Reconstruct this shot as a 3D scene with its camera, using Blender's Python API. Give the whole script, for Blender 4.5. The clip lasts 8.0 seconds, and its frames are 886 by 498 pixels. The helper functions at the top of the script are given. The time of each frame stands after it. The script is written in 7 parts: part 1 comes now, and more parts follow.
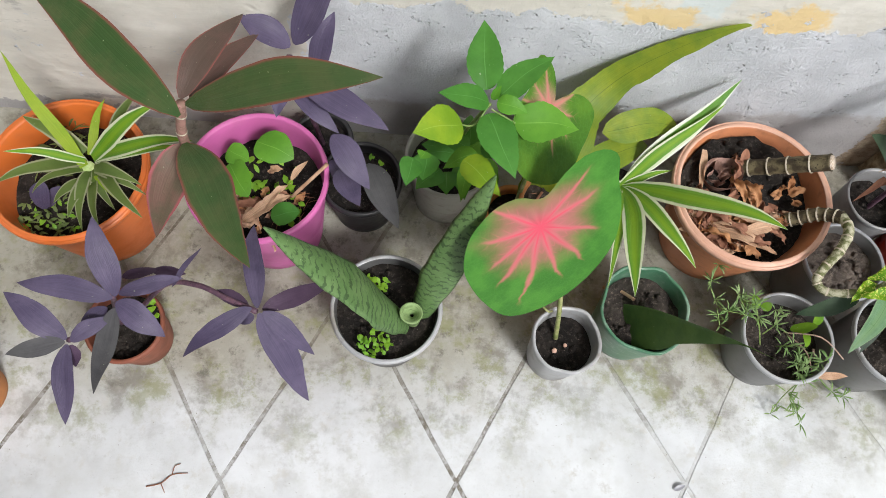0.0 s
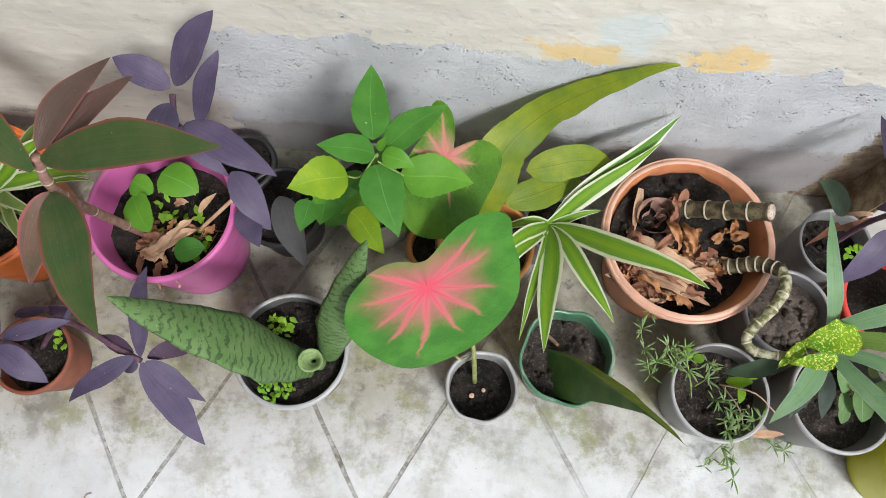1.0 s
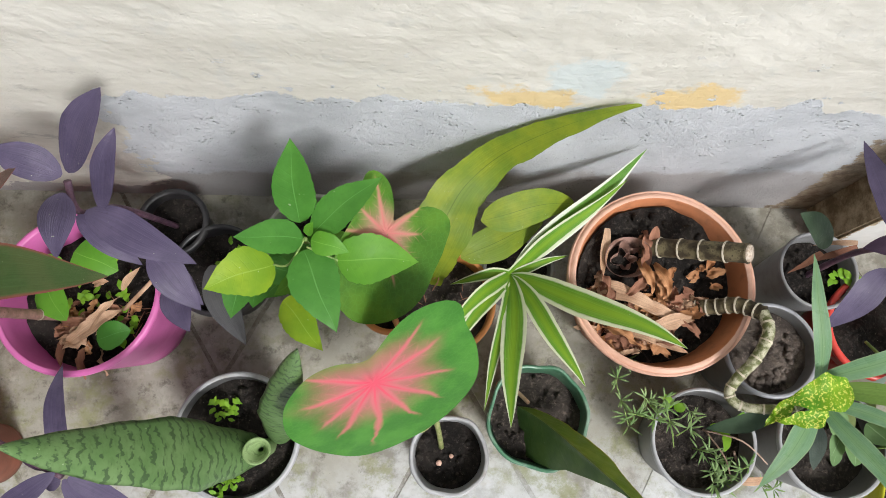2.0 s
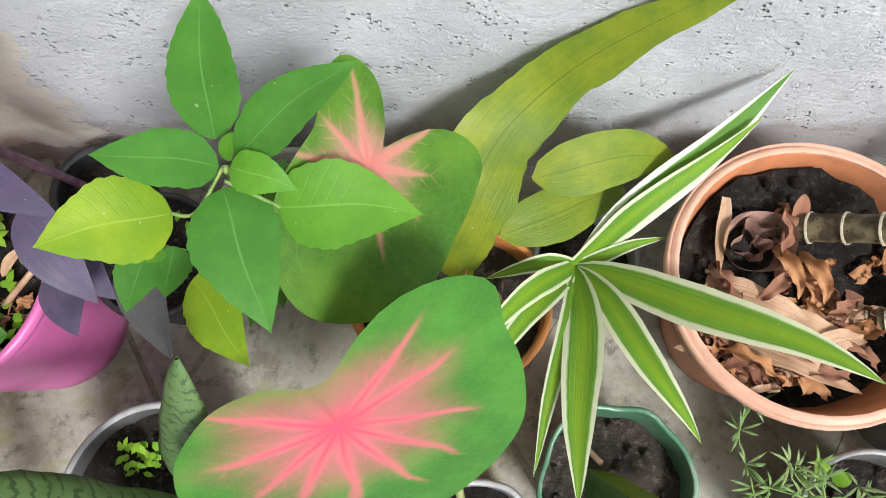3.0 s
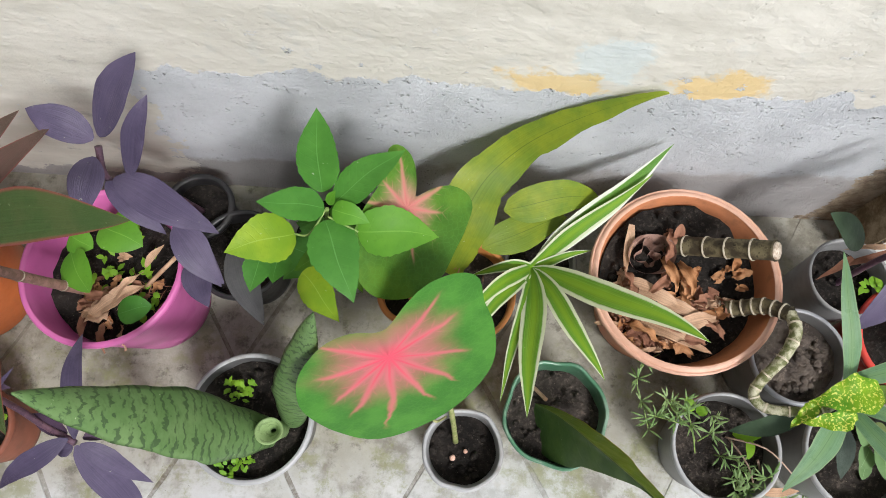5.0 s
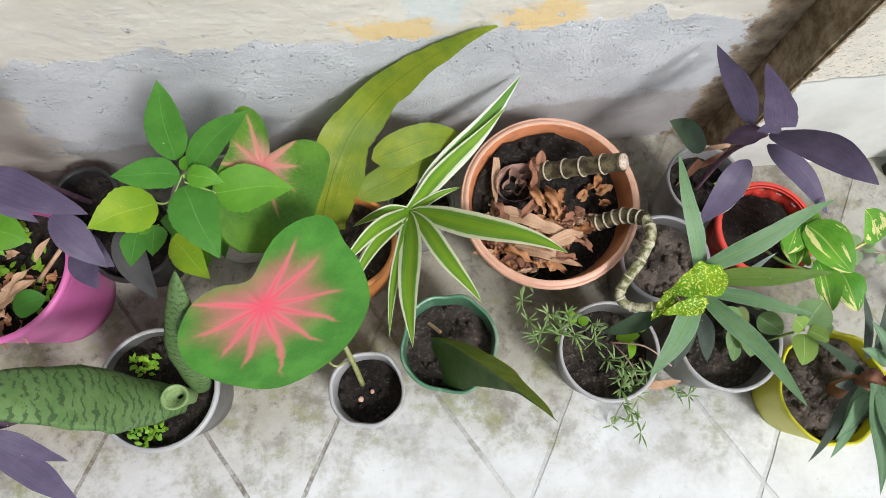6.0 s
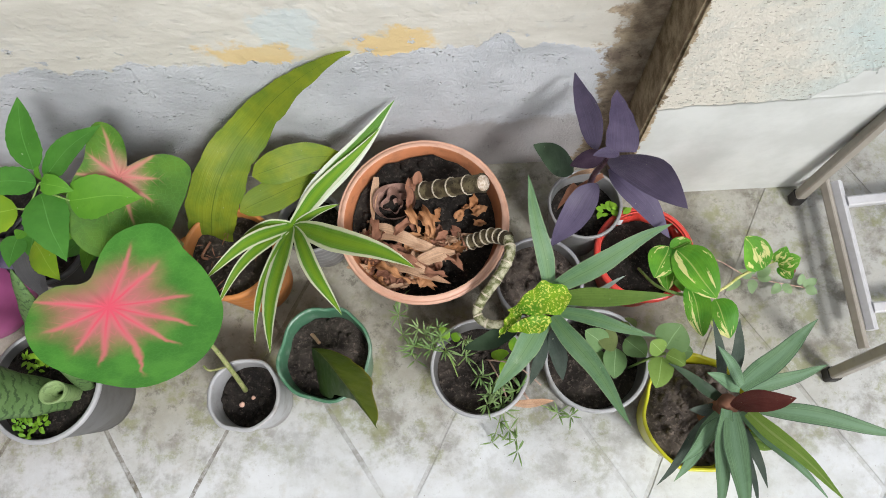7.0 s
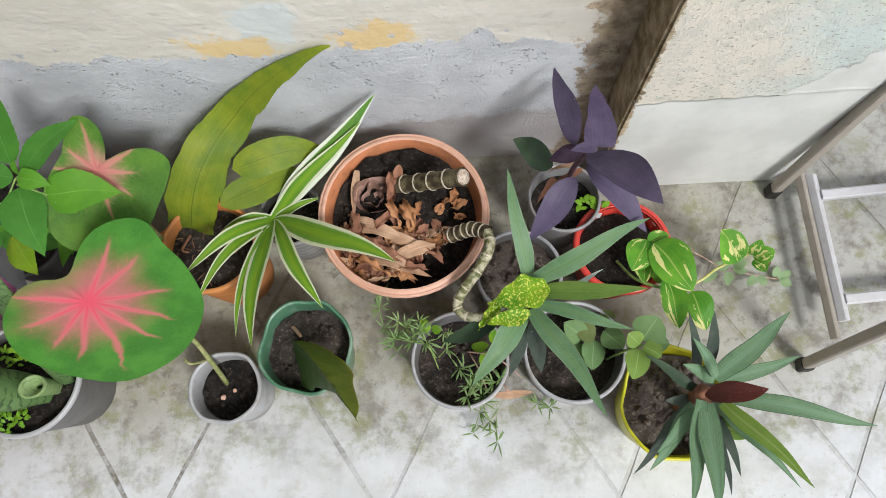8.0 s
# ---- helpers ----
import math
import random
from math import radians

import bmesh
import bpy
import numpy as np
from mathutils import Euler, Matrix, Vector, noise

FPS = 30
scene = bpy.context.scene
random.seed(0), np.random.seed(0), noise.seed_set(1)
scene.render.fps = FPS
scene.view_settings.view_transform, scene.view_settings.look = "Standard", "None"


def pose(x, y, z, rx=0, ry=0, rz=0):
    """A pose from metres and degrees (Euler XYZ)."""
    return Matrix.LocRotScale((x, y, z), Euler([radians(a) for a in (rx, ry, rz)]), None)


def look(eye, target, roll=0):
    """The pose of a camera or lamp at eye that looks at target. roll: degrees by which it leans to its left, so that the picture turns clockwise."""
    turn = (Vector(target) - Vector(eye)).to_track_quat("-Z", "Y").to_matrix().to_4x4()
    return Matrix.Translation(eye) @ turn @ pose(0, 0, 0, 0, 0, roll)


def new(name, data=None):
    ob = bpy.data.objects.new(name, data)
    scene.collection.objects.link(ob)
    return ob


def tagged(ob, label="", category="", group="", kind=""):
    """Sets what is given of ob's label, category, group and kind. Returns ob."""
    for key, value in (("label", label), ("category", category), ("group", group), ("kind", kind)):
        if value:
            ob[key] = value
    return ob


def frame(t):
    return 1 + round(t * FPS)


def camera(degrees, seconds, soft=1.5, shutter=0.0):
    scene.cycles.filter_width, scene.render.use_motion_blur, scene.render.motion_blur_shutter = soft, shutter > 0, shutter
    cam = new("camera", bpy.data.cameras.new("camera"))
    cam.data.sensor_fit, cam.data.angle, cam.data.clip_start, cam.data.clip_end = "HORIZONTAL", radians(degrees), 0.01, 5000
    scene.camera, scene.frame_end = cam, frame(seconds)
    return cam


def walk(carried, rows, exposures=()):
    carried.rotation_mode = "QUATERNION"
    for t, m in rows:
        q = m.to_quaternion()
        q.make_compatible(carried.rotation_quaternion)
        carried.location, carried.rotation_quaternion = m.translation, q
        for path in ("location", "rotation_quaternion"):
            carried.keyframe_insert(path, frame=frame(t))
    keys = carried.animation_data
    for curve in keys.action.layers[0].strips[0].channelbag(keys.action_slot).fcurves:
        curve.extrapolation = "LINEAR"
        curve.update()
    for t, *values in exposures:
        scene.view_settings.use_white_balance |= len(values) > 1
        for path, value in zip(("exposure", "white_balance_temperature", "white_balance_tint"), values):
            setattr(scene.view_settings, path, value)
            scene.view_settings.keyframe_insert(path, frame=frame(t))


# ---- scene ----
cam = camera(64.0, 8.0, 0.9)
PATH = [
    (0, (-0.0867, 0.1137, 1.2424), (-0.0459, 0.5238, 0.1154), 9.01),
    (0.5, (-0.0467, 0.2131, 1.2488), (0.0260, 0.5507, 0.0996), 6.73),
    (1, (0.0975, 0.2620, 1.2364), (0.0803, 0.6051, 0.0866), 2.52),
    (1.5, (0.1310, 0.3658, 1.2318), (0.1306, 0.6812, 0.0740), 2.35),
    (1.7, (0.1275, 0.3981, 1.2358), (0.1488, 0.6715, 0.0675), 5.59),
    (2.8, (0.1475, 0.4405, 0.8568), (0.1173, 0.7882, -0.2913), -2.71),
    (3, (0.1516, 0.4461, 0.8352), (0.0914, 0.7926, -0.3122), -7.12),
    (3.5, (0.1504, 0.4437, 0.8276), (0.0849, 0.7971, -0.3174), -7.22),
    (4, (0.1492, 0.4418, 0.8211), (0.0773, 0.7982, -0.3225), -7.60),
    (4.2, (0.1506, 0.4465, 0.8234), (0.0747, 0.8026, -0.3200), -7.87),
    (5.3, (0.1348, 0.3404, 1.2394), (0.1645, 0.6629, 0.0839), 8.16),
    (5.5, (0.1394, 0.3441, 1.2426), (0.2078, 0.6407, 0.0818), 12.94),
    (6, (0.2551, 0.3023, 1.1995), (0.2948, 0.6062, 0.0393), 2.68),
    (6.5, (0.4752, 0.2460, 1.2039), (0.3678, 0.5133, 0.0390), -18.70),
    (7, (0.5159, 0.2580, 1.2308), (0.4778, 0.6116, 0.0847), -8.63),
    (7.5, (0.5228, 0.2659, 1.2282), (0.4948, 0.5872, 0.0723), -7.25),
    (8, (0.5217, 0.2624, 1.2396), (0.5098, 0.5967, 0.0872), -4.73),
]
EXPOSURES = [(0.0, 0.64), (1.7, 0.60), (2.8, 0.95), (4.2, 0.95), (5.3, 0.60), (6.5, 0.60), (7.0, 0.47), (8.0, 0.42)]
walk(cam, [(t, look(eye, target, roll)) for t, eye, target, roll in PATH], EXPOSURES)

# ---- light ----
world = bpy.data.worlds.new("sky")
scene.world = world
world.use_nodes = True
wn = world.node_tree
sky = wn.nodes.new("ShaderNodeTexSky")
sky.sky_type, sky.sun_disc = "NISHITA", False
SUN_EL, SUN_AZ = radians(50), radians(144)
sky.sun_elevation, sky.sun_rotation = SUN_EL, SUN_AZ
sky.air_density, sky.dust_density, sky.ozone_density = 1.0, 3.0, 1.0
wn.nodes["Background"].inputs[1].default_value = 0.105
haze = wn.nodes.new("ShaderNodeHueSaturation")
haze.inputs["Saturation"].default_value = 0.35
wn.links.new(sky.outputs[0], haze.inputs["Color"])
wn.links.new(haze.outputs[0], wn.nodes["Background"].inputs[0])
sun = new("sun", bpy.data.lights.new("sun", "SUN"))
sun.data.energy, sun.data.angle, sun.data.color = 2.1, radians(11), (0.985, 0.985, 0.975)
sun_from = Vector((math.sin(SUN_AZ) * math.cos(SUN_EL), math.cos(SUN_AZ) * math.cos(SUN_EL), math.sin(SUN_EL)))
sun.matrix_world = look(sun_from * 5, (0, 0, 0))


# ---- materials ----
class Nodes:
    """A short way to write node trees."""

    def __init__(self, name):
        self.mat = bpy.data.materials.new(name)
        self.mat.use_nodes = True
        self.t = self.mat.node_tree
        self.bsdf = self.t.nodes["Principled BSDF"]
        self.out = self.t.nodes["Material Output"]

    def add(self, kind, **values):
        n = self.t.nodes.new(kind)
        for k, v in values.items():
            setattr(n, k, v)
        return n

    def link(self, a, b):
        self.t.links.new(a, b)

    def put(self, socket, v):
        if hasattr(v, "is_linked") or hasattr(v, "links"):
            self.link(v, socket)
        elif isinstance(v, (tuple, list)) and len(v) == 3 and socket.type == "RGBA":
            socket.default_value = (*v, 1)
        else:
            socket.default_value = v

    def math(self, op, a, b=0.0, c=0.0, clamp=False):
        n = self.add("ShaderNodeMath", operation=op, use_clamp=clamp)
        for i, v in enumerate((a, b, c)):
            self.put(n.inputs[i], v)
        return n.outputs[0]

    def pos(self):
        return self.add("ShaderNodeNewGeometry").outputs["Position"]

    def obj(self):
        return self.add("ShaderNodeTexCoord").outputs["Object"]

    def uv(self):
        return self.add("ShaderNodeTexCoord").outputs["UV"]

    def sep(self, v):
        n = self.add("ShaderNodeSeparateXYZ")
        self.link(v, n.inputs[0])
        return n.outputs

    def scaled(self, v, s):
        n = self.add("ShaderNodeMapping")
        self.link(v, n.inputs["Vector"])
        n.inputs["Scale"].default_value = s if isinstance(s, (tuple, list)) else (s, s, s)
        return n.outputs[0]

    def noise(self, v, scale, detail=4.0, rough=0.55, distort=0.0):
        n = self.add("ShaderNodeTexNoise")
        self.link(v, n.inputs["Vector"])
        n.inputs["Scale"].default_value, n.inputs["Detail"].default_value = scale, detail
        n.inputs["Roughness"].default_value, n.inputs["Distortion"].default_value = rough, distort
        return n.outputs[0]

    def voronoi(self, v, scale, feature="F1"):
        n = self.add("ShaderNodeTexVoronoi", feature=feature)
        self.link(v, n.inputs["Vector"])
        n.inputs["Scale"].default_value = scale
        return n.outputs[0]

    def ramp(self, v, lo, hi, a=0.0, b=1.0, smooth=True):
        n = self.add("ShaderNodeMapRange", interpolation_type="SMOOTHSTEP" if smooth else "LINEAR")
        self.put(n.inputs[0], v)
        for i, x in enumerate((lo, hi, a, b)):
            n.inputs[i + 1].default_value = x
        return n.outputs[0]

    def mix(self, fac, a, b, blend="MIX"):
        n = self.add("ShaderNodeMix", data_type="RGBA", blend_type=blend)
        self.put(n.inputs[0], fac)
        self.put(n.inputs[6], a)
        self.put(n.inputs[7], b)
        return n.outputs[2]

    def bump(self, height, strength=0.5, distance=0.002):
        n = self.add("ShaderNodeBump")
        n.inputs["Strength"].default_value, n.inputs["Distance"].default_value = strength, distance
        self.link(height, n.inputs["Height"])
        self.link(n.outputs[0], self.bsdf.inputs["Normal"])

    def random(self):
        return self.add("ShaderNodeObjectInfo").outputs["Random"]

    def finish(self, color, rough=0.6, metal=0.0, spec=0.5):
        self.put(self.bsdf.inputs["Base Color"], color)
        self.put(self.bsdf.inputs["Roughness"], rough)
        self.put(self.bsdf.inputs["Metallic"], metal)
        self.bsdf.inputs["Specular IOR Level"].default_value = spec
        return self.mat


def plastic(name, color, dirt=0.35, rough=0.42, dirt_color=(0.16, 0.13, 0.10), thin=0.0):
    """Plastic or glazed pot wall with splashed earth and small scuffs."""
    n = Nodes(name)
    p = n.obj()
    big = n.ramp(n.noise(p, 9, 5, 0.6), 0.46, 0.72)
    fine = n.ramp(n.noise(p, 60, 4, 0.65), 0.5, 0.75)
    c = n.mix(n.math("MULTIPLY", n.noise(p, 30, 3), 0.35), color, tuple(x * 0.72 for x in color))
    c = n.mix(n.math("MULTIPLY", big, dirt), c, dirt_color)
    c = n.mix(n.math("MULTIPLY", fine, dirt * 0.6), c, dirt_color)
    n.bump(n.noise(p, 90, 4), 0.15, 0.001)
    n.finish(c, n.math("ADD", n.math("MULTIPLY", big, 0.3), rough))
    if thin:
        n.bsdf.inputs["Transmission Weight"].default_value = thin
    return n.mat


def soil_material(name="potting soil", lift=1.0):
    n = Nodes(name)
    p = n.pos()
    f = n.noise(p, 140, 6, 0.7)
    c = n.mix(n.ramp(n.noise(p, 22, 4), 0.35, 0.7), tuple(x * lift for x in (0.010, 0.008, 0.007)), tuple(x * lift for x in (0.032, 0.026, 0.022)))
    c = n.mix(n.ramp(f, 0.50, 0.74), c, tuple(x * min(lift, 3.5) for x in (0.085, 0.068, 0.056)))
    c = n.mix(n.ramp(n.voronoi(p, 130), 0.10, 0.05), c, (0.20, 0.17, 0.14))
    h = n.math("ADD", f, n.math("MULTIPLY", n.noise(p, 45, 4), 1.5))
    n.bump(h, 1.0, 0.010)
    return n.finish(c, 0.92, spec=0.3)


def wall_material():
    """Flaking cream paint over grey cement plaster, with old patches of yellow and pale blue."""
    n = Nodes("flaking painted cement")
    p = n.pos()
    x, y, z = n.sep(p)
    edge_noise = n.math("MULTIPLY", n.math("SUBTRACT", n.noise(n.scaled(p, (1, 0, 0.6)), 9, 5, 0.6), 0.5), 0.12)
    fine_edge = n.math("MULTIPLY", n.math("SUBTRACT", n.noise(p, 70, 4, 0.7), 0.5), 0.030)
    # the plaster reaches about 0.4 m high, and runs out to the left
    left = n.ramp(n.math("ADD", x, n.math("MULTIPLY", n.math("SUBTRACT", n.noise(p, 22, 5, 0.65), 0.5), 0.16)), -0.33, -0.27, 0.0, 1.0)
    notch = n.math("MULTIPLY", n.ramp(n.math("ABSOLUTE", n.math("SUBTRACT", x, 0.578)), 0.0, 0.035, 1.0, 0.0), 0.045)
    top = n.math("ADD", n.math("MULTIPLY", left, 0.348), 0.04)
    top = n.math("ADD", n.math("ADD", top, notch), n.math("ADD", edge_noise, fine_edge))
    paint = n.ramp(n.math("SUBTRACT", z, top), -0.002, 0.002)
    spots = n.math("MULTIPLY", n.ramp(n.noise(p, 34, 5, 0.62), 0.655, 0.675), n.ramp(z, 0.40, 0.56, 1.0, 0.0))
    paint = n.math("SUBTRACT", paint, spots, clamp=True)
    # cement plaster
    grit = n.noise(p, 190, 5, 0.75)
    pits = n.ramp(n.voronoi(p, 150), 0.10, 0.34)
    some = n.ramp(n.noise(p, 30, 3), 0.50, 0.64)
    pits = n.math("SUBTRACT", 1.0, n.math("MULTIPLY", n.math("SUBTRACT", 1.0, pits), some))
    cloud = n.noise(p, 7, 5, 0.6)
    grey = n.mix(n.ramp(cloud, 0.35, 0.68), (0.50, 0.522, 0.555), (0.64, 0.662, 0.70))
    grey = n.mix(n.ramp(grit, 0.58, 0.74), grey, (0.34, 0.345, 0.35))
    grey = n.mix(n.ramp(n.noise(p, 260, 3, 0.7), 0.62, 0.74), grey, (0.78, 0.79, 0.80))
    grey = n.mix(n.math("MULTIPLY", n.math("SUBTRACT", 1.0, pits), 0.45), grey, (0.30, 0.30, 0.30))
    damp_dark = n.ramp(n.math("ADD", n.math("SUBTRACT", z, n.math("MULTIPLY", x, 0.07)), n.math("MULTIPLY", n.noise(p, 16, 5, 0.65), 0.10)), 0.165, 0.195, 1.0, 0.0)
    grey = n.mix(n.math("MULTIPLY", damp_dark, 0.55), grey, (0.30, 0.255, 0.230))
    # beside the pillar: brown dirt, with the corner's shade put into the same colour
    corner = n.ramp(n.math("ADD", x, n.math("MULTIPLY", n.math("SUBTRACT", n.noise(p, 15, 7, 0.7), 0.5), 0.19)), 0.722, 0.734)
    grey = n.mix(n.math("MULTIPLY", corner, 0.88), grey, n.mix(n.ramp(n.noise(p, 38, 6, 0.72), 0.35, 0.65), (0.18, 0.125, 0.075), (0.46, 0.37, 0.25)))
    # paint
    cream = n.mix(n.ramp(n.noise(n.scaled(p, (1, 1, 3)), 5, 5, 0.65), 0.35, 0.7), (0.56, 0.54, 0.485), (0.69, 0.67, 0.615))
    worn = n.ramp(n.noise(p, 24, 5, 0.65), 0.55, 0.70)
    cream = n.mix(n.math("MULTIPLY", worn, 0.5), cream, (0.54, 0.545, 0.52))
    smudge = n.math("MULTIPLY", n.ramp(n.noise(n.scaled(p, (1, 1, 2.2)), 17, 6, 0.7), 0.60, 0.72), n.ramp(z, 0.30, 0.62, 0.85, 0.15))
    cream = n.mix(smudge, cream, (0.36, 0.35, 0.33))
    wob = n.math("MULTIPLY", n.math("SUBTRACT", n.noise(p, 26, 5, 0.65), 0.5), 0.09)

    def patch(cx, cz, hw, hh):
        dx = n.ramp(n.math("ADD", n.math("ABSOLUTE", n.math("SUBTRACT", x, cx)), wob), hw - 0.012, hw + 0.006, 1.0, 0.0)
        dz = n.ramp(n.math("ADD", n.math("ABSOLUTE", n.math("SUBTRACT", z, cz)), wob), hh - 0.008, hh + 0.006, 1.0, 0.0)
        return n.math("MULTIPLY", dx, dz)

    cream = n.mix(n.math("MULTIPLY", patch(0.292, 0.450, 0.042, 0.044), 0.55), cream, (0.52, 0.62, 0.66))
    cream = n.mix(n.math("MULTIPLY", patch(0.238, 0.403, 0.062, 0.024), 0.8), cream, (0.68, 0.50, 0.22))
    cream = n.mix(n.math("MULTIPLY", patch(0.436, 0.408, 0.056, 0.030), 0.8), cream, (0.70, 0.51, 0.22))
    cream = n.mix(n.math("MULTIPLY", corner, 0.88), cream, n.mix(n.ramp(n.noise(p, 38, 6, 0.72), 0.35, 0.65), (0.17, 0.115, 0.07), (0.46, 0.36, 0.24)))
    c = n.mix(paint, grey, cream)
    brushed = n.noise(n.scaled(p, (1, 1, 2.6)), 75, 4, 0.6)
    plaster = n.math("ADD", n.math("MULTIPLY", grit, 0.40), n.math("ADD", n.math("MULTIPLY", pits, 0.72), n.math("MULTIPLY", brushed, 0.20)))
    h = n.math("ADD", n.math("MULTIPLY", plaster, n.math("SUBTRACT", 1.1, paint)), n.math("MULTIPLY", paint, n.math("ADD", 0.86, n.math("MULTIPLY", n.noise(n.scaled(p, (1, 1, 5)), 26, 4, 0.6), 0.12))))
    h = n.math("ADD", h, n.math("MULTIPLY", n.noise(p, 40, 4), 0.6))
    n.bump(h, 1.0, 0.006)
    return n.finish(c, 0.88, spec=0.3)


def pillar_material():
    """White-washed cement pillar: smooth grey plinth, rough scraped paint above, bare brown cement on the narrow side."""
    n = Nodes("scraped white pillar")
    p = n.pos()
    x, y, z = n.sep(p)
    grit = n.noise(p, 180, 5, 0.75)
    white = n.mix(n.ramp(n.noise(p, 10, 5, 0.6), 0.35, 0.7), (0.55, 0.565, 0.545), (0.66, 0.675, 0.66))
    flake = n.ramp(n.noise(p, 34, 6, 0.7), 0.50, 0.58)
    level = n.math("ADD", n.math("SUBTRACT", z, n.math("MULTIPLY", x, 0.045)), n.math("MULTIPLY", n.noise(p, 30, 5, 0.65), 0.022))
    above = n.ramp(level, 0.302, 0.306)
    tone = n.ramp(n.math("ADD", n.math("MULTIPLY", x, 2.2), n.noise(p, 9, 5, 0.65)), 2.40, 2.95)
    rough_part = n.mix(tone, (0.80, 0.76, 0.67), (0.66, 0.75, 0.73))
    rough_part = n.mix(n.math("MULTIPLY", flake, 0.30), rough_part, (0.52, 0.55, 0.50))
    low = n.ramp(n.math("SUBTRACT", level, 0.304), 0.0, 0.13, 0.028, 0.0)
    speck = n.ramp(n.math("ADD", n.noise(n.scaled(p, (1, 1, 1.8)), 120, 3, 0.6), low), 0.600, 0.640)
    rough_part = n.mix(n.math("MULTIPLY", speck, 0.62), rough_part, (0.24, 0.21, 0.15))
    smooth = n.ramp(n.math("ADD", n.math("SUBTRACT", n.math("MULTIPLY", x, 1.4), z), n.math("MULTIPLY", n.math("SUBTRACT", n.noise(p, 40, 6, 0.7), 0.5), 0.16)), 1.055, 1.062)
    above = n.math("MULTIPLY", above, n.math("SUBTRACT", 1.0, smooth))
    ridge = n.ramp(n.math("ABSOLUTE", n.math("SUBTRACT", level, 0.304)), 0.0, 0.006, 1.0, 0.0)
    c = n.mix(above, white, rough_part)
    side_edge = n.math("ADD", x, n.math("MULTIPLY", n.math("SUBTRACT", n.noise(p, 60, 5, 0.7), 0.5), 0.035))
    side = n.ramp(side_edge, 0.794, 0.797, 1.0, 0.0)
    brown = n.mix(n.ramp(n.noise(p, 34, 6, 0.7), 0.35, 0.65), (0.20, 0.145, 0.085), (0.52, 0.42, 0.28))
    c = n.mix(side, c, brown)
    n.bump(n.math("ADD", n.math("ADD", n.math("MULTIPLY", grit, n.math("ADD", n.math("MULTIPLY", above, 1.4), 0.12)), n.math("MULTIPLY", n.math("MULTIPLY", flake, above), 0.25)), n.math("MULTIPLY", ridge, 0.35)), 0.8, 0.004)
    return n.finish(c, 0.85, spec=0.3)


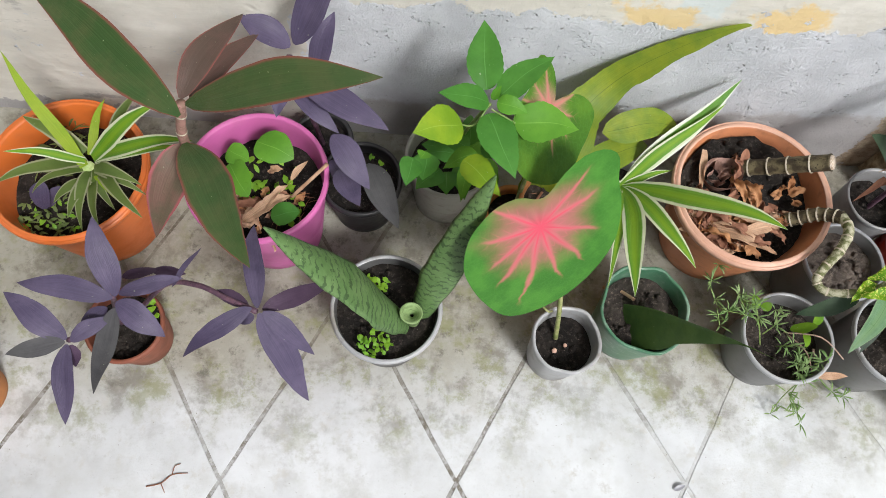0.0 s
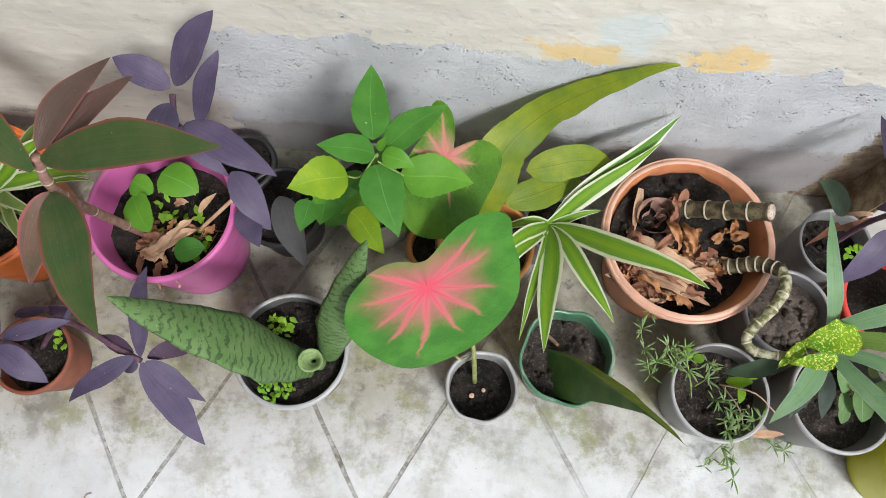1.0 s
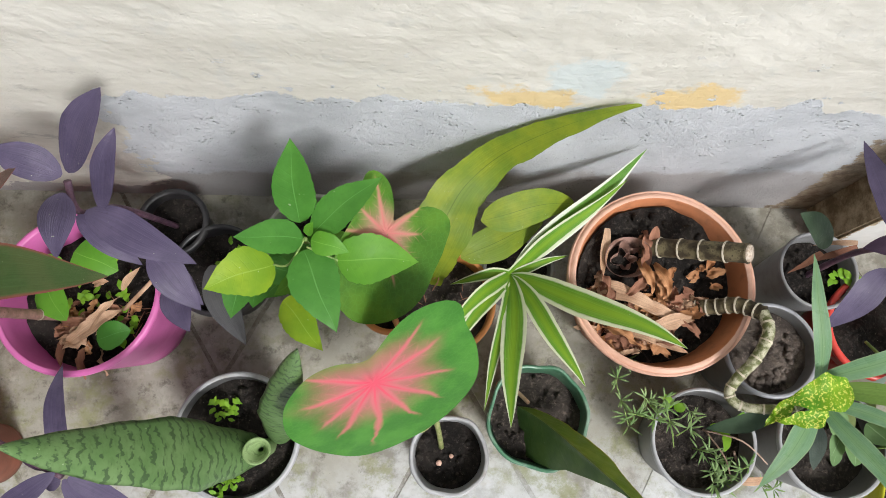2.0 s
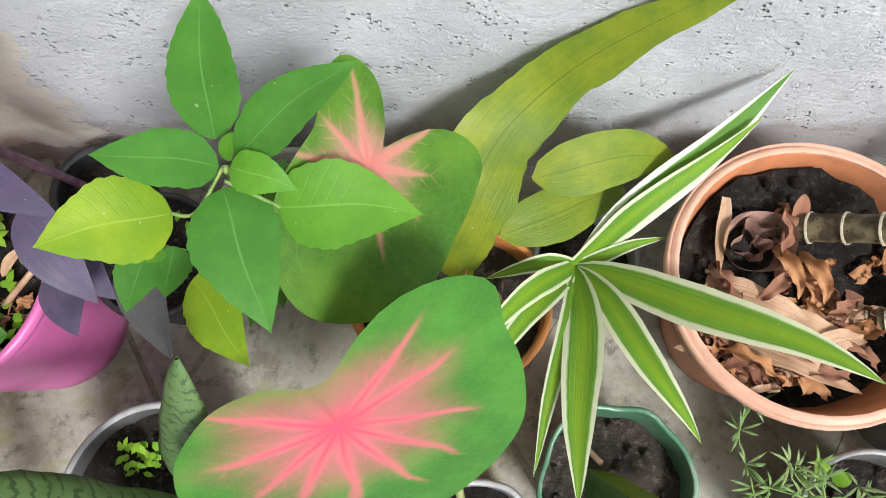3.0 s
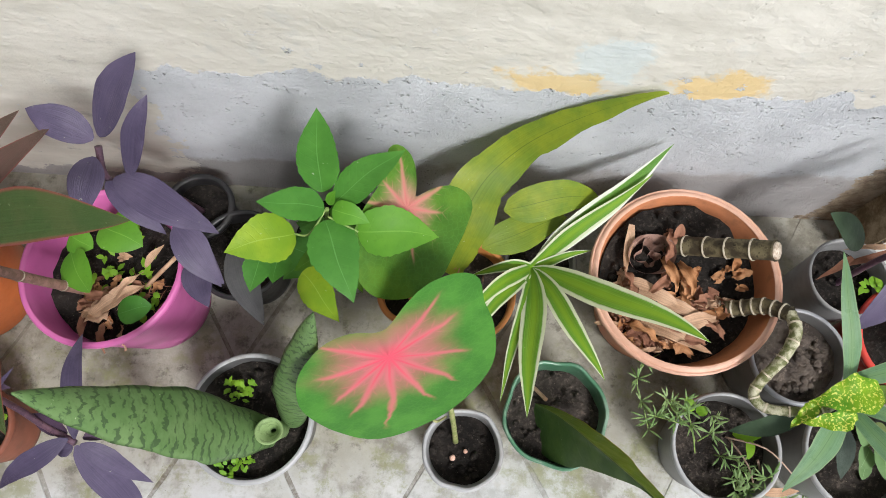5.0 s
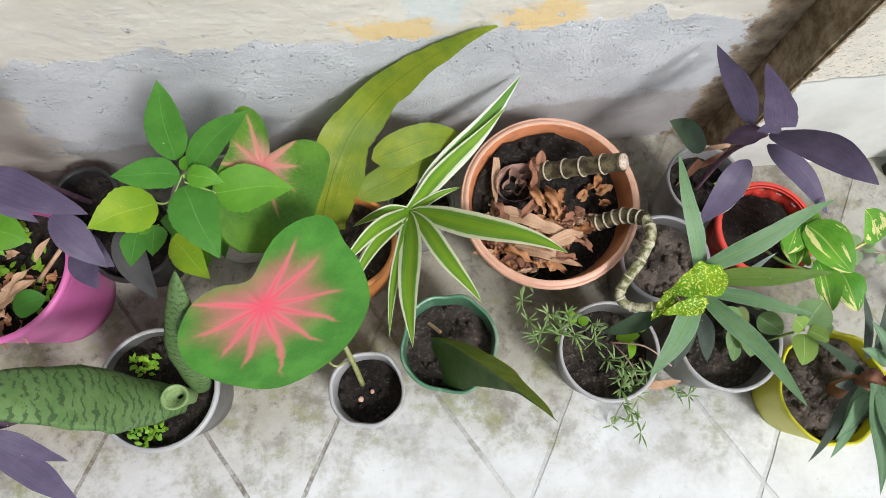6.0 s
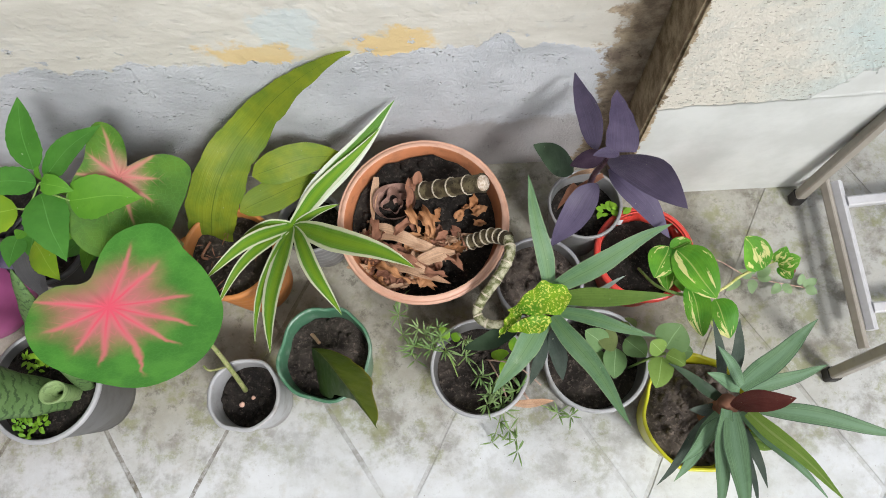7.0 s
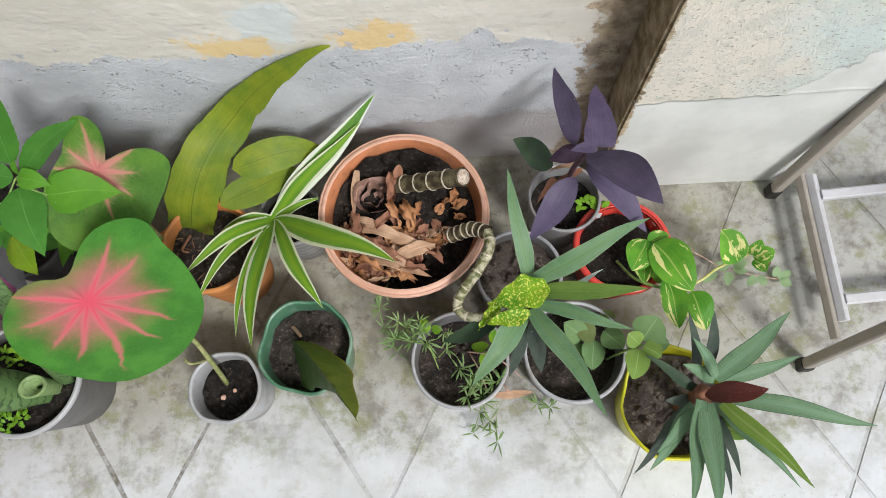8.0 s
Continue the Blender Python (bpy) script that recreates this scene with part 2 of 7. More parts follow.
def floor_material(name, joint=False):
    """Pale cement paving with brown water stains, moss film and grit, towards the wall darker with dirt and painted
    contact shade; in the joints darker earth that runs out in places.
    """
    n = Nodes(name)
    p = n.pos()
    x, y, z = n.sep(p)
    cloud = n.noise(p, 4.5, 6, 0.6)
    c = n.mix(n.ramp(cloud, 0.35, 0.68), (0.525, 0.54, 0.555), (0.655, 0.675, 0.70))
    c = n.mix(n.math("MULTIPLY", n.ramp(n.noise(p, 13, 6, 0.68), 0.46, 0.66), 0.35), c, (0.44, 0.44, 0.42))
    if not joint:
        c = n.mix(n.math("MULTIPLY", n.random(), 0.10), c, (0.47, 0.47, 0.45))
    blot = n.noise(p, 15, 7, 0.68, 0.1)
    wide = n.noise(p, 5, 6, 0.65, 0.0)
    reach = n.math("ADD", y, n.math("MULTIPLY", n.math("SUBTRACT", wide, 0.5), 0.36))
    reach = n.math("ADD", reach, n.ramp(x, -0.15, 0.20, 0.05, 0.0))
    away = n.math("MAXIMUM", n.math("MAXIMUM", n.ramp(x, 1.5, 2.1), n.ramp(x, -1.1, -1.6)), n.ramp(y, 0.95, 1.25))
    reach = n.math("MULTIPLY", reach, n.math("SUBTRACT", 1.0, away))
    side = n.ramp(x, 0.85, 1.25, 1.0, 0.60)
    # darker towards the wall: dirt, and the pots' contact shade put into the colour
    damp_dark = n.math("MULTIPLY", n.ramp(reach, 0.24, 0.46), side)
    c = n.mix(n.math("MULTIPLY", damp_dark, 0.86), c, (0.262, 0.245, 0.188))
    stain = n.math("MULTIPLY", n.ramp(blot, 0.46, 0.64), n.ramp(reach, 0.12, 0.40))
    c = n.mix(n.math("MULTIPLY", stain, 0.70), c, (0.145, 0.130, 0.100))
    worn = n.math("MULTIPLY", n.ramp(n.noise(p, 21, 7, 0.72), 0.50, 0.64), n.math("MULTIPLY", damp_dark, 0.62))
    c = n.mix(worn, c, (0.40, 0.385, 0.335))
    dark_mottle = n.math("MULTIPLY", n.ramp(n.noise(p, 33, 7, 0.74), 0.52, 0.66), n.math("MULTIPLY", damp_dark, 0.65))
    c = n.mix(dark_mottle, c, (0.075, 0.068, 0.052))
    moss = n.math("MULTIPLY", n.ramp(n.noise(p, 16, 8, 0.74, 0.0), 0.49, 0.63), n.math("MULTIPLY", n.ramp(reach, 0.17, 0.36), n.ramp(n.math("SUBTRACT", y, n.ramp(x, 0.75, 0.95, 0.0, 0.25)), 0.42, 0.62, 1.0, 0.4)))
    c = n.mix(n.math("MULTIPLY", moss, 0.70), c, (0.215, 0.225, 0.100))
    pale = n.math("MULTIPLY", n.ramp(n.noise(p, 29, 6, 0.7), 0.55, 0.68), n.ramp(damp_dark, 0.2, 0.9, 0.40, 0.22))
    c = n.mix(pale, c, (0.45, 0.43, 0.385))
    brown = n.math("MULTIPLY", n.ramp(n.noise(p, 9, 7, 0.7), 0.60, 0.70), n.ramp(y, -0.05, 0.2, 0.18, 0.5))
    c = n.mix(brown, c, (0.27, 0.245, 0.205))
    c = n.mix(n.ramp(n.noise(p, 150, 4, 0.65), 0.68, 0.73), c, (0.20, 0.18, 0.16))
    grime = n.math("MULTIPLY", n.ramp(n.noise(p, 70, 5, 0.7), 0.58, 0.72), 0.30)
    c = n.mix(grime, c, (0.30, 0.29, 0.265))
    if joint:
        filled = n.math("MULTIPLY", n.ramp(n.noise(p, 11, 5, 0.65), 0.40, 0.60, 0.55, 1.0), n.ramp(n.noise(p, 110, 4, 0.7), 0.38, 0.58, 0.50, 1.0))
        filled = n.math("MULTIPLY", filled, n.ramp(x, 0.0, 0.50, 1.0, 0.30))
        c = n.mix(filled, c, (0.130, 0.112, 0.084))
    n.bump(n.math("ADD", n.noise(p, 160, 5, 0.7), n.math("MULTIPLY", blot, 0.8)), 0.5, 0.002)
    return n.finish(c, n.ramp(cloud, 0.3, 0.7, 0.74, 0.58), spec=0.35)


M_SOIL = soil_material()
M_DRYSOIL = soil_material("dry grey-brown soil", 7.0)
M_BROWNSOIL = soil_material("damp brown soil", 2.2)
M_WALL = wall_material()
M_PILLAR = pillar_material()
# for the added unseen walls: dark, so that little light bounces back
M_SHADEWALL = plastic("dark cement for added walls", (0.095, 0.085, 0.075), 0.5, 0.85, (0.05, 0.045, 0.04))
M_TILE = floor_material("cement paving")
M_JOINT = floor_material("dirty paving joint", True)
M_TERRA = plastic("salmon terracotta", (0.52, 0.20, 0.092), 0.62, 0.5, (0.14, 0.062, 0.034))
M_TERRARIM = plastic("worn terracotta rim", (0.64, 0.38, 0.28), 0.40, 0.5, (0.30, 0.135, 0.075))
M_PINK = plastic("pink plastic", (0.56, 0.13, 0.36), 0.12, 0.35)
M_OLDCLAY = plastic("old red-brown clay", (0.22, 0.065, 0.035), 0.55, 0.6, (0.06, 0.045, 0.035))
M_ORANGE = plastic("orange plastic", (0.62, 0.15, 0.03), 0.18, 0.38)
M_CLAY = plastic("orange clay", (0.52, 0.20, 0.055), 0.35, 0.6)
M_GREENPOT = plastic("thin green plastic", (0.066, 0.180, 0.105), 0.85, 0.32, (0.28, 0.35, 0.29))
M_WHITE = plastic("dusty white plastic", (0.36, 0.365, 0.38), 0.85, 0.42, (0.20, 0.18, 0.15))
M_DUSTY = plastic("dirty grey plastic", (0.10, 0.10, 0.102), 0.6, 0.42, (0.10, 0.09, 0.08))
M_GREY = plastic("cloudy grey plastic", (0.17, 0.168, 0.168), 0.60, 0.40, (0.09, 0.08, 0.07))
M_CLEAR = plastic("cloudy clear plastic", (0.25, 0.25, 0.255), 0.70, 0.35, (0.12, 0.105, 0.09))
M_BEIGE = plastic("grey-beige plastic", (0.33, 0.325, 0.285), 0.60, 0.5, (0.11, 0.095, 0.075))
M_BLACK = plastic("black plastic", (0.018, 0.018, 0.02), 0.35, 0.4, (0.10, 0.09, 0.085))
M_YELLOW = plastic("yellow-green plastic", (0.58, 0.56, 0.02), 0.14, 0.38, (0.20, 0.18, 0.05))
M_RED = plastic("red plastic", (0.60, 0.055, 0.04), 0.12, 0.34)
M_METAL = plastic("grey-brown painted steel", (0.33, 0.30, 0.255), 0.30, 0.38, (0.10, 0.085, 0.07))
M_PALEMETAL = plastic("pale steel", (0.55, 0.55, 0.57), 0.2, 0.3)
M_TAG = plastic("white paper", (0.70, 0.72, 0.74), 0.15, 0.6)
M_RUBBER = plastic("black rubber", (0.02, 0.019, 0.018), 0.3, 0.6)


# ---- building helpers ----
def thing(name, label, category, at=(0, 0, 0), group=""):
    ob = new(name)
    ob.location = at
    ob.empty_display_size = 0.05
    return tagged(ob, label, category, group)


def part(name, bm, material, parent, label="", smooth=True):
    """Links bm, in world coordinates, as one mesh under parent."""
    root = parent
    while root.parent:
        root = root.parent
    off = root.matrix_basis.translation
    bmesh.ops.transform(bm, matrix=Matrix.Translation(-off), verts=bm.verts)
    me = bpy.data.meshes.new(name)
    bm.to_mesh(me)
    bm.free()
    for m in material if isinstance(material, (list, tuple)) else (material,):
        me.materials.append(m)
    if smooth:
        me.polygons.foreach_set("use_smooth", [True] * len(me.polygons))
    ob = new(name, me)
    ob.parent = parent
    return tagged(ob, label)


def structure(name, bm, material, label, category, smooth=False):
    me = bpy.data.meshes.new(name)
    bm.to_mesh(me)
    bm.free()
    me.materials.append(material)
    if smooth:
        me.polygons.foreach_set("use_smooth", [True] * len(me.polygons))
    return tagged(new(name, me), label, category, kind="structure")


def box(bm, x0, x1, y0, y1, z0, z1, bevel=0.0):
    geo = bmesh.ops.create_cube(bm, size=1.0)["verts"]
    bmesh.ops.scale(bm, vec=(x1 - x0, y1 - y0, z1 - z0), verts=geo)
    bmesh.ops.translate(bm, vec=((x0 + x1) / 2, (y0 + y1) / 2, (z0 + z1) / 2), verts=geo)
    if bevel:
        edges = list({e for v in geo for e in v.link_edges})
        bmesh.ops.bevel(bm, geom=edges, offset=bevel, segments=2, affect="EDGES")


def lathe(bm, centre, profile, seg=40, wave=0.0, oval=1.0, turn=0.0, seed=0.0):
    """A turned wall through (radius, height) pairs; wave: how uneven the rim is, in metres."""
    rings = []
    top = max(h for _, h in profile)
    for r, h in profile:
        ring = []
        for i in range(seg):
            a = 2 * math.pi * i / seg
            d = wave * (h / top) * noise.noise(Vector((math.cos(a) * 1.8 + seed, math.sin(a) * 1.8, seed * 3.1)))
            q = Vector(((r + d) * math.cos(a), (r + d) * oval * math.sin(a), h + d * 0.8))
            q.rotate(Euler((0, 0, turn)))
            ring.append(bm.verts.new(q + Vector(centre)))
        rings.append(ring)
    for a, b in zip(rings, rings[1:]):
        for i in range(seg):
            bm.faces.new((a[i], a[(i + 1) % seg], b[(i + 1) % seg], b[i]))
    bm.faces.new(list(reversed(rings[0])))
    return rings


def soil_disc(bm, centre, r, lump=0.006, seed=0.0, rings=9, seg=36, tilt=(0.0, 0.0)):
    verts = [[bm.verts.new(Vector(centre))]]
    for k in range(1, rings + 1):
        ring = []
        for i in range(seg):
            a = 2 * math.pi * i / seg
            q = Vector((math.cos(a), math.sin(a), 0)) * (r * k / rings)
            w = Vector(((q.x + seed) * 38, q.y * 38, seed))
            q.z = lump * (noise.noise(w) + 0.6 * noise.noise(w * 2.7) + 0.35 * noise.noise(w * 6)) + q.x * tilt[0] + q.y * tilt[1]
            ring.append(bm.verts.new(q + Vector(centre)))
        verts.append(ring)
    for i in range(seg):
        bm.faces.new((verts[0][0], verts[1][i], verts[1][(i + 1) % seg]))
    for a, b in zip(verts[1:], verts[2:]):
        for i in range(seg):
            bm.faces.new((a[i], b[i], b[(i + 1) % seg], a[(i + 1) % seg]))


def pot(parent, c, r_top, r_base, h, material, soil_z, label="", lip=0.006, lip_h=0.012, wall=0.003, wave=0.0, lump=0.006, seed=0.0,
        rim_material=None, ribs=0, oval=1.0, turn=0.0, clods=14, soil_material_of=None, tilt=(0.0, 0.0)):
    """A pot at c (centre of its base) under parent: body > rim, soil."""
    x, y, z = c
    bm = bmesh.new()
    prof = [(r_base - 0.004, 0.0), (r_base, 0.003)]
    steps = max(8, ribs * 4)
    for k in range(1, steps + 1):
        u = k / steps
        rr = r_base + (r_top - r_base) * u
        if ribs:
            rr -= 0.0022 * (0.5 - 0.5 * math.cos(u * ribs * 2 * math.pi))
        prof.append((rr, 0.003 + (h - 0.006) * u))
    prof += [(r_top - wall * 0.5, h), (r_top - wall, h - 0.003)]
    prof += [(r_base + (r_top - r_base) * u - wall, h * u) for u in (0.9, 0.75, 0.6, 0.4)]
    lathe(bm, c, prof, wave=wave, seed=seed, oval=oval, turn=turn)
    bmesh.ops.recalc_face_normals(bm, faces=bm.faces)
    body = part("pot", bm, material, parent, label)
    if lip:
        bm = bmesh.new()
        prof = [(r_top, h - lip_h), (r_top + lip * 0.8, h - lip_h + 0.002), (r_top + lip, h - lip_h * 0.5), (r_top + lip * 0.8, h + 0.001),
                (r_top, h + 0.003), (r_top - wall, h + 0.001)]
        if lip > 0.006:
            # a groove runs round the flat of a thick rim
            prof[4:4] = [(r_top + lip * 0.45, h - 0.002), (r_top + lip * 0.3, h - 0.002)]
        rings = lathe(bm, c, prof, seg=48, wave=wave, seed=seed, oval=oval, turn=turn)
        bmesh.ops.delete(bm, geom=[f for f in bm.faces if len(f.verts) > 4], context="FACES_ONLY")
        part("rim", bm, rim_material or material, body)
    rs = r_base + (r_top - r_base) * (soil_z / h) - wall * 1.05
    bm = bmesh.new()
    soil_disc(bm, (x, y, z + soil_z), rs, lump, seed, tilt=tilt)
    part("soil", bm, soil_material_of or M_SOIL, body, "dark crumbly potting soil" if not soil_material_of else "dry pale lumpy soil")
    bm = bmesh.new()
    for k in range(clods):
        a, d, s = random.uniform(0, 6.283), rs * 0.9 * math.sqrt(random.random()), random.uniform(0.003, 0.008)
        geo = bmesh.ops.create_icosphere(bm, subdivisions=1, radius=s)["verts"]
        for v in geo:
            v.co *= random.uniform(0.7, 1.25)
        bmesh.ops.translate(bm, vec=(x + d * math.cos(a), y + d * math.sin(a), z + soil_z + s * 0.2 + d * math.cos(a) * tilt[0] + d * math.sin(a) * tilt[1]), verts=geo)
    tagged(part("loose_soil", bm, soil_material_of or M_SOIL, body), kind="stuff")
    return body


# ---- structure ----
WALL_Y = 0.80
bm = bmesh.new()
box(bm, -1.6, 1.12, WALL_Y, WALL_Y + 0.15, -0.02, 2.7)
structure("wall_back", bm, M_WALL, "cement wall with flaking cream paint above bare grey plaster", "wall")
bm = bmesh.new()
box(bm, 0.787, 1.135, 0.725, WALL_Y + 0.003, -0.02, 2.7, 0.004)
structure("wall_pillar", bm, M_PILLAR, "scraped white pillar with a bare brown side", "pillar")
# unseen walls, added to keep sky light off the left end
bm = bmesh.new()
box(bm, -1.10, -0.95, -2.6, WALL_Y - 0.002, -0.02, 3.4)
structure("wall_shade_left", bm, M_SHADEWALL, "unseen dark side wall, added to shade the left", "wall")
bm = bmesh.new()
box(bm, -1.098, 0.15, -1.45, -1.30, -0.02, 3.0)
structure("wall_shade_front", bm, M_SHADEWALL, "unseen dark wall in front, added to block sky from the left", "wall")
bm = bmesh.new()
box(bm, -6, 8, -6, 6, -0.05, -0.0014)
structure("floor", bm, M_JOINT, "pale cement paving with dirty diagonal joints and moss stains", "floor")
FLOOR = bpy.data.objects["floor"]


# ---- leaf materials ----
def leaf_material(name, color, color2, rib=None, margin=None, margin_at=0.78, bands=0.0, veins=0.12, rough=0.42, glow=0.25, spots=None, spot_at=0.56, spot_size=60,
                  rib_width=0.05, lines=0.0, stripe=None):
    """A leaf: two greens in clouds, a midrib, side veins, and where wanted a margin, dark cross bands or marbling. UV runs across and along."""
    n = Nodes(name)
    u, v, _ = n.sep(n.uv())
    p = n.obj()
    side = n.math("ABSOLUTE", n.math("MULTIPLY", n.math("SUBTRACT", u, 0.5), 2.0))
    jig = n.math("MULTIPLY", n.math("SUBTRACT", n.noise(p, 90, 3), 0.5), 0.10)
    c = n.mix(n.ramp(n.noise(p, 24, 4, 0.6), 0.35, 0.68), color, color2)
    c = n.mix(n.math("MULTIPLY", n.random(), 0.35), c, color2)
    c = n.mix(n.math("MULTIPLY", n.ramp(n.noise(p, 170, 3, 0.6), 0.56, 0.72), 0.22), c, tuple(x * 0.6 for x in color))
    c = n.mix(n.ramp(n.noise(p, 210, 2, 0.5), 0.745, 0.775, 0.0, 0.55), c, (0.40, 0.44, 0.30))
    wave = n.math("SINE", n.math("MULTIPLY", n.math("SUBTRACT", n.math("MULTIPLY", v, 1.0), n.math("MULTIPLY", side, 0.16)), 62.0))
    vein = n.ramp(wave, 0.90, 1.0)
    if veins:
        c = n.mix(n.math("MULTIPLY", vein, veins * 0.6), c, rib or tuple(min(1, x * 1.6) for x in color))
    ridge = 0.0
    if lines:
        streak = n.noise(n.scaled(n.uv(), (34, 1.2, 1)), 1.0, 3, 0.6)
        ridge = n.math("MULTIPLY", streak, 2.2)
        c = n.mix(n.math("MULTIPLY", n.ramp(streak, 0.52, 0.30), lines * 0.7), c, tuple(x * 0.55 for x in color))
        c = n.mix(n.math("MULTIPLY", n.ramp(streak, 0.45, 0.7), lines), c, tuple(min(1, x * 1.7 + 0.02) for x in color))
    if stripe:
        c = n.mix(n.ramp(n.math("ADD", side, jig), 0.05, 0.62, 0.75, 0.0), c, stripe)
    if spots:
        if spot_size:
            patch = n.ramp(n.noise(p, spot_size, 5, 0.65, 0.3), spot_at, spot_at + 0.03)
        else:
            # blotches drawn out along the leaf, different on each
            where = n.add("ShaderNodeVectorMath", operation="ADD")
            n.link(n.scaled(n.uv(), (4.0, 1.9, 1)), where.inputs[0])
            n.link(n.scaled(p, 9), where.inputs[1])
            patch = n.ramp(n.noise(where.outputs[0], 1.0, 5, 0.62), spot_at, spot_at + 0.03)
        c = n.mix(patch, c, spots)
    if bands:
        wob = n.noise(n.scaled(n.uv(), (4, 10, 1)), 1.0, 3, 0.6)
        saw = n.math("SINE", n.math("ADD", n.math("MULTIPLY", v, 165.0), n.math("MULTIPLY", wob, 18.0)))
        broken = n.ramp(n.noise(n.scaled(n.uv(), (3, 34, 1)), 1.0, 3, 0.6), 0.40, 0.52)
        c = n.mix(n.math("MULTIPLY", n.math("MULTIPLY", n.ramp(saw, 0.35, 0.75), broken), bands), c, (0.022, 0.045, 0.020))
        mist = n.noise(n.scaled(n.uv(), (5, 40, 1)), 1.0, 3, 0.6)
        c = n.mix(n.ramp(mist, 0.5, 0.7, 0.0, 0.35), c, tuple(x * 0.6 for x in color))
    if rib:
        c = n.mix(n.ramp(side, rib_width * 0.4, rib_width, 0.85, 0.0), c, rib)
    if margin:
        c = n.mix(n.ramp(n.math("ADD", side, jig), margin_at - 0.08, margin_at + 0.07), c, margin)
    n.bump(n.math("ADD", n.math("MULTIPLY", vein, -0.25 if veins else 0.0), n.math("ADD", n.noise(p, 120, 3), ridge)), 0.35, 0.0012)
    n.finish(c, n.ramp(n.noise(p, 50, 3), 0.3, 0.7, rough - 0.04, rough + 0.14), spec=0.24)
    thin = n.add("ShaderNodeBsdfTranslucent")
    n.put(thin.inputs[0], n.mix(0.4, c, (0.35, 0.45, 0.05)) if glow > 0.2 else c)
    blend = n.add("ShaderNodeMixShader")
    blend.inputs[0].default_value = glow
    n.link(n.bsdf.outputs[0], blend.inputs[1])
    n.link(thin.outputs[0], blend.inputs[2])
    n.link(blend.outputs[0], n.out.inputs[0])
    return n.mat


# degrees from the tip, and how far each main vein is coloured
CALADIUM_VEINS = ((-5, 1.02), (20, 0.76), (44, 0.62), (76, 0.58), (114, 0.60), (-30, 0.84), (-53, 0.80), (-80, 0.68), (-124, 0.62), (-148, 0.70))


def caladium_material(name="pink-veined caladium", reach=1.0, bright=1.0, green_a=(0.040, 0.160, 0.020), green_b=(0.066, 0.222, 0.030), flush=(0.43, 0.140, 0.142), vein=(0.57, 0.140, 0.162), heart=(0.66, 0.065, 0.120), quilt=0.4, veins=CALADIUM_VEINS):
    """Green heart leaf with a pink centre whose colour runs out along the veins."""
    n = Nodes(name)
    u, v, _ = n.sep(n.uv())
    p = n.obj()
    x = n.math("SUBTRACT", n.math("MULTIPLY", u, 2.0), 1.0)
    y = n.math("SUBTRACT", n.math("MULTIPLY", v, 2.0), 1.0)
    r = n.math("SQRT", n.math("ADD", n.math("MULTIPLY", x, x), n.math("MULTIPLY", y, y)))
    a = n.math("ARCTAN2", x, y)
    a = n.math("ADD", a, n.math("MULTIPLY", n.math("MULTIPLY", n.math("SUBTRACT", n.noise(p, 20, 3), 0.5), r), 0.40))
    # main veins fan out from the stalk; gap: how far a point lies from the nearest
    gap, star = 9.0, 0.0
    for angle, far in veins:
        off = n.math("ABSOLUTE", n.math("WRAP", n.math("SUBTRACT", a, radians(angle)), math.pi, -math.pi))
        near = n.math("MULTIPLY", n.math("MINIMUM", off, 1.5), r)
        width = n.math("MAXIMUM", n.math("MULTIPLY", n.math("SUBTRACT", 1.0, n.math("DIVIDE", r, far)), 0.040), 0.0)
        line = n.ramp(n.math("SUBTRACT", near, width), -0.012, 0.026, 1.0, 0.0)
        line = n.math("MULTIPLY", line, n.ramp(r, far * 0.80, far * 1.03, 1.0, 0.0))
        star = n.math("MAXIMUM", line, star)
        gap = n.math("MINIMUM", near, gap)
    barb = n.math("SINE", n.math("MULTIPLY", n.math("SUBTRACT", r, n.math("MULTIPLY", gap, 1.3)), 58.0))
    barb = n.math("MULTIPLY", n.ramp(barb, 0.70, 1.0), n.math("MULTIPLY", n.ramp(gap, 0.03, 0.11, 1.0, 0.0), n.ramp(r, 0.25, 0.66, 0.55, 0.0)))
    star = n.math("MAXIMUM", star, barb)
    blur = n.math("MULTIPLY", n.math("SUBTRACT", n.noise(p, 30, 4, 0.6), 0.5), 0.26)
    halo = n.ramp(n.math("ADD", n.math("ADD", r, blur), n.math("MULTIPLY", gap, 0.7)), 0.20 * reach, 0.74 * reach, 0.96 * bright, 0.0)
    green = n.mix(n.ramp(n.noise(p, 26, 4), 0.35, 0.68), green_a, green_b)
    mesh = n.ramp(n.voronoi(p, 150, "DISTANCE_TO_EDGE"), 0.0, 0.10, 0.14, 0.0)
    green = n.mix(mesh, green, (0.10, 0.30, 0.05))
    c = n.mix(halo, green, flush)
    c = n.mix(n.math("MULTIPLY", star, 0.80 * bright), c, vein)
    core = n.math("MAXIMUM", n.ramp(r, 0.02, 0.20, 0.70, 0.0), n.math("MULTIPLY", n.ramp(gap, 0.004, 0.016, 1.0, 0.0), n.ramp(r, 0.05, 0.55, 0.8, 0.0)))
    c = n.mix(core, c, heart)
    n.bump(n.math("ADD", n.math("MULTIPLY", star, -0.5), n.math("MULTIPLY", mesh, -1.0)), quilt, 0.0014)
    n.finish(c, 0.52, spec=0.2)
    thin = n.add("ShaderNodeBsdfTranslucent")
    n.put(thin.inputs[0], c)
    blend = n.add("ShaderNodeMixShader")
    blend.inputs[0].default_value = 0.22
    n.link(n.bsdf.outputs[0], blend.inputs[1])
    n.link(thin.outputs[0], blend.inputs[2])
    n.link(blend.outputs[0], n.out.inputs[0])
    return n.mat


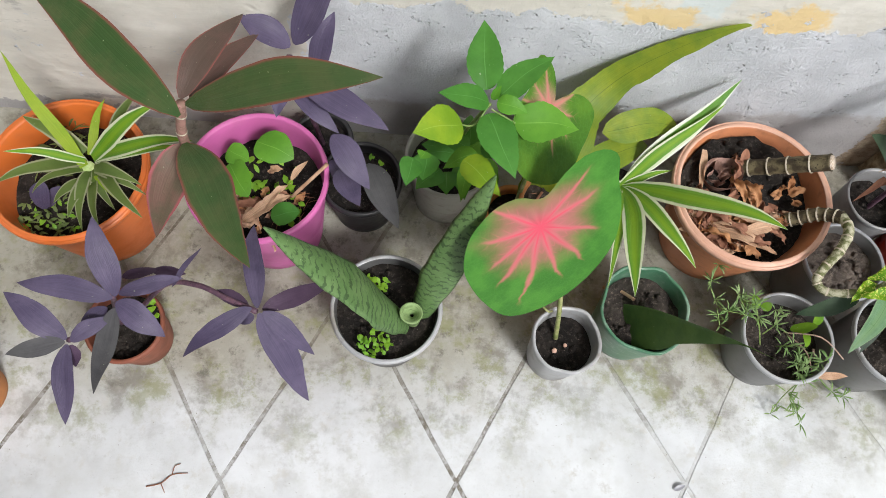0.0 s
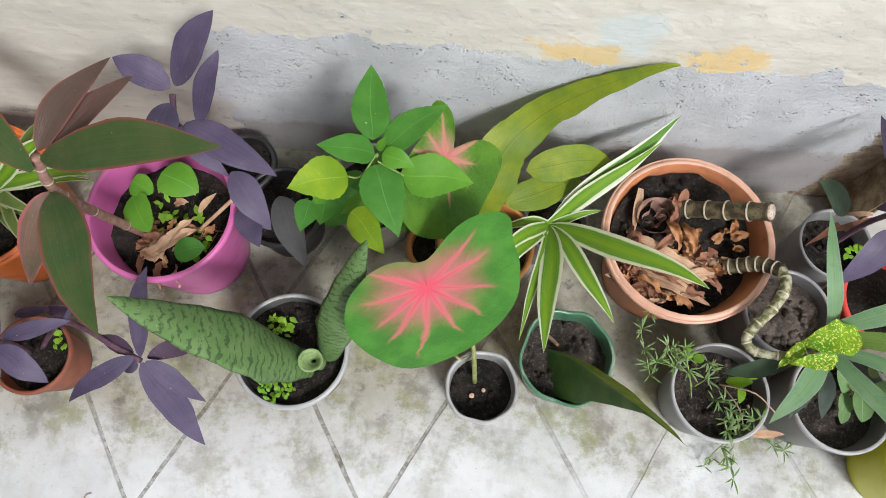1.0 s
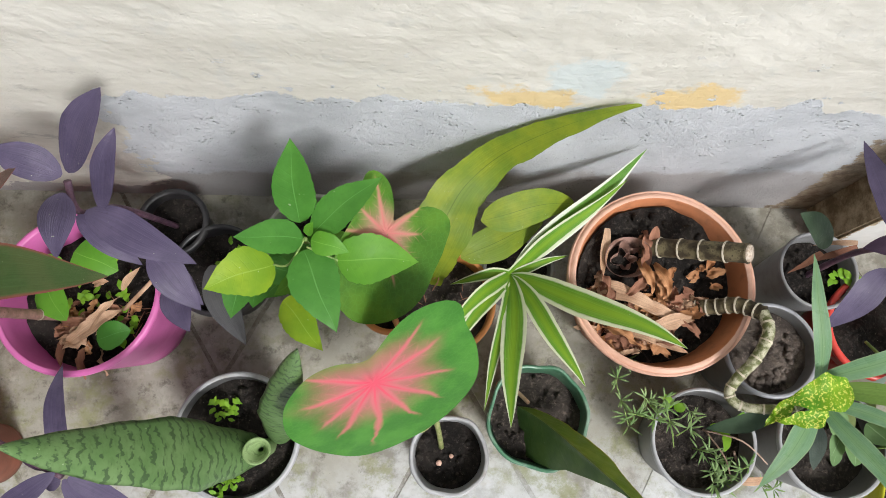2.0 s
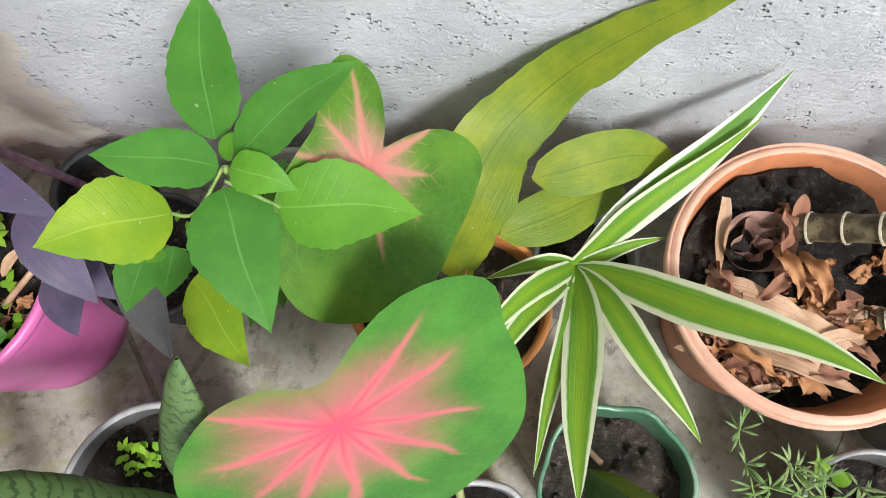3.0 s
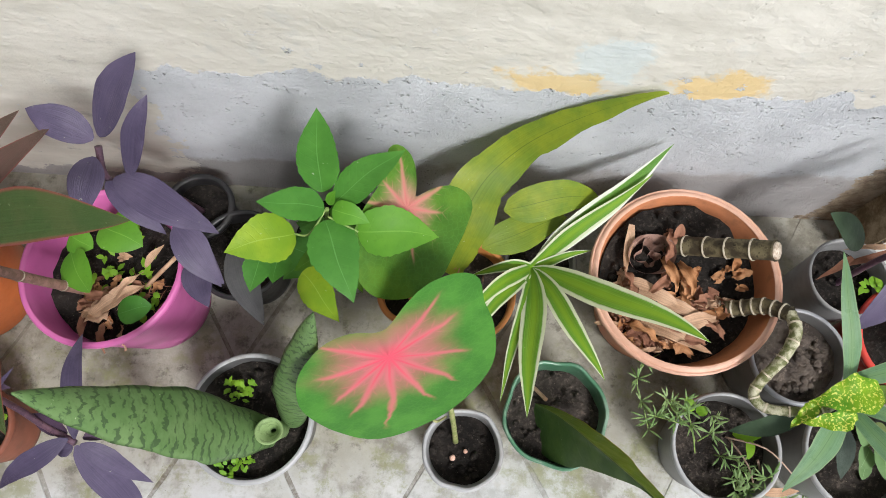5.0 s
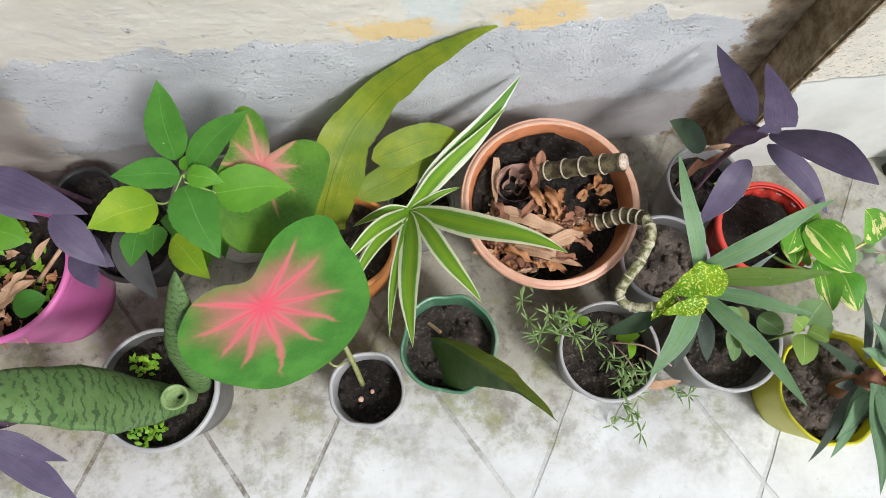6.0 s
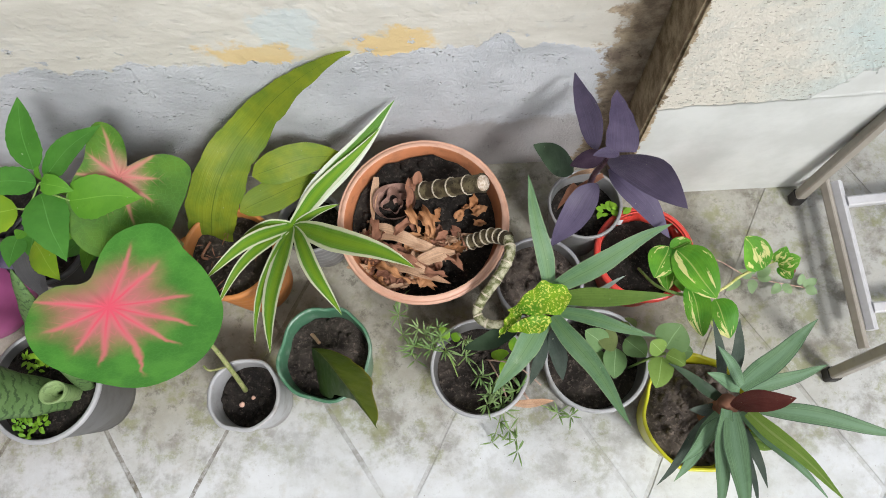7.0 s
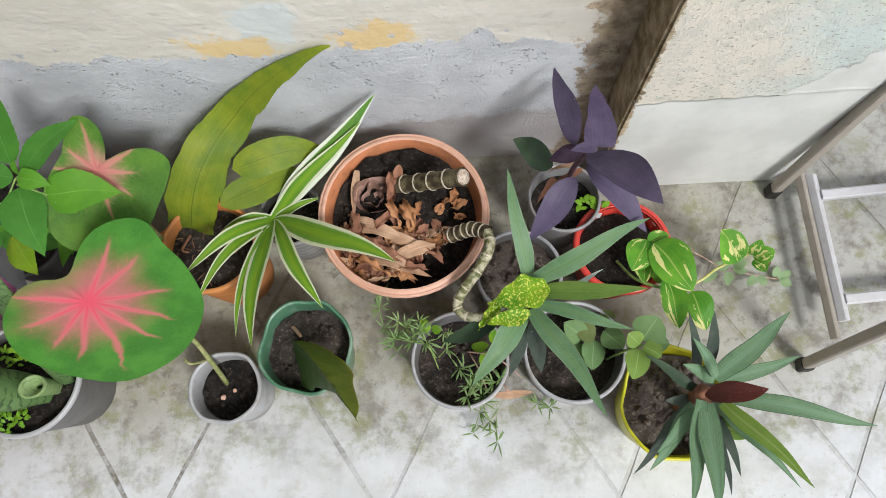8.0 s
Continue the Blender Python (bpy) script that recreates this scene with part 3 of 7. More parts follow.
def bark(name, a, b, scale=60, rough=0.7):
    n = Nodes(name)
    p = n.obj()
    c = n.mix(n.ramp(n.noise(p, scale, 4, 0.65), 0.4, 0.62), a, b)
    c = n.mix(n.ramp(n.noise(p, scale * 4, 3), 0.58, 0.72), c, tuple(x * 0.5 for x in a))
    n.bump(n.noise(p, scale * 2.5, 4), 0.5, 0.0015)
    return n.finish(c, rough, spec=0.3)


M_COLEUS = leaf_material("bright herb leaf", (0.044, 0.172, 0.024), (0.070, 0.232, 0.036), rib=(0.11, 0.29, 0.07), veins=0.05, rib_width=0.035)
M_COLEUS2 = leaf_material("fresh herb leaf", (0.080, 0.245, 0.022), (0.118, 0.305, 0.030), rib=(0.17, 0.37, 0.06), veins=0.05, rib_width=0.035)
M_LIME = leaf_material("yellowing herb leaf", (0.150, 0.285, 0.016), (0.235, 0.350, 0.018), rib=(0.27, 0.40, 0.06), veins=0.05, rib_width=0.035)
M_LILY = leaf_material("olive strap leaf", (0.105, 0.185, 0.022), (0.225, 0.275, 0.022), rib=(0.085, 0.13, 0.015), veins=0, rib_width=0.028, lines=0.25)
M_SPIDER = leaf_material("white-edged leaf", (0.075, 0.205, 0.018), (0.120, 0.270, 0.024), stripe=(0.200, 0.350, 0.018), margin=(0.60, 0.64, 0.45), margin_at=0.72, veins=0, lines=0.75)
M_SPIDERPALE = leaf_material("white-banded leaf", (0.060, 0.180, 0.024), (0.110, 0.250, 0.036), margin=(0.68, 0.73, 0.62), margin_at=0.68, veins=0, lines=0.8)
M_SPIDERDULL = leaf_material("dull striped leaf", (0.075, 0.125, 0.030), (0.12, 0.175, 0.045), margin=(0.30, 0.31, 0.19), margin_at=0.75, veins=0)
M_LIMESTRAP = leaf_material("yellow-green strap leaf", (0.20, 0.32, 0.02), (0.27, 0.36, 0.03), veins=0, lines=0.3)
M_PURPLE = leaf_material("purple heart leaf", (0.060, 0.048, 0.091), (0.098, 0.080, 0.137), veins=0, rough=0.36, glow=0.08, lines=0.3)
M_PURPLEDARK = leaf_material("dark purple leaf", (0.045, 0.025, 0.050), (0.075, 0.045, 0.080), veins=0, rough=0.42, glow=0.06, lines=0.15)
M_GREYLEAF = leaf_material("grey-violet leaf", (0.052, 0.050, 0.056), (0.080, 0.080, 0.082), veins=0, rough=0.45, glow=0.06, lines=0.2)
M_CORDY = leaf_material("red-edged dark leaf", (0.036, 0.076, 0.022), (0.066, 0.088, 0.032), margin=(0.19, 0.062, 0.050), margin_at=0.91, veins=0, glow=0.10, lines=0.2, rough=0.36)
M_CORDYDARK = leaf_material("dull red-brown leaf", (0.066, 0.050, 0.037), (0.110, 0.062, 0.052), margin=(0.22, 0.07, 0.06), margin_at=0.92, veins=0, glow=0.1, lines=0.2)
M_CORDYRED = leaf_material("pink-edged leaf", (0.105, 0.090, 0.058), (0.165, 0.095, 0.075), margin=(0.32, 0.09, 0.10), margin_at=0.86, veins=0, glow=0.12, lines=0.2)
M_SANS = leaf_material("banded snake leaf", (0.086, 0.164, 0.053), (0.128, 0.212, 0.080), bands=0.68, veins=0, glow=0.03, rough=0.45)
M_SANSPALE = leaf_material("pale banded leaf", (0.20, 0.30, 0.12), (0.26, 0.36, 0.16), bands=0.35, veins=0, glow=0.05, rough=0.45)
M_DRAC = leaf_material("grey-green strap leaf", (0.098, 0.198, 0.098), (0.160, 0.272, 0.152), veins=0, lines=0.35, glow=0.15, rib=(0.11, 0.20, 0.09), rough=0.30, stripe=(0.150, 0.265, 0.115), margin=(0.20, 0.29, 0.15), margin_at=0.93)
# darker copy of the strap leaf: shade among the leaves put into its colour
M_DRACSHADE = leaf_material("strap leaf with painted shade", (0.035, 0.055, 0.042), (0.075, 0.095, 0.075), veins=0, lines=0.25, glow=0.08)
M_OLIVE = leaf_material("olive leaf", (0.085, 0.17, 0.030), (0.14, 0.23, 0.045), veins=0, lines=0.25, glow=0.15)
M_PALE = leaf_material("pale leaf underside", (0.30, 0.38, 0.33), (0.36, 0.44, 0.38), veins=0, glow=0.1)
M_VARIEG = leaf_material("yellow-speckled new leaf", (0.085, 0.25, 0.010), (0.21, 0.37, 0.014), spots=(0.58, 0.60, 0.12), spot_at=0.54, spot_size=300, veins=0.1, glow=0.2)
M_POTHOS = leaf_material("marbled pothos leaf", (0.060, 0.240, 0.020), (0.150, 0.370, 0.030), spots=(0.64, 0.64, 0.26), spot_at=0.545, spot_size=0, veins=0, rib=(0.35, 0.45, 0.12), glow=0.2, lines=0.3)
M_RHOEO = leaf_material("stiff grey-green leaf", (0.088, 0.168, 0.086), (0.145, 0.242, 0.130), veins=0, lines=0.7, glow=0.08, rough=0.34, stripe=(0.165, 0.280, 0.172), margin=(0.055, 0.095, 0.062), margin_at=0.93)
M_RHOEOGREEN = leaf_material("stiff green leaf", (0.10, 0.19, 0.025), (0.16, 0.25, 0.045), veins=0, lines=0.3, glow=0.12, rib=(0.22, 0.30, 0.09), rib_width=0.2)
M_RHOEORED = leaf_material("maroon leaf", (0.095, 0.022, 0.018), (0.14, 0.035, 0.028), veins=0, lines=0.15, glow=0.06)
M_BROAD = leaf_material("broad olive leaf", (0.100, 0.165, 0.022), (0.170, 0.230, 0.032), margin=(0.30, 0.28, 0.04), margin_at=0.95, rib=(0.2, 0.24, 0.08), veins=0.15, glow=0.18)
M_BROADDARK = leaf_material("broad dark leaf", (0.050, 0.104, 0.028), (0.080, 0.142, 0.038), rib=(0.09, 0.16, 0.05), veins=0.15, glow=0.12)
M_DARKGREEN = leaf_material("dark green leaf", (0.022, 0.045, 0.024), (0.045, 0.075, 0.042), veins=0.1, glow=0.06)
M_OREG = leaf_material("soft herb leaf", (0.120, 0.224, 0.084), (0.168, 0.280, 0.120), rib=(0.28, 0.42, 0.2), veins=0.12, rough=0.6)
M_OREG2 = leaf_material("soft light herb leaf", (0.160, 0.272, 0.056), (0.216, 0.336, 0.080), rib=(0.33, 0.48, 0.17), veins=0.12, rough=0.6)
M_OREGDULL = leaf_material("dull herb leaf", (0.11, 0.15, 0.05), (0.16, 0.20, 0.07), veins=0.12, rough=0.6)
M_SOFTGREEN = leaf_material("tiny clover leaf", (0.22, 0.34, 0.17), (0.28, 0.40, 0.22), veins=0, rough=0.55)
M_SMALL = leaf_material("small weed leaf", (0.12, 0.30, 0.025), (0.22, 0.40, 0.03), veins=0)
M_NEEDLE = leaf_material("moss rose needle", (0.12, 0.23, 0.07), (0.23, 0.33, 0.14), veins=0)
M_DRY = leaf_material("dry tan leaf", (0.345, 0.205, 0.125), (0.540, 0.365, 0.250), veins=0, lines=0.8, rough=0.7, glow=0.06)
M_DRYORANGE = leaf_material("dry orange leaf", (0.34, 0.150, 0.062), (0.52, 0.275, 0.140), veins=0, lines=0.4, rough=0.65, glow=0.1)
M_DRYDARK = leaf_material("dry brown leaf", (0.185, 0.080, 0.050), (0.325, 0.160, 0.100), veins=0, lines=0.4, rough=0.7, glow=0.05)
M_CALADIUM = caladium_material()
M_CALADIUMDULL = caladium_material("dull-veined caladium", 0.66, 0.85, (0.046, 0.130, 0.012), (0.085, 0.195, 0.018), (0.44, 0.225, 0.175), (0.52, 0.220, 0.180), (0.55, 0.165, 0.160), 0.5,
                                   tuple((k * 36 - 144, 0.55 + 0.12 * math.cos(k * 2.3)) for k in range(9)))
M_CANE = bark("ringed dracaena cane", (0.045, 0.034, 0.020), (0.150, 0.125, 0.070), 55)
M_CANEPALE = bark("pale blotched cane", (0.115, 0.125, 0.045), (0.46, 0.44, 0.32), 95)
M_CANERING = bark("pale leaf scar", (0.42, 0.37, 0.28), (0.58, 0.52, 0.42), 90)
M_CUT = bark("dry cut wood", (0.33, 0.255, 0.19), (0.60, 0.52, 0.44), 150)
M_CALSTEM = bark("speckled green stem", (0.18, 0.22, 0.07), (0.30, 0.30, 0.14), 80)
M_GREENSTEM = bark("green stem", (0.14, 0.24, 0.06), (0.24, 0.33, 0.10), 80, 0.5)
M_PALEGREEN = bark("pale green crown", (0.30, 0.40, 0.14), (0.46, 0.54, 0.26), 80, 0.5)
M_YELLOWSTEM = bark("yellow vine stem", (0.40, 0.42, 0.12), (0.55, 0.53, 0.22), 80, 0.5)
M_REDSTEM = bark("pink-brown stem", (0.22, 0.13, 0.10), (0.34, 0.19, 0.16), 80)
M_PURPLESTEM = bark("purple stem", (0.09, 0.05, 0.075), (0.15, 0.08, 0.11), 80, 0.5)
M_PINKSTEM = bark("pinkish dry stalk", (0.36, 0.24, 0.19), (0.50, 0.36, 0.29), 80)
M_RIMGREY = plastic("bluish grey rim", (0.30, 0.305, 0.335), 0.6, 0.38, (0.13, 0.12, 0.11))
M_CUP = bark("brown rolled leaf", (0.20, 0.115, 0.090), (0.36, 0.225, 0.185), 70, 0.6)
M_PEBBLE = bark("pinkish pebble", (0.55, 0.33, 0.25), (0.68, 0.45, 0.36), 120)


# ---- plant builders ----
def profile(shape, s):
    """Half width of a leaf at s of its length, from 0 to 1."""
    if shape == "lance":
        return math.sin(math.pi * s ** 0.85) ** 0.85 * (1 - 0.12 * s) + 0.10 * (1 - s) ** 4
    if shape == "strap":
        return min(1.0, 0.60 + 1.4 * s) * (1 - s ** 2.1) ** 0.95
    if shape == "ovate":
        return (s ** 0.55) * (1 - s) ** 0.78 * 2.52 * (1 - 0.05 * s)
    if shape == "herb":
        return (s ** 0.58) * (1 - s) ** 1.10 * 2.95 + 0.045 * math.sin(s * 62) * s ** 0.3 * (1 - s)
    if shape == "belt":
        return (min(1.0, 0.85 + 1.2 * s) * (1 - 0.45 * max(0.0, s - 0.25) / 0.5) if s < 0.75 else 0.55 * (1 - (s - 0.75) / 0.25) ** 0.8) + 0.025 * math.sin(s * 25)
    if shape == "wavy":
        return min(1.0, 0.25 + 2.4 * s) * (1 - s ** 1.8) ** 0.9
    return math.sin(math.pi * s)


def leaf(parent, material, a, m, b, width, shape="lance", n=(0, -0.15, 1), fold=0.16, ruffle=0.0, label="", cols=6, rows=16):
    """One leaf from its base a over m to its tip b. n: the way that its upper face looks; fold: how much it is keeled."""
    a, m, b = Vector(a), Vector(m), Vector(b)
    rows = 44 if shape == "herb" else rows
    c = m * 2 - (a + b) * 0.5
    up0 = Vector(n).normalized()
    seed = a.x * 31 + b.y * 17 + b.z * 7
    sway = (b - a).length * 0.035
    bm = bmesh.new()
    uv = bm.loops.layers.uv.new()
    grid = []
    for i in range(rows + 1):
        s = i / rows
        q = a * (1 - s) ** 2 + c * 2 * s * (1 - s) + b * s * s
        d = ((c - a) * (1 - s) + (b - c) * s).normalized()
        across = d.cross(up0)
        across = across.normalized() if across.length > 1e-4 else Vector((1, 0, 0))
        up = across.cross(d).normalized()
        q = q + across * sway * math.sin(s * 5 + seed) * s * (1 - s) * 2
        w = width * 0.5 * max(profile(shape, s), 0.012 if i else 0.05)
        w *= 1 + 0.06 * noise.noise(Vector((s * 7 + seed, 0.3, 0)))
        twist = 0.22 * math.sin(s * 2.4 + seed * 1.7)
        row = []
        for k in range(cols + 1):
            x = 2 * k / cols - 1
            lift = fold * abs(x) * w * (1 - 0.4 * abs(x)) + twist * x * w
            lift += ruffle * abs(x) ** 2 * math.sin(s * 19 + seed + (2 if x > 0 else 0))
            row.append((bm.verts.new(q + across * (x * w) + up * lift), (x * 0.5 + 0.5, s)))
        grid.append(row)
    for r0, r1 in zip(grid, grid[1:]):
        for k in range(cols):
            four = (r0[k], r0[k + 1], r1[k + 1], r1[k])
            f = bm.faces.new([p[0] for p in four])
            for loop, (_, t) in zip(f.loops, four):
                loop[uv].uv = t
    return part("leaf", bm, material, parent, label)


def thick_leaf(parent, material, a, m, b, width, n=(0.05, -0.4, 1)):
    """A stiff fleshy leaf, hollowed above, with thickness and a wavy edge."""
    a, m, b = Vector(a), Vector(m), Vector(b)
    c = m * 2 - (a + b) * 0.5
    seed = a.x * 13 + b.z * 9
    bm = bmesh.new()
    uv = bm.loops.layers.uv.new()
    rows, cols, rings = 44, 12, []
    for i in range(rows + 1):
        s = i / rows
        q = a * (1 - s) ** 2 + c * 2 * s * (1 - s) + b * s * s
        d = ((c - a) * (1 - s) + (b - c) * s).normalized()
        across = d.cross(Vector(n)).normalized()
        up = across.cross(d).normalized()
        w = width * 0.5 * min(1.0, 0.42 + 1.5 * s) * max((1 - s ** 2.5), 0.0) ** 0.85 + 0.001
        ring = []
        for k in range(2 * cols):
            top = k <= cols
            x = 2 * (k if top else 2 * cols - k) / cols - 1
            edge = 1 + (0.03 * math.sin(s * 34 + seed + x) + 0.035 * noise.noise(Vector((s * 30, x * 2, seed)))) * abs(x)
            bow = (-0.22 + 0.10 * math.sin(s * 9 + seed)) * (x * x) * w
            t = 0.0045 * (1 - x * x) ** 0.5 * (1 - 0.7 * s)
            ring.append((bm.verts.new(q + across * x * w * edge + up * (bow + (t if top else -t))), (x * 0.5 + 0.5, s)))
        rings.append(ring)
    for r0, r1 in zip(rings, rings[1:]):
        for k in range(2 * cols):
            j = (k + 1) % (2 * cols)
            four = (r0[k], r0[j], r1[j], r1[k])
            f = bm.faces.new([p[0] for p in four])
            for loop, (_, t) in zip(f.loops, four):
                loop[uv].uv = t
    bmesh.ops.recalc_face_normals(bm, faces=bm.faces)
    return part("leaf", bm, material, parent)


def tube(bm, points, r0, r1, seg=10, rings=0, close=True):
    """A round bar through points, smoothed; rings: raised scars along it."""
    pts = [Vector(p) for p in points]
    smooth = []
    for i in range(len(pts) - 1):
        p0, p1, p2, p3 = pts[max(i - 1, 0)], pts[i], pts[i + 1], pts[min(i + 2, len(pts) - 1)]
        steps = max(3, int(rings * 6 / (len(pts) - 1)) or 5)
        for k in range(steps):
            t = k / steps
            smooth.append(0.5 * (2 * p1 + (p2 - p0) * t + (2 * p0 - 5 * p1 + 4 * p2 - p3) * t * t + (3 * p1 - p0 - 3 * p2 + p3) * t ** 3))
    smooth.append(pts[-1])
    loops = []
    for i, q in enumerate(smooth):
        d = (smooth[min(i + 1, len(smooth) - 1)] - smooth[max(i - 1, 0)]).normalized()
        side = d.cross(Vector((0.3, 0.2, 1))).normalized()
        up = side.cross(d)
        s = i / (len(smooth) - 1)
        r = r0 + (r1 - r0) * s
        if rings:
            r *= 1 + 0.10 * max(0.0, math.cos(s * rings * 2 * math.pi)) ** 6
        loops.append([bm.verts.new(q + (side * math.cos(t) + up * math.sin(t)) * r) for t in (2 * math.pi * k / seg for k in range(seg))])
    for a, b in zip(loops, loops[1:]):
        for k in range(seg):
            bm.faces.new((a[k], a[(k + 1) % seg], b[(k + 1) % seg], b[k]))
    if close:
        bm.faces.new(list(reversed(loops[0])))
        bm.faces.new(loops[-1])
    return smooth


def stem(parent, material, points, r0, r1, name="stem", rings=0):
    bm = bmesh.new()
    line = tube(bm, points, r0, r1, rings=rings)
    ob = part(name, bm, material, parent)
    if rings >= 5:
        # pale leaf scars round the cane
        for j in range(1, rings):
            i = int(j / rings * (len(line) - 1))
            d = (line[min(i + 1, len(line) - 1)] - line[max(i - 1, 0)]).normalized()
            r = (r0 + (r1 - r0) * j / rings) * 1.06
            bm = bmesh.new()
            tube(bm, [line[i] - d * 0.0011, line[i] + d * 0.0011], r * 1.07, r * 1.05, seg=16)
            part("leaf_scar", bm, M_CANERING, ob)
    return ob


def cut_end(parent, at, along, r):
    at, d = Vector(at), Vector(along).normalized()
    bm = bmesh.new()
    tube(bm, [at - d * 0.006, at + d * 0.003], r * 1.04, r * 0.9, seg=14)
    part("cut_face", bm, M_CUT, parent, "pale dry cut end")


def curled_leaf(parent, at, r):
    """A dead leaf rolled into an open cup, its inner end wound up and crumpled."""
    at = Vector(at)
    turns = ((28, 0.0, 1.0, 1.0, 0.030), (44, 4.0, 0.78, 0.16, 0.022))
    for k, (steps, wind, r0, r1, h) in enumerate(turns):
        bm = bmesh.new()
        rows = []
        for i in range(steps + 1):
            s = i / steps
            t = (2 * math.pi * s if not k else wind * 2 * s) + 0.6
            w = (r0 + (r1 - r0) * s) * (1 + 0.06 * math.sin(t * 2 + 1) + (0.24 * math.sin(t * 4.3) if k else 0.0))
            row = []
            for j in range(5):
                z = j / 4
                q = r * w * (0.70 + 0.33 * z)
                row.append(bm.verts.new(at + Vector((q * math.cos(t), q * math.sin(t), h * z + 0.004 * math.sin(t * 3 + k) * z))))
            rows.append(row)
        for a, b in zip(rows, rows[1:]):
            for j in range(4):
                bm.faces.new((a[j], b[j], b[j + 1], a[j + 1]))
        part("curled_leaf", bm, M_CUP, parent, "brown dead leaf curled into a cup" if not k else "")


def crumple(parent, at, size, material, rng):
    """A dry leaf crushed into folds."""
    bm = bmesh.new()
    uv = bm.loops.layers.uv.new()
    o = Vector((rng.uniform(0, 50), rng.uniform(0, 50), 0))
    turn = Euler((rng.uniform(-0.7, 0.7), rng.uniform(-0.7, 0.7), rng.uniform(0, 6.283)))
    grid = []
    for i in range(10):
        row = []
        for j in range(7):
            u, v = i / 9 * 2 - 1, j / 6 * 2 - 1
            wide = math.sqrt(max(0.05, 1 - u * u)) * 0.55
            q = Vector((u, v * wide, 0)) * size
            q += noise.noise_vector(o + Vector((u * 1.6, v * 1.3, 0))) * size * 0.55
            q.z += size * 0.35 * abs(noise.noise(o + Vector((u * 3, v * 3, 4))))
            q.rotate(turn)
            row.append((bm.verts.new(Vector(at) + q), (j / 6, i / 9)))
        grid.append(row)
    for a, b in zip(grid, grid[1:]):
        for j in range(6):
            four = (a[j], b[j], b[j + 1], a[j + 1])
            f = bm.faces.new([p[0] for p in four])
            for loop, (_, c) in zip(f.loops, four):
                loop[uv].uv = c
    part("crumpled_leaf", bm, material, parent)


def rolled_leaf(parent, material, base, top, r):
    """A young leaf still rolled into a funnel, open at its top."""
    a, b = Vector(base), Vector(top)
    d = (b - a).normalized()
    side = d.cross(Vector((0, 1, 0))).normalized()
    up = side.cross(d)
    bm = bmesh.new()
    uv = bm.loops.layers.uv.new()
    prof = ((0.0, 0.62), (0.3, 0.70), (0.6, 0.82), (0.85, 0.95), (1.0, 1.05), (0.99, 0.90), (0.90, 0.62), (0.78, 0.36), (0.70, 0.16))
    rings = []
    for k, (s, w) in enumerate(prof):
        ring = []
        for i in range(24):
            t = 2 * math.pi * i / 24
            ring.append((bm.verts.new(a.lerp(b, s) + (side * math.cos(t) + up * math.sin(t)) * r * w + d * 0.006 * math.cos(t + 0.8) * s), (i / 24, s * 0.35 + (0.2 if k > 4 else 0.0))))
        rings.append(ring)
    for r0, r1 in zip(rings, rings[1:]):
        for i in range(24):
            j = (i + 1) % 24
            four = (r0[i], r0[j], r1[j], r1[i])
            f = bm.faces.new([p[0] for p in four])
            for loop, (_, c) in zip(f.loops, four):
                loop[uv].uv = c
    return part("leaf", bm, material, parent, "young leaf rolled into a funnel")


def ribbon(parent, material, points, widths, n, fold=0.10, ruffle=0.004):
    """A long strap leaf along points, as wide as widths say, its upper face towards n."""
    pts = [Vector(p) for p in points]
    line = []
    for i in range(len(pts) - 1):
        p0, p1, p2, p3 = pts[max(i - 1, 0)], pts[i], pts[i + 1], pts[min(i + 2, len(pts) - 1)]
        for k in range(6):
            t = k / 6
            q = 0.5 * (2 * p1 + (p2 - p0) * t + (2 * p0 - 5 * p1 + 4 * p2 - p3) * t * t + (3 * p1 - p0 - 3 * p2 + p3) * t ** 3)
            line.append((q, widths[i] + (widths[i + 1] - widths[i]) * t))
    line.append((pts[-1], widths[-1]))
    bm = bmesh.new()
    uv = bm.loops.layers.uv.new()
    up0, grid = Vector(n).normalized(), []
    for i, (q, w) in enumerate(line):
        d = (line[min(i + 1, len(line) - 1)][0] - line[max(i - 1, 0)][0]).normalized()
        across = d.cross(up0).normalized()
        up = across.cross(d)
        s, row = i / (len(line) - 1), []
        for k in range(9):
            x = k / 4 - 1
            edge = 1 + (0.20 * noise.noise(Vector((s * 12, x * 3, 2))) + 0.07 * noise.noise(Vector((s * 40, x * 5, 7)))) * abs(x)
            lift = (fold * abs(x) * w * 0.5 + ruffle * x * x * math.sin(s * 17 + (2.3 if x > 0 else 0))) * (1 - s * 0.5)
            row.append((bm.verts.new(q + across * x * w * 0.5 * edge + up * lift), (x * 0.5 + 0.5, s)))
        grid.append(row)
    for a, b in zip(grid, grid[1:]):
        for k in range(8):
            four = (a[k], a[k + 1], b[k + 1], b[k])
            f = bm.faces.new([p[0] for p in four])
            for loop, (_, c) in zip(f.loops, four):
                loop[uv].uv = c
    return part("leaf", bm, material, parent)


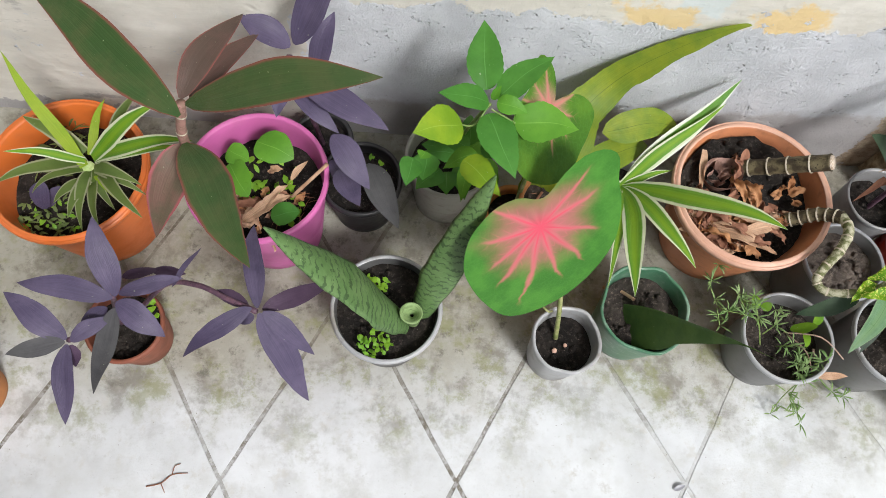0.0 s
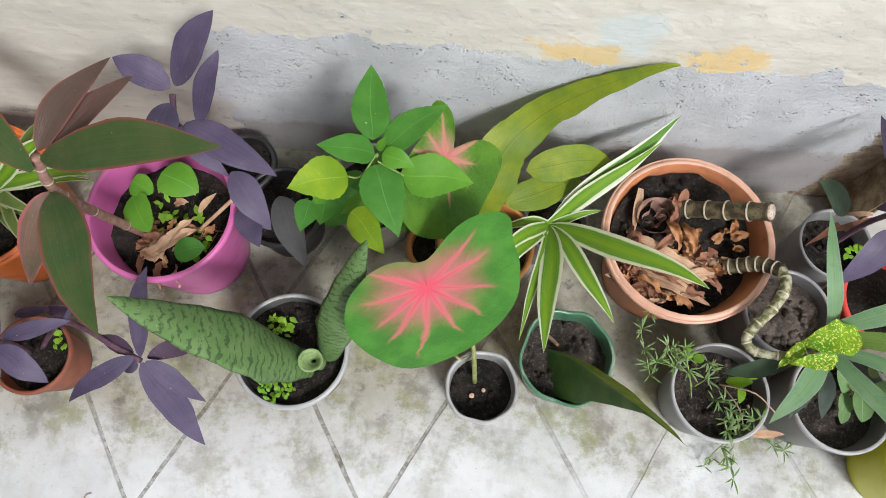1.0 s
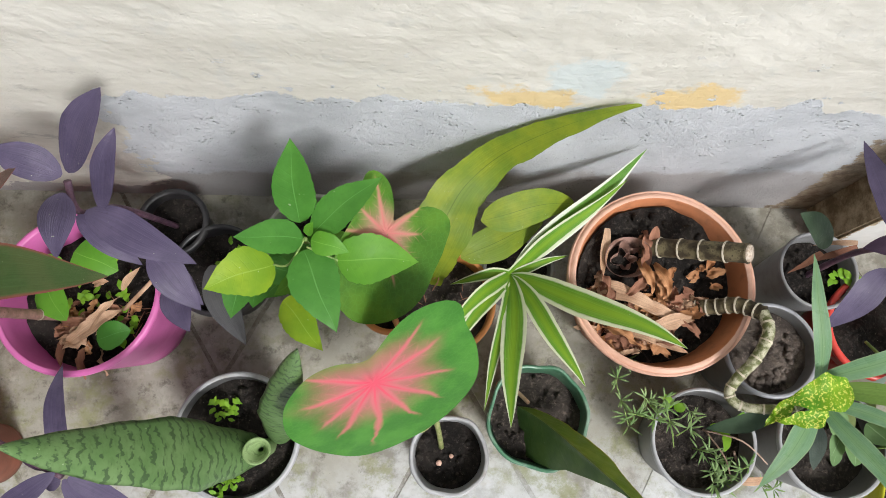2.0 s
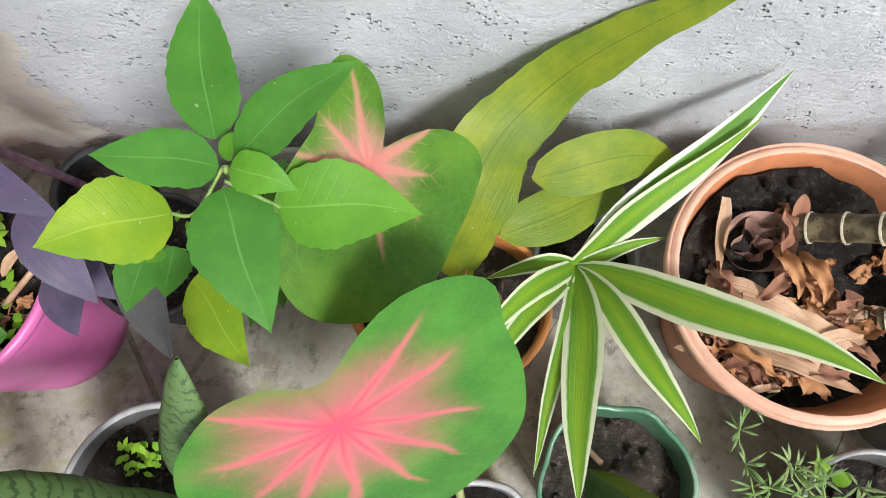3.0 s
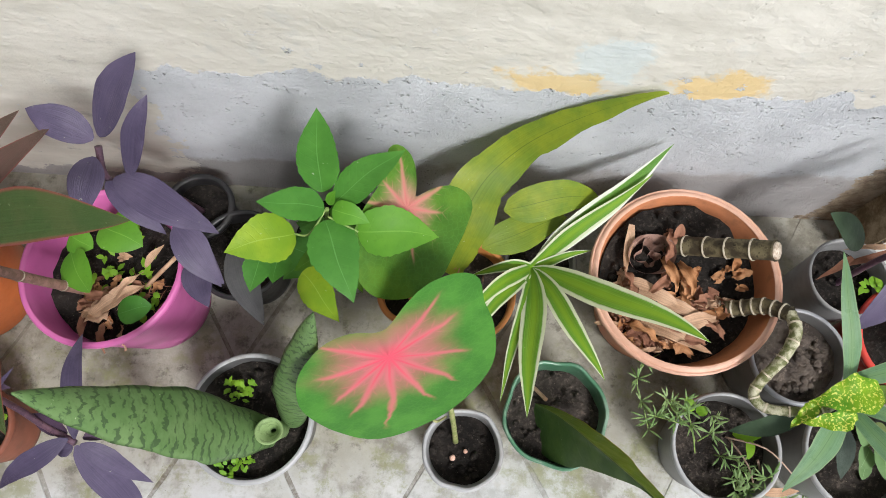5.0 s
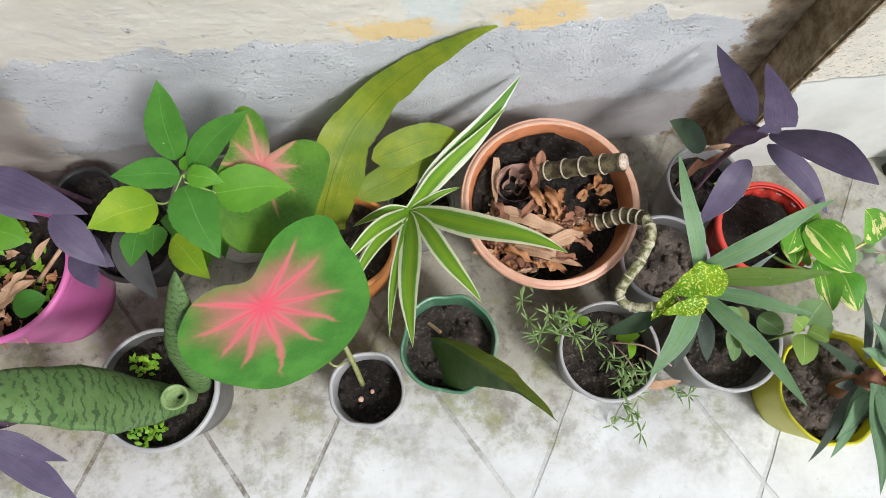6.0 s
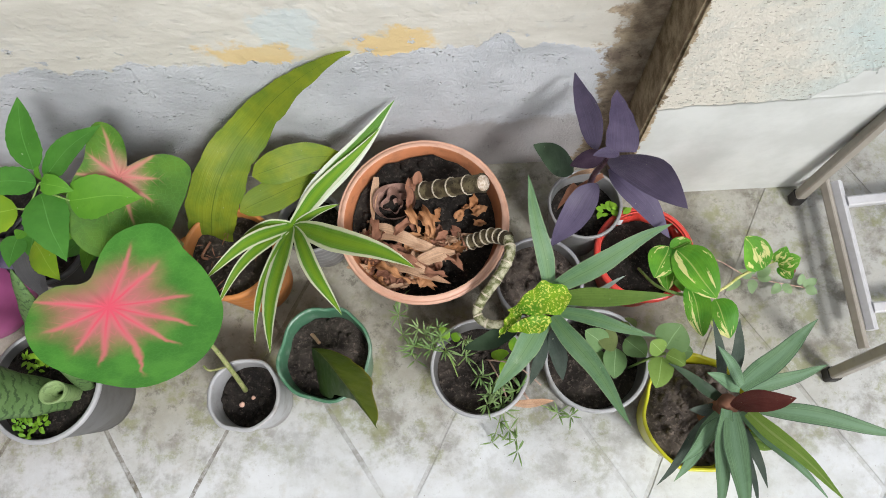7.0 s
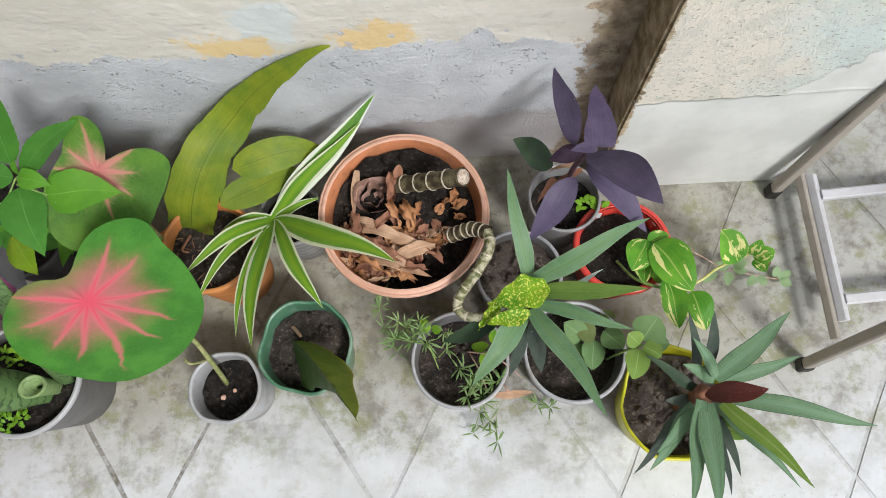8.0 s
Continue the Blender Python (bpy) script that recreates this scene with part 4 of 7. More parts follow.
def folded_leaf(parent, materials, midrib, wings):
    """A leaf folded along its midrib: wings holds, for each half, the way it falls and its widths along the midrib."""
    pts = [Vector(p) for p in midrib]
    steps = 6 * (len(pts) - 1)
    bm = bmesh.new()
    uv = bm.loops.layers.uv.new()

    def along(values, s):
        f = s * (len(values) - 1)
        k = min(int(f), len(values) - 2)
        p0, p1, p2, p3 = (values[min(max(k + e, 0), len(values) - 1)] for e in (-1, 0, 1, 2))
        t = f - k
        return 0.5 * (2 * p1 + (p2 - p0) * t + (2 * p0 - 5 * p1 + 4 * p2 - p3) * t * t + (3 * p1 - p0 - 3 * p2 + p3) * t ** 3)

    for half, (way, widths) in enumerate(wings):
        way = Vector(way).normalized()
        rows = []
        for i in range(steps + 1):
            s = i / steps
            q, w = along(pts, s), max(along(widths, s), 0.0004)
            w *= 1 + 0.07 * noise.noise(Vector((s * 14, half * 5.0, 1)))
            row = []
            for k in range(6):
                x = k / 5
                sag = Vector((0, 0, -0.22)) * x * x * w + Vector((0.003, -0.002, 0.003)) * math.sin(s * 21 + half * 2) * x * x
                row.append((bm.verts.new(q + way * x * w + sag), (0.5 + (0.5 if half else -0.5) * x, s)))
            rows.append(row)
        for r0, r1 in zip(rows, rows[1:]):
            for k in range(5):
                four = (r0[k], r0[k + 1], r1[k + 1], r1[k])
                f = bm.faces.new([p[0] for p in four])
                f.material_index = half
                for loop, (_, c) in zip(f.loops, four):
                    loop[uv].uv = c
    bmesh.ops.remove_doubles(bm, verts=bm.verts, dist=0.00005)
    return part("leaf", bm, materials, parent, "broad folded leaf, dark on one half and olive on the other")


def litter(parent, at, spread, count):
    """Crumpled scraps of dead leaf lying on the soil."""
    rng = random.Random(count)
    for k in range(count):
        a, d = rng.uniform(2.4, 6.6), spread * math.sqrt(rng.random())
        q = Vector(at) + Vector((d * math.cos(a), d * math.sin(a) * 0.8, rng.uniform(0.0, 0.012)))
        if k % 2:
            crumple(parent, q + Vector((0, 0, 0.004)), rng.uniform(0.008, 0.017), rng.choice((M_DRY, M_DRYORANGE, M_DRYDARK, M_DRYDARK)), rng)
            continue
        t, ln = rng.uniform(0, 6.283), rng.uniform(0.018, 0.046)
        way = Vector((math.cos(t), math.sin(t), rng.uniform(-0.1, 0.35))) * ln
        leaf(parent, rng.choice((M_DRY, M_DRYORANGE, M_DRYDARK, M_DRYDARK, M_DRYDARK)), q, q + way * 0.5 + Vector((0, 0, rng.uniform(0.003, 0.010))), q + way,
             rng.uniform(0.007, 0.015), rng.choice(("lance", "ovate")), n=(rng.uniform(-0.8, 0.8), rng.uniform(-0.8, 0.8), 1), fold=rng.uniform(0.4, 1.1),
             ruffle=0.003, cols=4, rows=8)


def pebble(parent, at, r):
    bm = bmesh.new()
    for v in bmesh.ops.create_icosphere(bm, subdivisions=2, radius=r)["verts"]:
        v.co *= 1 + 0.25 * noise.noise(v.co * 260 + Vector(at) * 40)
        v.co.z *= 0.75
    bmesh.ops.translate(bm, vec=Vector(at), verts=bm.verts)
    part("pebble", bm, M_PEBBLE, parent)


def caladium_leaf(parent, centre, n, turn, scale, radii, material=M_CALADIUM):
    """A heart-shaped leaf held at its middle. n: the way it faces; turn: degrees of its tip from uphill; radii: how far it reaches at even steps round from the tip."""
    o, z = Vector(centre), Vector(n).normalized()
    x = Vector((0, 1, 0)).cross(z).normalized()
    y = z.cross(x)
    t = radians(turn)
    x, y = x * math.cos(t) - y * math.sin(t), x * math.sin(t) + y * math.cos(t)
    bm = bmesh.new()
    uv = bm.loops.layers.uv.new()
    seg, rings = 72, 12
    mid = (bm.verts.new(o), (0.5, 0.5))
    grid = []
    for j in range(1, rings + 1):
        u = j / rings
        ring = []
        for i in range(seg):
            a = 2 * math.pi * i / seg
            f = i / seg * len(radii)
            k, f = int(f), f - int(f)
            p0, p1, p2, p3 = (radii[(k + e) % len(radii)] for e in (-1, 0, 1, 2))
            r = 0.5 * (2 * p1 + (p2 - p0) * f + (2 * p0 - 5 * p1 + 4 * p2 - p3) * f * f + (3 * p1 - p0 - 3 * p2 + p3) * f ** 3)
            r *= 1 + 0.02 * noise.noise(Vector((math.cos(a) * 2, math.sin(a) * 2, scale * 50)))
            px, py = r * u * math.sin(a), r * u * math.cos(a)
            dome = -0.025 * (u * r) ** 2 + 0.025 * math.sin(a * 11) * u * (1 - u) + 0.02 * u * u * math.sin(a * 3 + scale * 90)
            q = o + (x * px + y * py + z * dome) * scale
            ring.append((bm.verts.new(q), (0.5 + px * 0.5 / 1.15, 0.5 + py * 0.5 / 1.15)))
        grid.append(ring)
    for i in range(seg):
        three = (mid, grid[0][i], grid[0][(i + 1) % seg])
        f = bm.faces.new([p[0] for p in three])
        for loop, (_, c) in zip(f.loops, three):
            loop[uv].uv = c
    for r0, r1 in zip(grid, grid[1:]):
        for i in range(seg):
            j = (i + 1) % seg
            four = (r0[i], r1[i], r1[j], r0[j])
            f = bm.faces.new([p[0] for p in four])
            for loop, (_, c) in zip(f.loops, four):
                loop[uv].uv = c
    return part("leaf", bm, material, parent, "broad green heart-shaped leaf with pink veins")


def blade(bm, uv, at, way, length, width, up=Vector((0, 0, 1))):
    """A tiny leaf of four faces."""
    d = way.normalized()
    side = d.cross(up)
    side = side.normalized() if side.length > 1e-3 else Vector((1, 0, 0))
    lift = side.cross(d) * length * 0.12
    q = [bm.verts.new(at)] + [bm.verts.new(at + d * length * s + side * width * w + lift * h) for s, w, h in
         ((0.28, 0.42, 0.6), (0.62, 0.46, 0.8), (1.0, 0.0, 0.0), (0.62, -0.46, 0.8), (0.28, -0.42, 0.6), (0.5, 0.0, 1.3))]
    for i in range(6):
        face = bm.faces.new((q[i], q[(i + 1) % 6], q[6]))
        for loop in face.loops:
            loop[uv].uv = (0.35, 0.5)


def weeds(parent, at, spread, count, material, length, width):
    """A patch of tiny weed leaves on the soil."""
    bm = bmesh.new()
    uv = bm.loops.layers.uv.new()
    rng = random.Random(int(abs(at[0]) * 1000 + count))
    for _ in range(count):
        a, d = rng.uniform(0, 6.283), spread * math.sqrt(rng.random())
        q = Vector(at) + Vector((d * math.cos(a), d * math.sin(a), rng.uniform(0.0, 0.018)))
        t = rng.uniform(0, 6.283)
        blade(bm, uv, q, Vector((math.cos(t), math.sin(t), rng.uniform(0.0, 0.5))), length * rng.uniform(0.7, 1.3), width * rng.uniform(0.7, 1.3))
    return tagged(part("weed_patch", bm, material, parent), kind="stuff")


def sprig(parent, points, count, length):
    """A thin trailing stalk set with needle leaves."""
    bm = bmesh.new()
    line = tube(bm, points, 0.0011, 0.0007, seg=6)
    ob = part("sprig_stalk", bm, M_GREENSTEM, parent)
    bm = bmesh.new()
    uv = bm.loops.layers.uv.new()
    rng = random.Random(int(abs(points[0][0]) * 7000 + count))
    knots = max(3, count // 9)
    for k in range(count):
        s = 0.2 + 0.8 * ((k % knots) + 1) / knots
        q = line[min(int(s * (len(line) - 1)), len(line) - 1)]
        a = rng.uniform(0, 6.283)
        way = Vector((math.cos(a), math.sin(a), rng.uniform(-0.2, 1.1)))
        blade(bm, uv, q + way * 0.001, way, length * rng.uniform(0.75, 1.25), 0.0029)
    tagged(part("needles", bm, M_NEEDLE, ob), kind="stuff")


def slotted_pot(parent, c, r_top, r_base, h, soil_z):
    """A red basket pot: solid base and rim, two rows of slots in the wall."""
    bm = bmesh.new()
    prof = [(r_base - 0.004, 0.0), (r_base, 0.004)] + [(r_base + (r_top - r_base) * u, h * u) for u in (0.2, 0.4, 0.52, 0.68, 0.72, 0.9, 0.94, 1.0)]
    prof += [(r_top - 0.003, h + 0.002)]
    rings = lathe(bm, c, prof, seg=48)
    bm.faces.ensure_lookup_table()
    gone = [f for k, f in enumerate(bm.faces) if k // 48 in (5, 7) and (k % 48) % 3 == (k // 48) % 3]
    bmesh.ops.delete(bm, geom=gone, context="FACES_ONLY")
    bmesh.ops.recalc_face_normals(bm, faces=bm.faces)
    bmesh.ops.solidify(bm, geom=bm.faces[:], thickness=0.002)
    body = part("pot", bm, M_RED, parent, "red plastic basket wall with slots")
    bm = bmesh.new()
    prof = [(r_top, h - 0.010), (r_top + 0.005, h - 0.008), (r_top + 0.007, h), (r_top + 0.004, h + 0.005), (r_top - 0.001, h + 0.004)]
    lathe(bm, c, prof, seg=48)
    bmesh.ops.delete(bm, geom=[f for f in bm.faces if len(f.verts) > 4], context="FACES_ONLY")
    part("rim", bm, M_RED, body)
    bm = bmesh.new()
    soil_disc(bm, (c[0], c[1], soil_z), r_base + (r_top - r_base) * soil_z / h - 0.004, 0.008, 21.0)
    part("soil", bm, M_SOIL, body, "dark crumbly potting soil")


def chair_frame(a0, a1, b0, b1, s0, s1):
    """The near side of a steel-tube chair: two legs with rubber feet, a stretcher and cross bars."""
    chair = thing("steel_chair", "grey-brown square steel tube chair with black rubber feet", "chair", a0)
    for lo, hi in ((a0, a1), (b0, b1)):
        lo, hi = Vector(lo), Vector(hi)
        d = (hi - lo).normalized()
        bm = bmesh.new()
        square_bar(bm, lo + d * 0.012, hi, 0.018)
        leg = part("leg", bm, M_METAL, chair, smooth=False)
        bm = bmesh.new()
        square_bar(bm, lo + Vector((0, 0, 0.001)), lo + d * 0.024, 0.022)
        part("rubber_foot", bm, M_RUBBER, leg, "black rubber foot cap", smooth=False)
    s0, s1 = Vector(s0), Vector(s1)
    bm = bmesh.new()
    square_bar(bm, s0, s1, 0.014)
    part("stretcher", bm, M_METAL, chair, smooth=False)
    bm = bmesh.new()
    square_bar(bm, s0 + Vector((0.022, -0.01, -0.004)), s1 + Vector((0.022, 0.03, -0.004)), 0.016)
    part("side_rail", bm, M_PALEMETAL, chair, "pale steel side rail", smooth=False)
    for t in (0.16, 0.78):
        q = s0.lerp(s1, t) + Vector((0.03, 0, -0.004))
        bm = bmesh.new()
        square_bar(bm, q, q + Vector((0.36, 0.02, 0)), 0.018)
        part("cross_bar", bm, M_PALEMETAL, chair, "pale steel cross bar", smooth=False)
    # the far pair of legs and the seat, out of sight to the side
    for lo, hi in ((a0, a1), (b0, b1)):
        lo, hi = Vector(lo) + Vector((0.40, 0, 0)), Vector(hi) + Vector((0.36, 0, 0))
        bm = bmesh.new()
        square_bar(bm, lo, hi, 0.024)
        part("leg", bm, M_METAL, chair, smooth=False)
    return chair


def dead_leaf(at, turn, length, width, material, label):
    ob = thing("dead_leaf", label, "dead leaf", at)
    q, way = Vector(at), Vector((math.cos(turn), math.sin(turn), 0.05)) * length
    leaf(ob, material, q, q + way * 0.5 + Vector((0, 0, 0.003)), q + way, width, "lance", fold=0.5)
    return ob


def square_bar(bm, a, b, w):
    """A square tube from a to b with softened edges."""
    a, b = Vector(a), Vector(b)
    d = (b - a).normalized()
    side = d.cross(Vector((0.02, 1, 0.05))).normalized()
    up = side.cross(d)
    h, c = w / 2, w * 0.14
    corners = [(-h + c, -h), (h - c, -h), (h, -h + c), (h, h - c), (h - c, h), (-h + c, h), (-h, h - c), (-h, -h + c)]
    ends = [[bm.verts.new(q + side * x + up * y) for x, y in corners] for q in (a, b)]
    for k in range(8):
        bm.faces.new((ends[0][k], ends[0][(k + 1) % 8], ends[1][(k + 1) % 8], ends[1][k]))
    bm.faces.new(list(reversed(ends[0])))
    bm.faces.new(ends[1])
    bmesh.ops.recalc_face_normals(bm, faces=bm.faces)

# ---- potted plants ----

drac = thing("potted_dracaena", "large salmon terracotta pot of cut dracaena canes and dry leaves", "potted plant", (0.453, 0.622, 0.000), "potted plants along the wall")
pot(drac, (0.453, 0.622, 0.000), 0.126, 0.085, 0.212, M_TERRA, 0.172, lip=0.0065, lip_h=0.018, wall=0.005, lump=0.012, seed=1.0, rim_material=M_TERRARIM, tilt=(-0.06, 0.20), clods=70)
stem(drac, M_CANE, [(0.438, 0.678, 0.185), (0.473, 0.668, 0.215), (0.508, 0.657, 0.250), (0.545, 0.646, 0.285)], 0.0135, 0.0135, "cut_stump", 5)
cut_end(drac, (0.545, 0.646, 0.285), (0.037, -0.011, 0.035), 0.0125)
stem(drac, M_CANE, [(0.490, 0.594, 0.160), (0.526, 0.590, 0.185), (0.556, 0.589, 0.215), (0.579, 0.574, 0.240)], 0.0115, 0.0105, "bent_cane", 9)
stem(drac, M_CANEPALE, [(0.578, 0.575, 0.240), (0.579, 0.548, 0.250), (0.559, 0.513, 0.250), (0.537, 0.487, 0.238), (0.528, 0.467, 0.230), (0.545, 0.451, 0.232), (0.592, 0.449, 0.250), (0.623, 0.463, 0.262)], 0.0082, 0.0058, "bent_cane", 10)
leaf(drac, M_DRAC, (0.629, 0.487, 0.270), (0.618, 0.562, 0.310), (0.606, 0.637, 0.330), 0.027, "strap")
leaf(drac, M_DRAC, (0.636, 0.488, 0.280), (0.711, 0.518, 0.331), (0.785, 0.548, 0.354), 0.031, "strap")
leaf(drac, M_OLIVE, (0.640, 0.472, 0.280), (0.709, 0.465, 0.314), (0.778, 0.459, 0.330), 0.029, "strap")
leaf(drac, M_DRAC, (0.643, 0.456, 0.270), (0.702, 0.433, 0.292), (0.761, 0.411, 0.300), 0.022, "strap")
leaf(drac, M_DRAC, (0.631, 0.451, 0.270), (0.670, 0.375, 0.308), (0.708, 0.298, 0.328), 0.032, "strap")
leaf(drac, M_DRAC, (0.621, 0.447, 0.270), (0.582, 0.399, 0.274), (0.543, 0.351, 0.258), 0.037, "strap")
leaf(drac, M_DRACSHADE, (0.630, 0.435, 0.250), (0.638, 0.403, 0.229), (0.646, 0.371, 0.200), 0.026, "lance")
leaf(drac, M_DRACSHADE, (0.624, 0.435, 0.250), (0.611, 0.400, 0.229), (0.598, 0.366, 0.200), 0.019, "lance")
leaf(drac, M_DARKGREEN, (0.584, 0.439, 0.240), (0.544, 0.430, 0.224), (0.505, 0.422, 0.200), 0.027, "lance")
leaf(drac, M_PALE, (0.653, 0.462, 0.270), (0.694, 0.481, 0.278), (0.734, 0.501, 0.280), 0.012, "strap")
leaf(drac, M_VARIEG, (0.652, 0.478, 0.296), (0.613, 0.463, 0.303), (0.569, 0.457, 0.290), 0.056, "wavy", fold=0.35, n=(-0.1, 0.25, 1), ruffle=0.003)
leaf(drac, M_VARIEG, (0.626, 0.443, 0.288), (0.596, 0.437, 0.287), (0.566, 0.432, 0.275), 0.030, "wavy", fold=0.6, n=(-0.2, -0.4, 1), ruffle=0.003)
leaf(drac, M_VARIEG, (0.588, 0.455, 0.278), (0.571, 0.443, 0.274), (0.556, 0.426, 0.262), 0.022, "wavy", fold=0.8, n=(-0.5, 0.1, 1), ruffle=0.003)
leaf(drac, M_DRY, (0.365, 0.619, 0.180), (0.419, 0.599, 0.198), (0.474, 0.578, 0.192), 0.026, "belt", fold=0.5, ruffle=0.003)
leaf(drac, M_DRY, (0.376, 0.573, 0.178), (0.434, 0.548, 0.198), (0.492, 0.523, 0.192), 0.031, "wavy", fold=0.5, ruffle=0.003)
leaf(drac, M_DRY, (0.499, 0.573, 0.190), (0.457, 0.564, 0.195), (0.416, 0.554, 0.182), 0.026, "wavy", fold=0.7, ruffle=0.004)
leaf(drac, M_DRY, (0.417, 0.598, 0.186), (0.452, 0.584, 0.196), (0.488, 0.569, 0.190), 0.019, "lance", fold=0.7, ruffle=0.002)
leaf(drac, M_DRY, (0.381, 0.698, 0.205), (0.377, 0.660, 0.200), (0.374, 0.623, 0.190), 0.014, "strap", fold=0.3)
leaf(drac, M_DRYDARK, (0.374, 0.623, 0.190), (0.378, 0.613, 0.188), (0.382, 0.603, 0.185), 0.016, "lance", fold=0.6, ruffle=0.003)
leaf(drac, M_DRYDARK, (0.384, 0.551, 0.175), (0.402, 0.538, 0.182), (0.419, 0.525, 0.176), 0.014, "lance", fold=0.6, ruffle=0.002)
leaf(drac, M_DRYDARK, (0.354, 0.579, 0.178), (0.367, 0.569, 0.180), (0.380, 0.560, 0.176), 0.012, "lance", fold=0.6)
leaf(drac, M_DRYDARK, (0.449, 0.700, 0.215), (0.446, 0.687, 0.207), (0.442, 0.674, 0.195), 0.016, "lance", fold=0.8)
leaf(drac, M_DRYDARK, (0.442, 0.680, 0.195), (0.436, 0.664, 0.194), (0.430, 0.647, 0.185), 0.012, "lance", fold=0.8, ruffle=0.002)
leaf(drac, M_DRYDARK, (0.430, 0.647, 0.185), (0.433, 0.629, 0.186), (0.436, 0.610, 0.180), 0.012, "lance", fold=0.8, ruffle=0.002)
leaf(drac, M_DRYORANGE, (0.444, 0.637, 0.185), (0.461, 0.631, 0.190), (0.479, 0.626, 0.185), 0.016, "lance", fold=0.8, ruffle=0.003)
leaf(drac, M_DRYORANGE, (0.463, 0.631, 0.185), (0.461, 0.614, 0.189), (0.459, 0.597, 0.182), 0.013, "lance", fold=0.8, ruffle=0.003)
rng = random.Random(5)
crumple(drac, (0.433, 0.678, 0.192), 0.014, M_DRYDARK, rng)
crumple(drac, (0.475, 0.638, 0.186), 0.01, M_DRYORANGE, rng)
crumple(drac, (0.468, 0.604, 0.184), 0.015, M_DRYORANGE, rng)
crumple(drac, (0.492, 0.597, 0.186), 0.013, M_DRY, rng)
crumple(drac, (0.504, 0.587, 0.190), 0.01, M_DRYORANGE, rng)
crumple(drac, (0.531, 0.656, 0.190), 0.012, M_DRYORANGE, rng)
crumple(drac, (0.539, 0.641, 0.188), 0.013, M_DRYORANGE, rng)
crumple(drac, (0.540, 0.621, 0.184), 0.01, M_DRYORANGE, rng)
crumple(drac, (0.510, 0.637, 0.184), 0.012, M_DRYORANGE, rng)
crumple(drac, (0.520, 0.646, 0.188), 0.009, M_DRYORANGE, rng)
crumple(drac, (0.373, 0.625, 0.184), 0.013, M_DRY, rng)
crumple(drac, (0.362, 0.612, 0.180), 0.012, M_DRYDARK, rng)
crumple(drac, (0.389, 0.537, 0.178), 0.012, M_DRYDARK, rng)
crumple(drac, (0.415, 0.528, 0.178), 0.012, M_DRY, rng)
crumple(drac, (0.454, 0.534, 0.176), 0.01, M_DRYDARK, rng)
crumple(drac, (0.439, 0.620, 0.180), 0.009, M_DRYDARK, rng)
crumple(drac, (0.381, 0.599, 0.182), 0.01, M_DRYDARK, rng)
litter(drac, (0.415, 0.580, 0.170), 0.065, 90)
litter(drac, (0.490, 0.602, 0.172), 0.042, 31)
curled_leaf(drac, (0.409, 0.656, 0.177), 0.031)
# long folded brown strips round the roll
for k, (ax, ay, bx, by, w) in enumerate(((0.437, 0.700, 0.428, 0.640, 0.017), (0.428, 0.655, 0.447, 0.608, 0.015), (0.372, 0.640, 0.384, 0.570, 0.016), (0.392, 0.612, 0.360, 0.566, 0.018),
                                       (0.368, 0.560, 0.430, 0.528, 0.016), (0.398, 0.574, 0.462, 0.545, 0.018), (0.440, 0.628, 0.402, 0.600, 0.014), (0.452, 0.650, 0.470, 0.604, 0.016),
                                       (0.430, 0.540, 0.488, 0.537, 0.014), (0.380, 0.590, 0.424, 0.566, 0.015))):
    z = 0.180 + 0.05 * (ay - 0.55)
    leaf(drac, (M_DRYDARK, M_DRYORANGE, M_DRYDARK)[k % 3], (ax, ay, z), ((ax + bx) / 2, (ay + by) / 2, z + 0.020), (bx, by, z + 0.004), w, "lance",
         n=(0.5 * (-1) ** k, 0.3, 1), fold=1.2, ruffle=0.004)

broad = thing("potted_broad_leaf", "crinkled thin green plastic pot with one broad dark leaf", "potted plant", (0.289, 0.434, 0.000), "potted plants along the wall")
pot(broad, (0.289, 0.434, 0.000), 0.0735, 0.058, 0.14, M_GREENPOT, 0.104, lip=0.0022, lip_h=0.006, wave=0.007, lump=0.008, seed=2.0, clods=22, soil_material_of=M_BROWNSOIL)
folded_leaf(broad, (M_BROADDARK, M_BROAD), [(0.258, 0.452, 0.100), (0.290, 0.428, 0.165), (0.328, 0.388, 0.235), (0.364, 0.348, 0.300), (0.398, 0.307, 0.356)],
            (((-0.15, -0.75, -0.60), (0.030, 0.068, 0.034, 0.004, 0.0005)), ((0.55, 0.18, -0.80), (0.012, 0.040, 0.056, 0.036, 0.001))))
stem(broad, M_DRY, [(0.233, 0.482, 0.090), (0.257, 0.475, 0.100), (0.277, 0.454, 0.120)], 0.003, 0.003, "stalk", 0)

calad = thing("potted_caladium", "white plastic cup of black soil with a pink-veined caladium leaf", "potted plant", (0.162, 0.378, 0.000), "potted plants along the wall")
pot(calad, (0.162, 0.378, 0.000), 0.0545, 0.046, 0.128, M_WHITE, 0.088, lip=0.003, lip_h=0.008, wave=0.004, lump=0.004, seed=3.0)
stem(calad, M_CALSTEM, [(0.151, 0.389, 0.086), (0.145, 0.415, 0.145), (0.134, 0.446, 0.215), (0.112, 0.474, 0.300), (0.086, 0.478, 0.360), (0.071, 0.467, 0.386)], 0.0042, 0.0026, "petiole", 4)
stem(calad, M_CALSTEM, [(0.135, 0.420, 0.140), (0.122, 0.411, 0.170), (0.113, 0.418, 0.175)], 0.0018, 0.0018, "bud", 0)
pebble(calad, (0.148, 0.366, 0.092), 0.0045)
pebble(calad, (0.166, 0.376, 0.092), 0.0035)
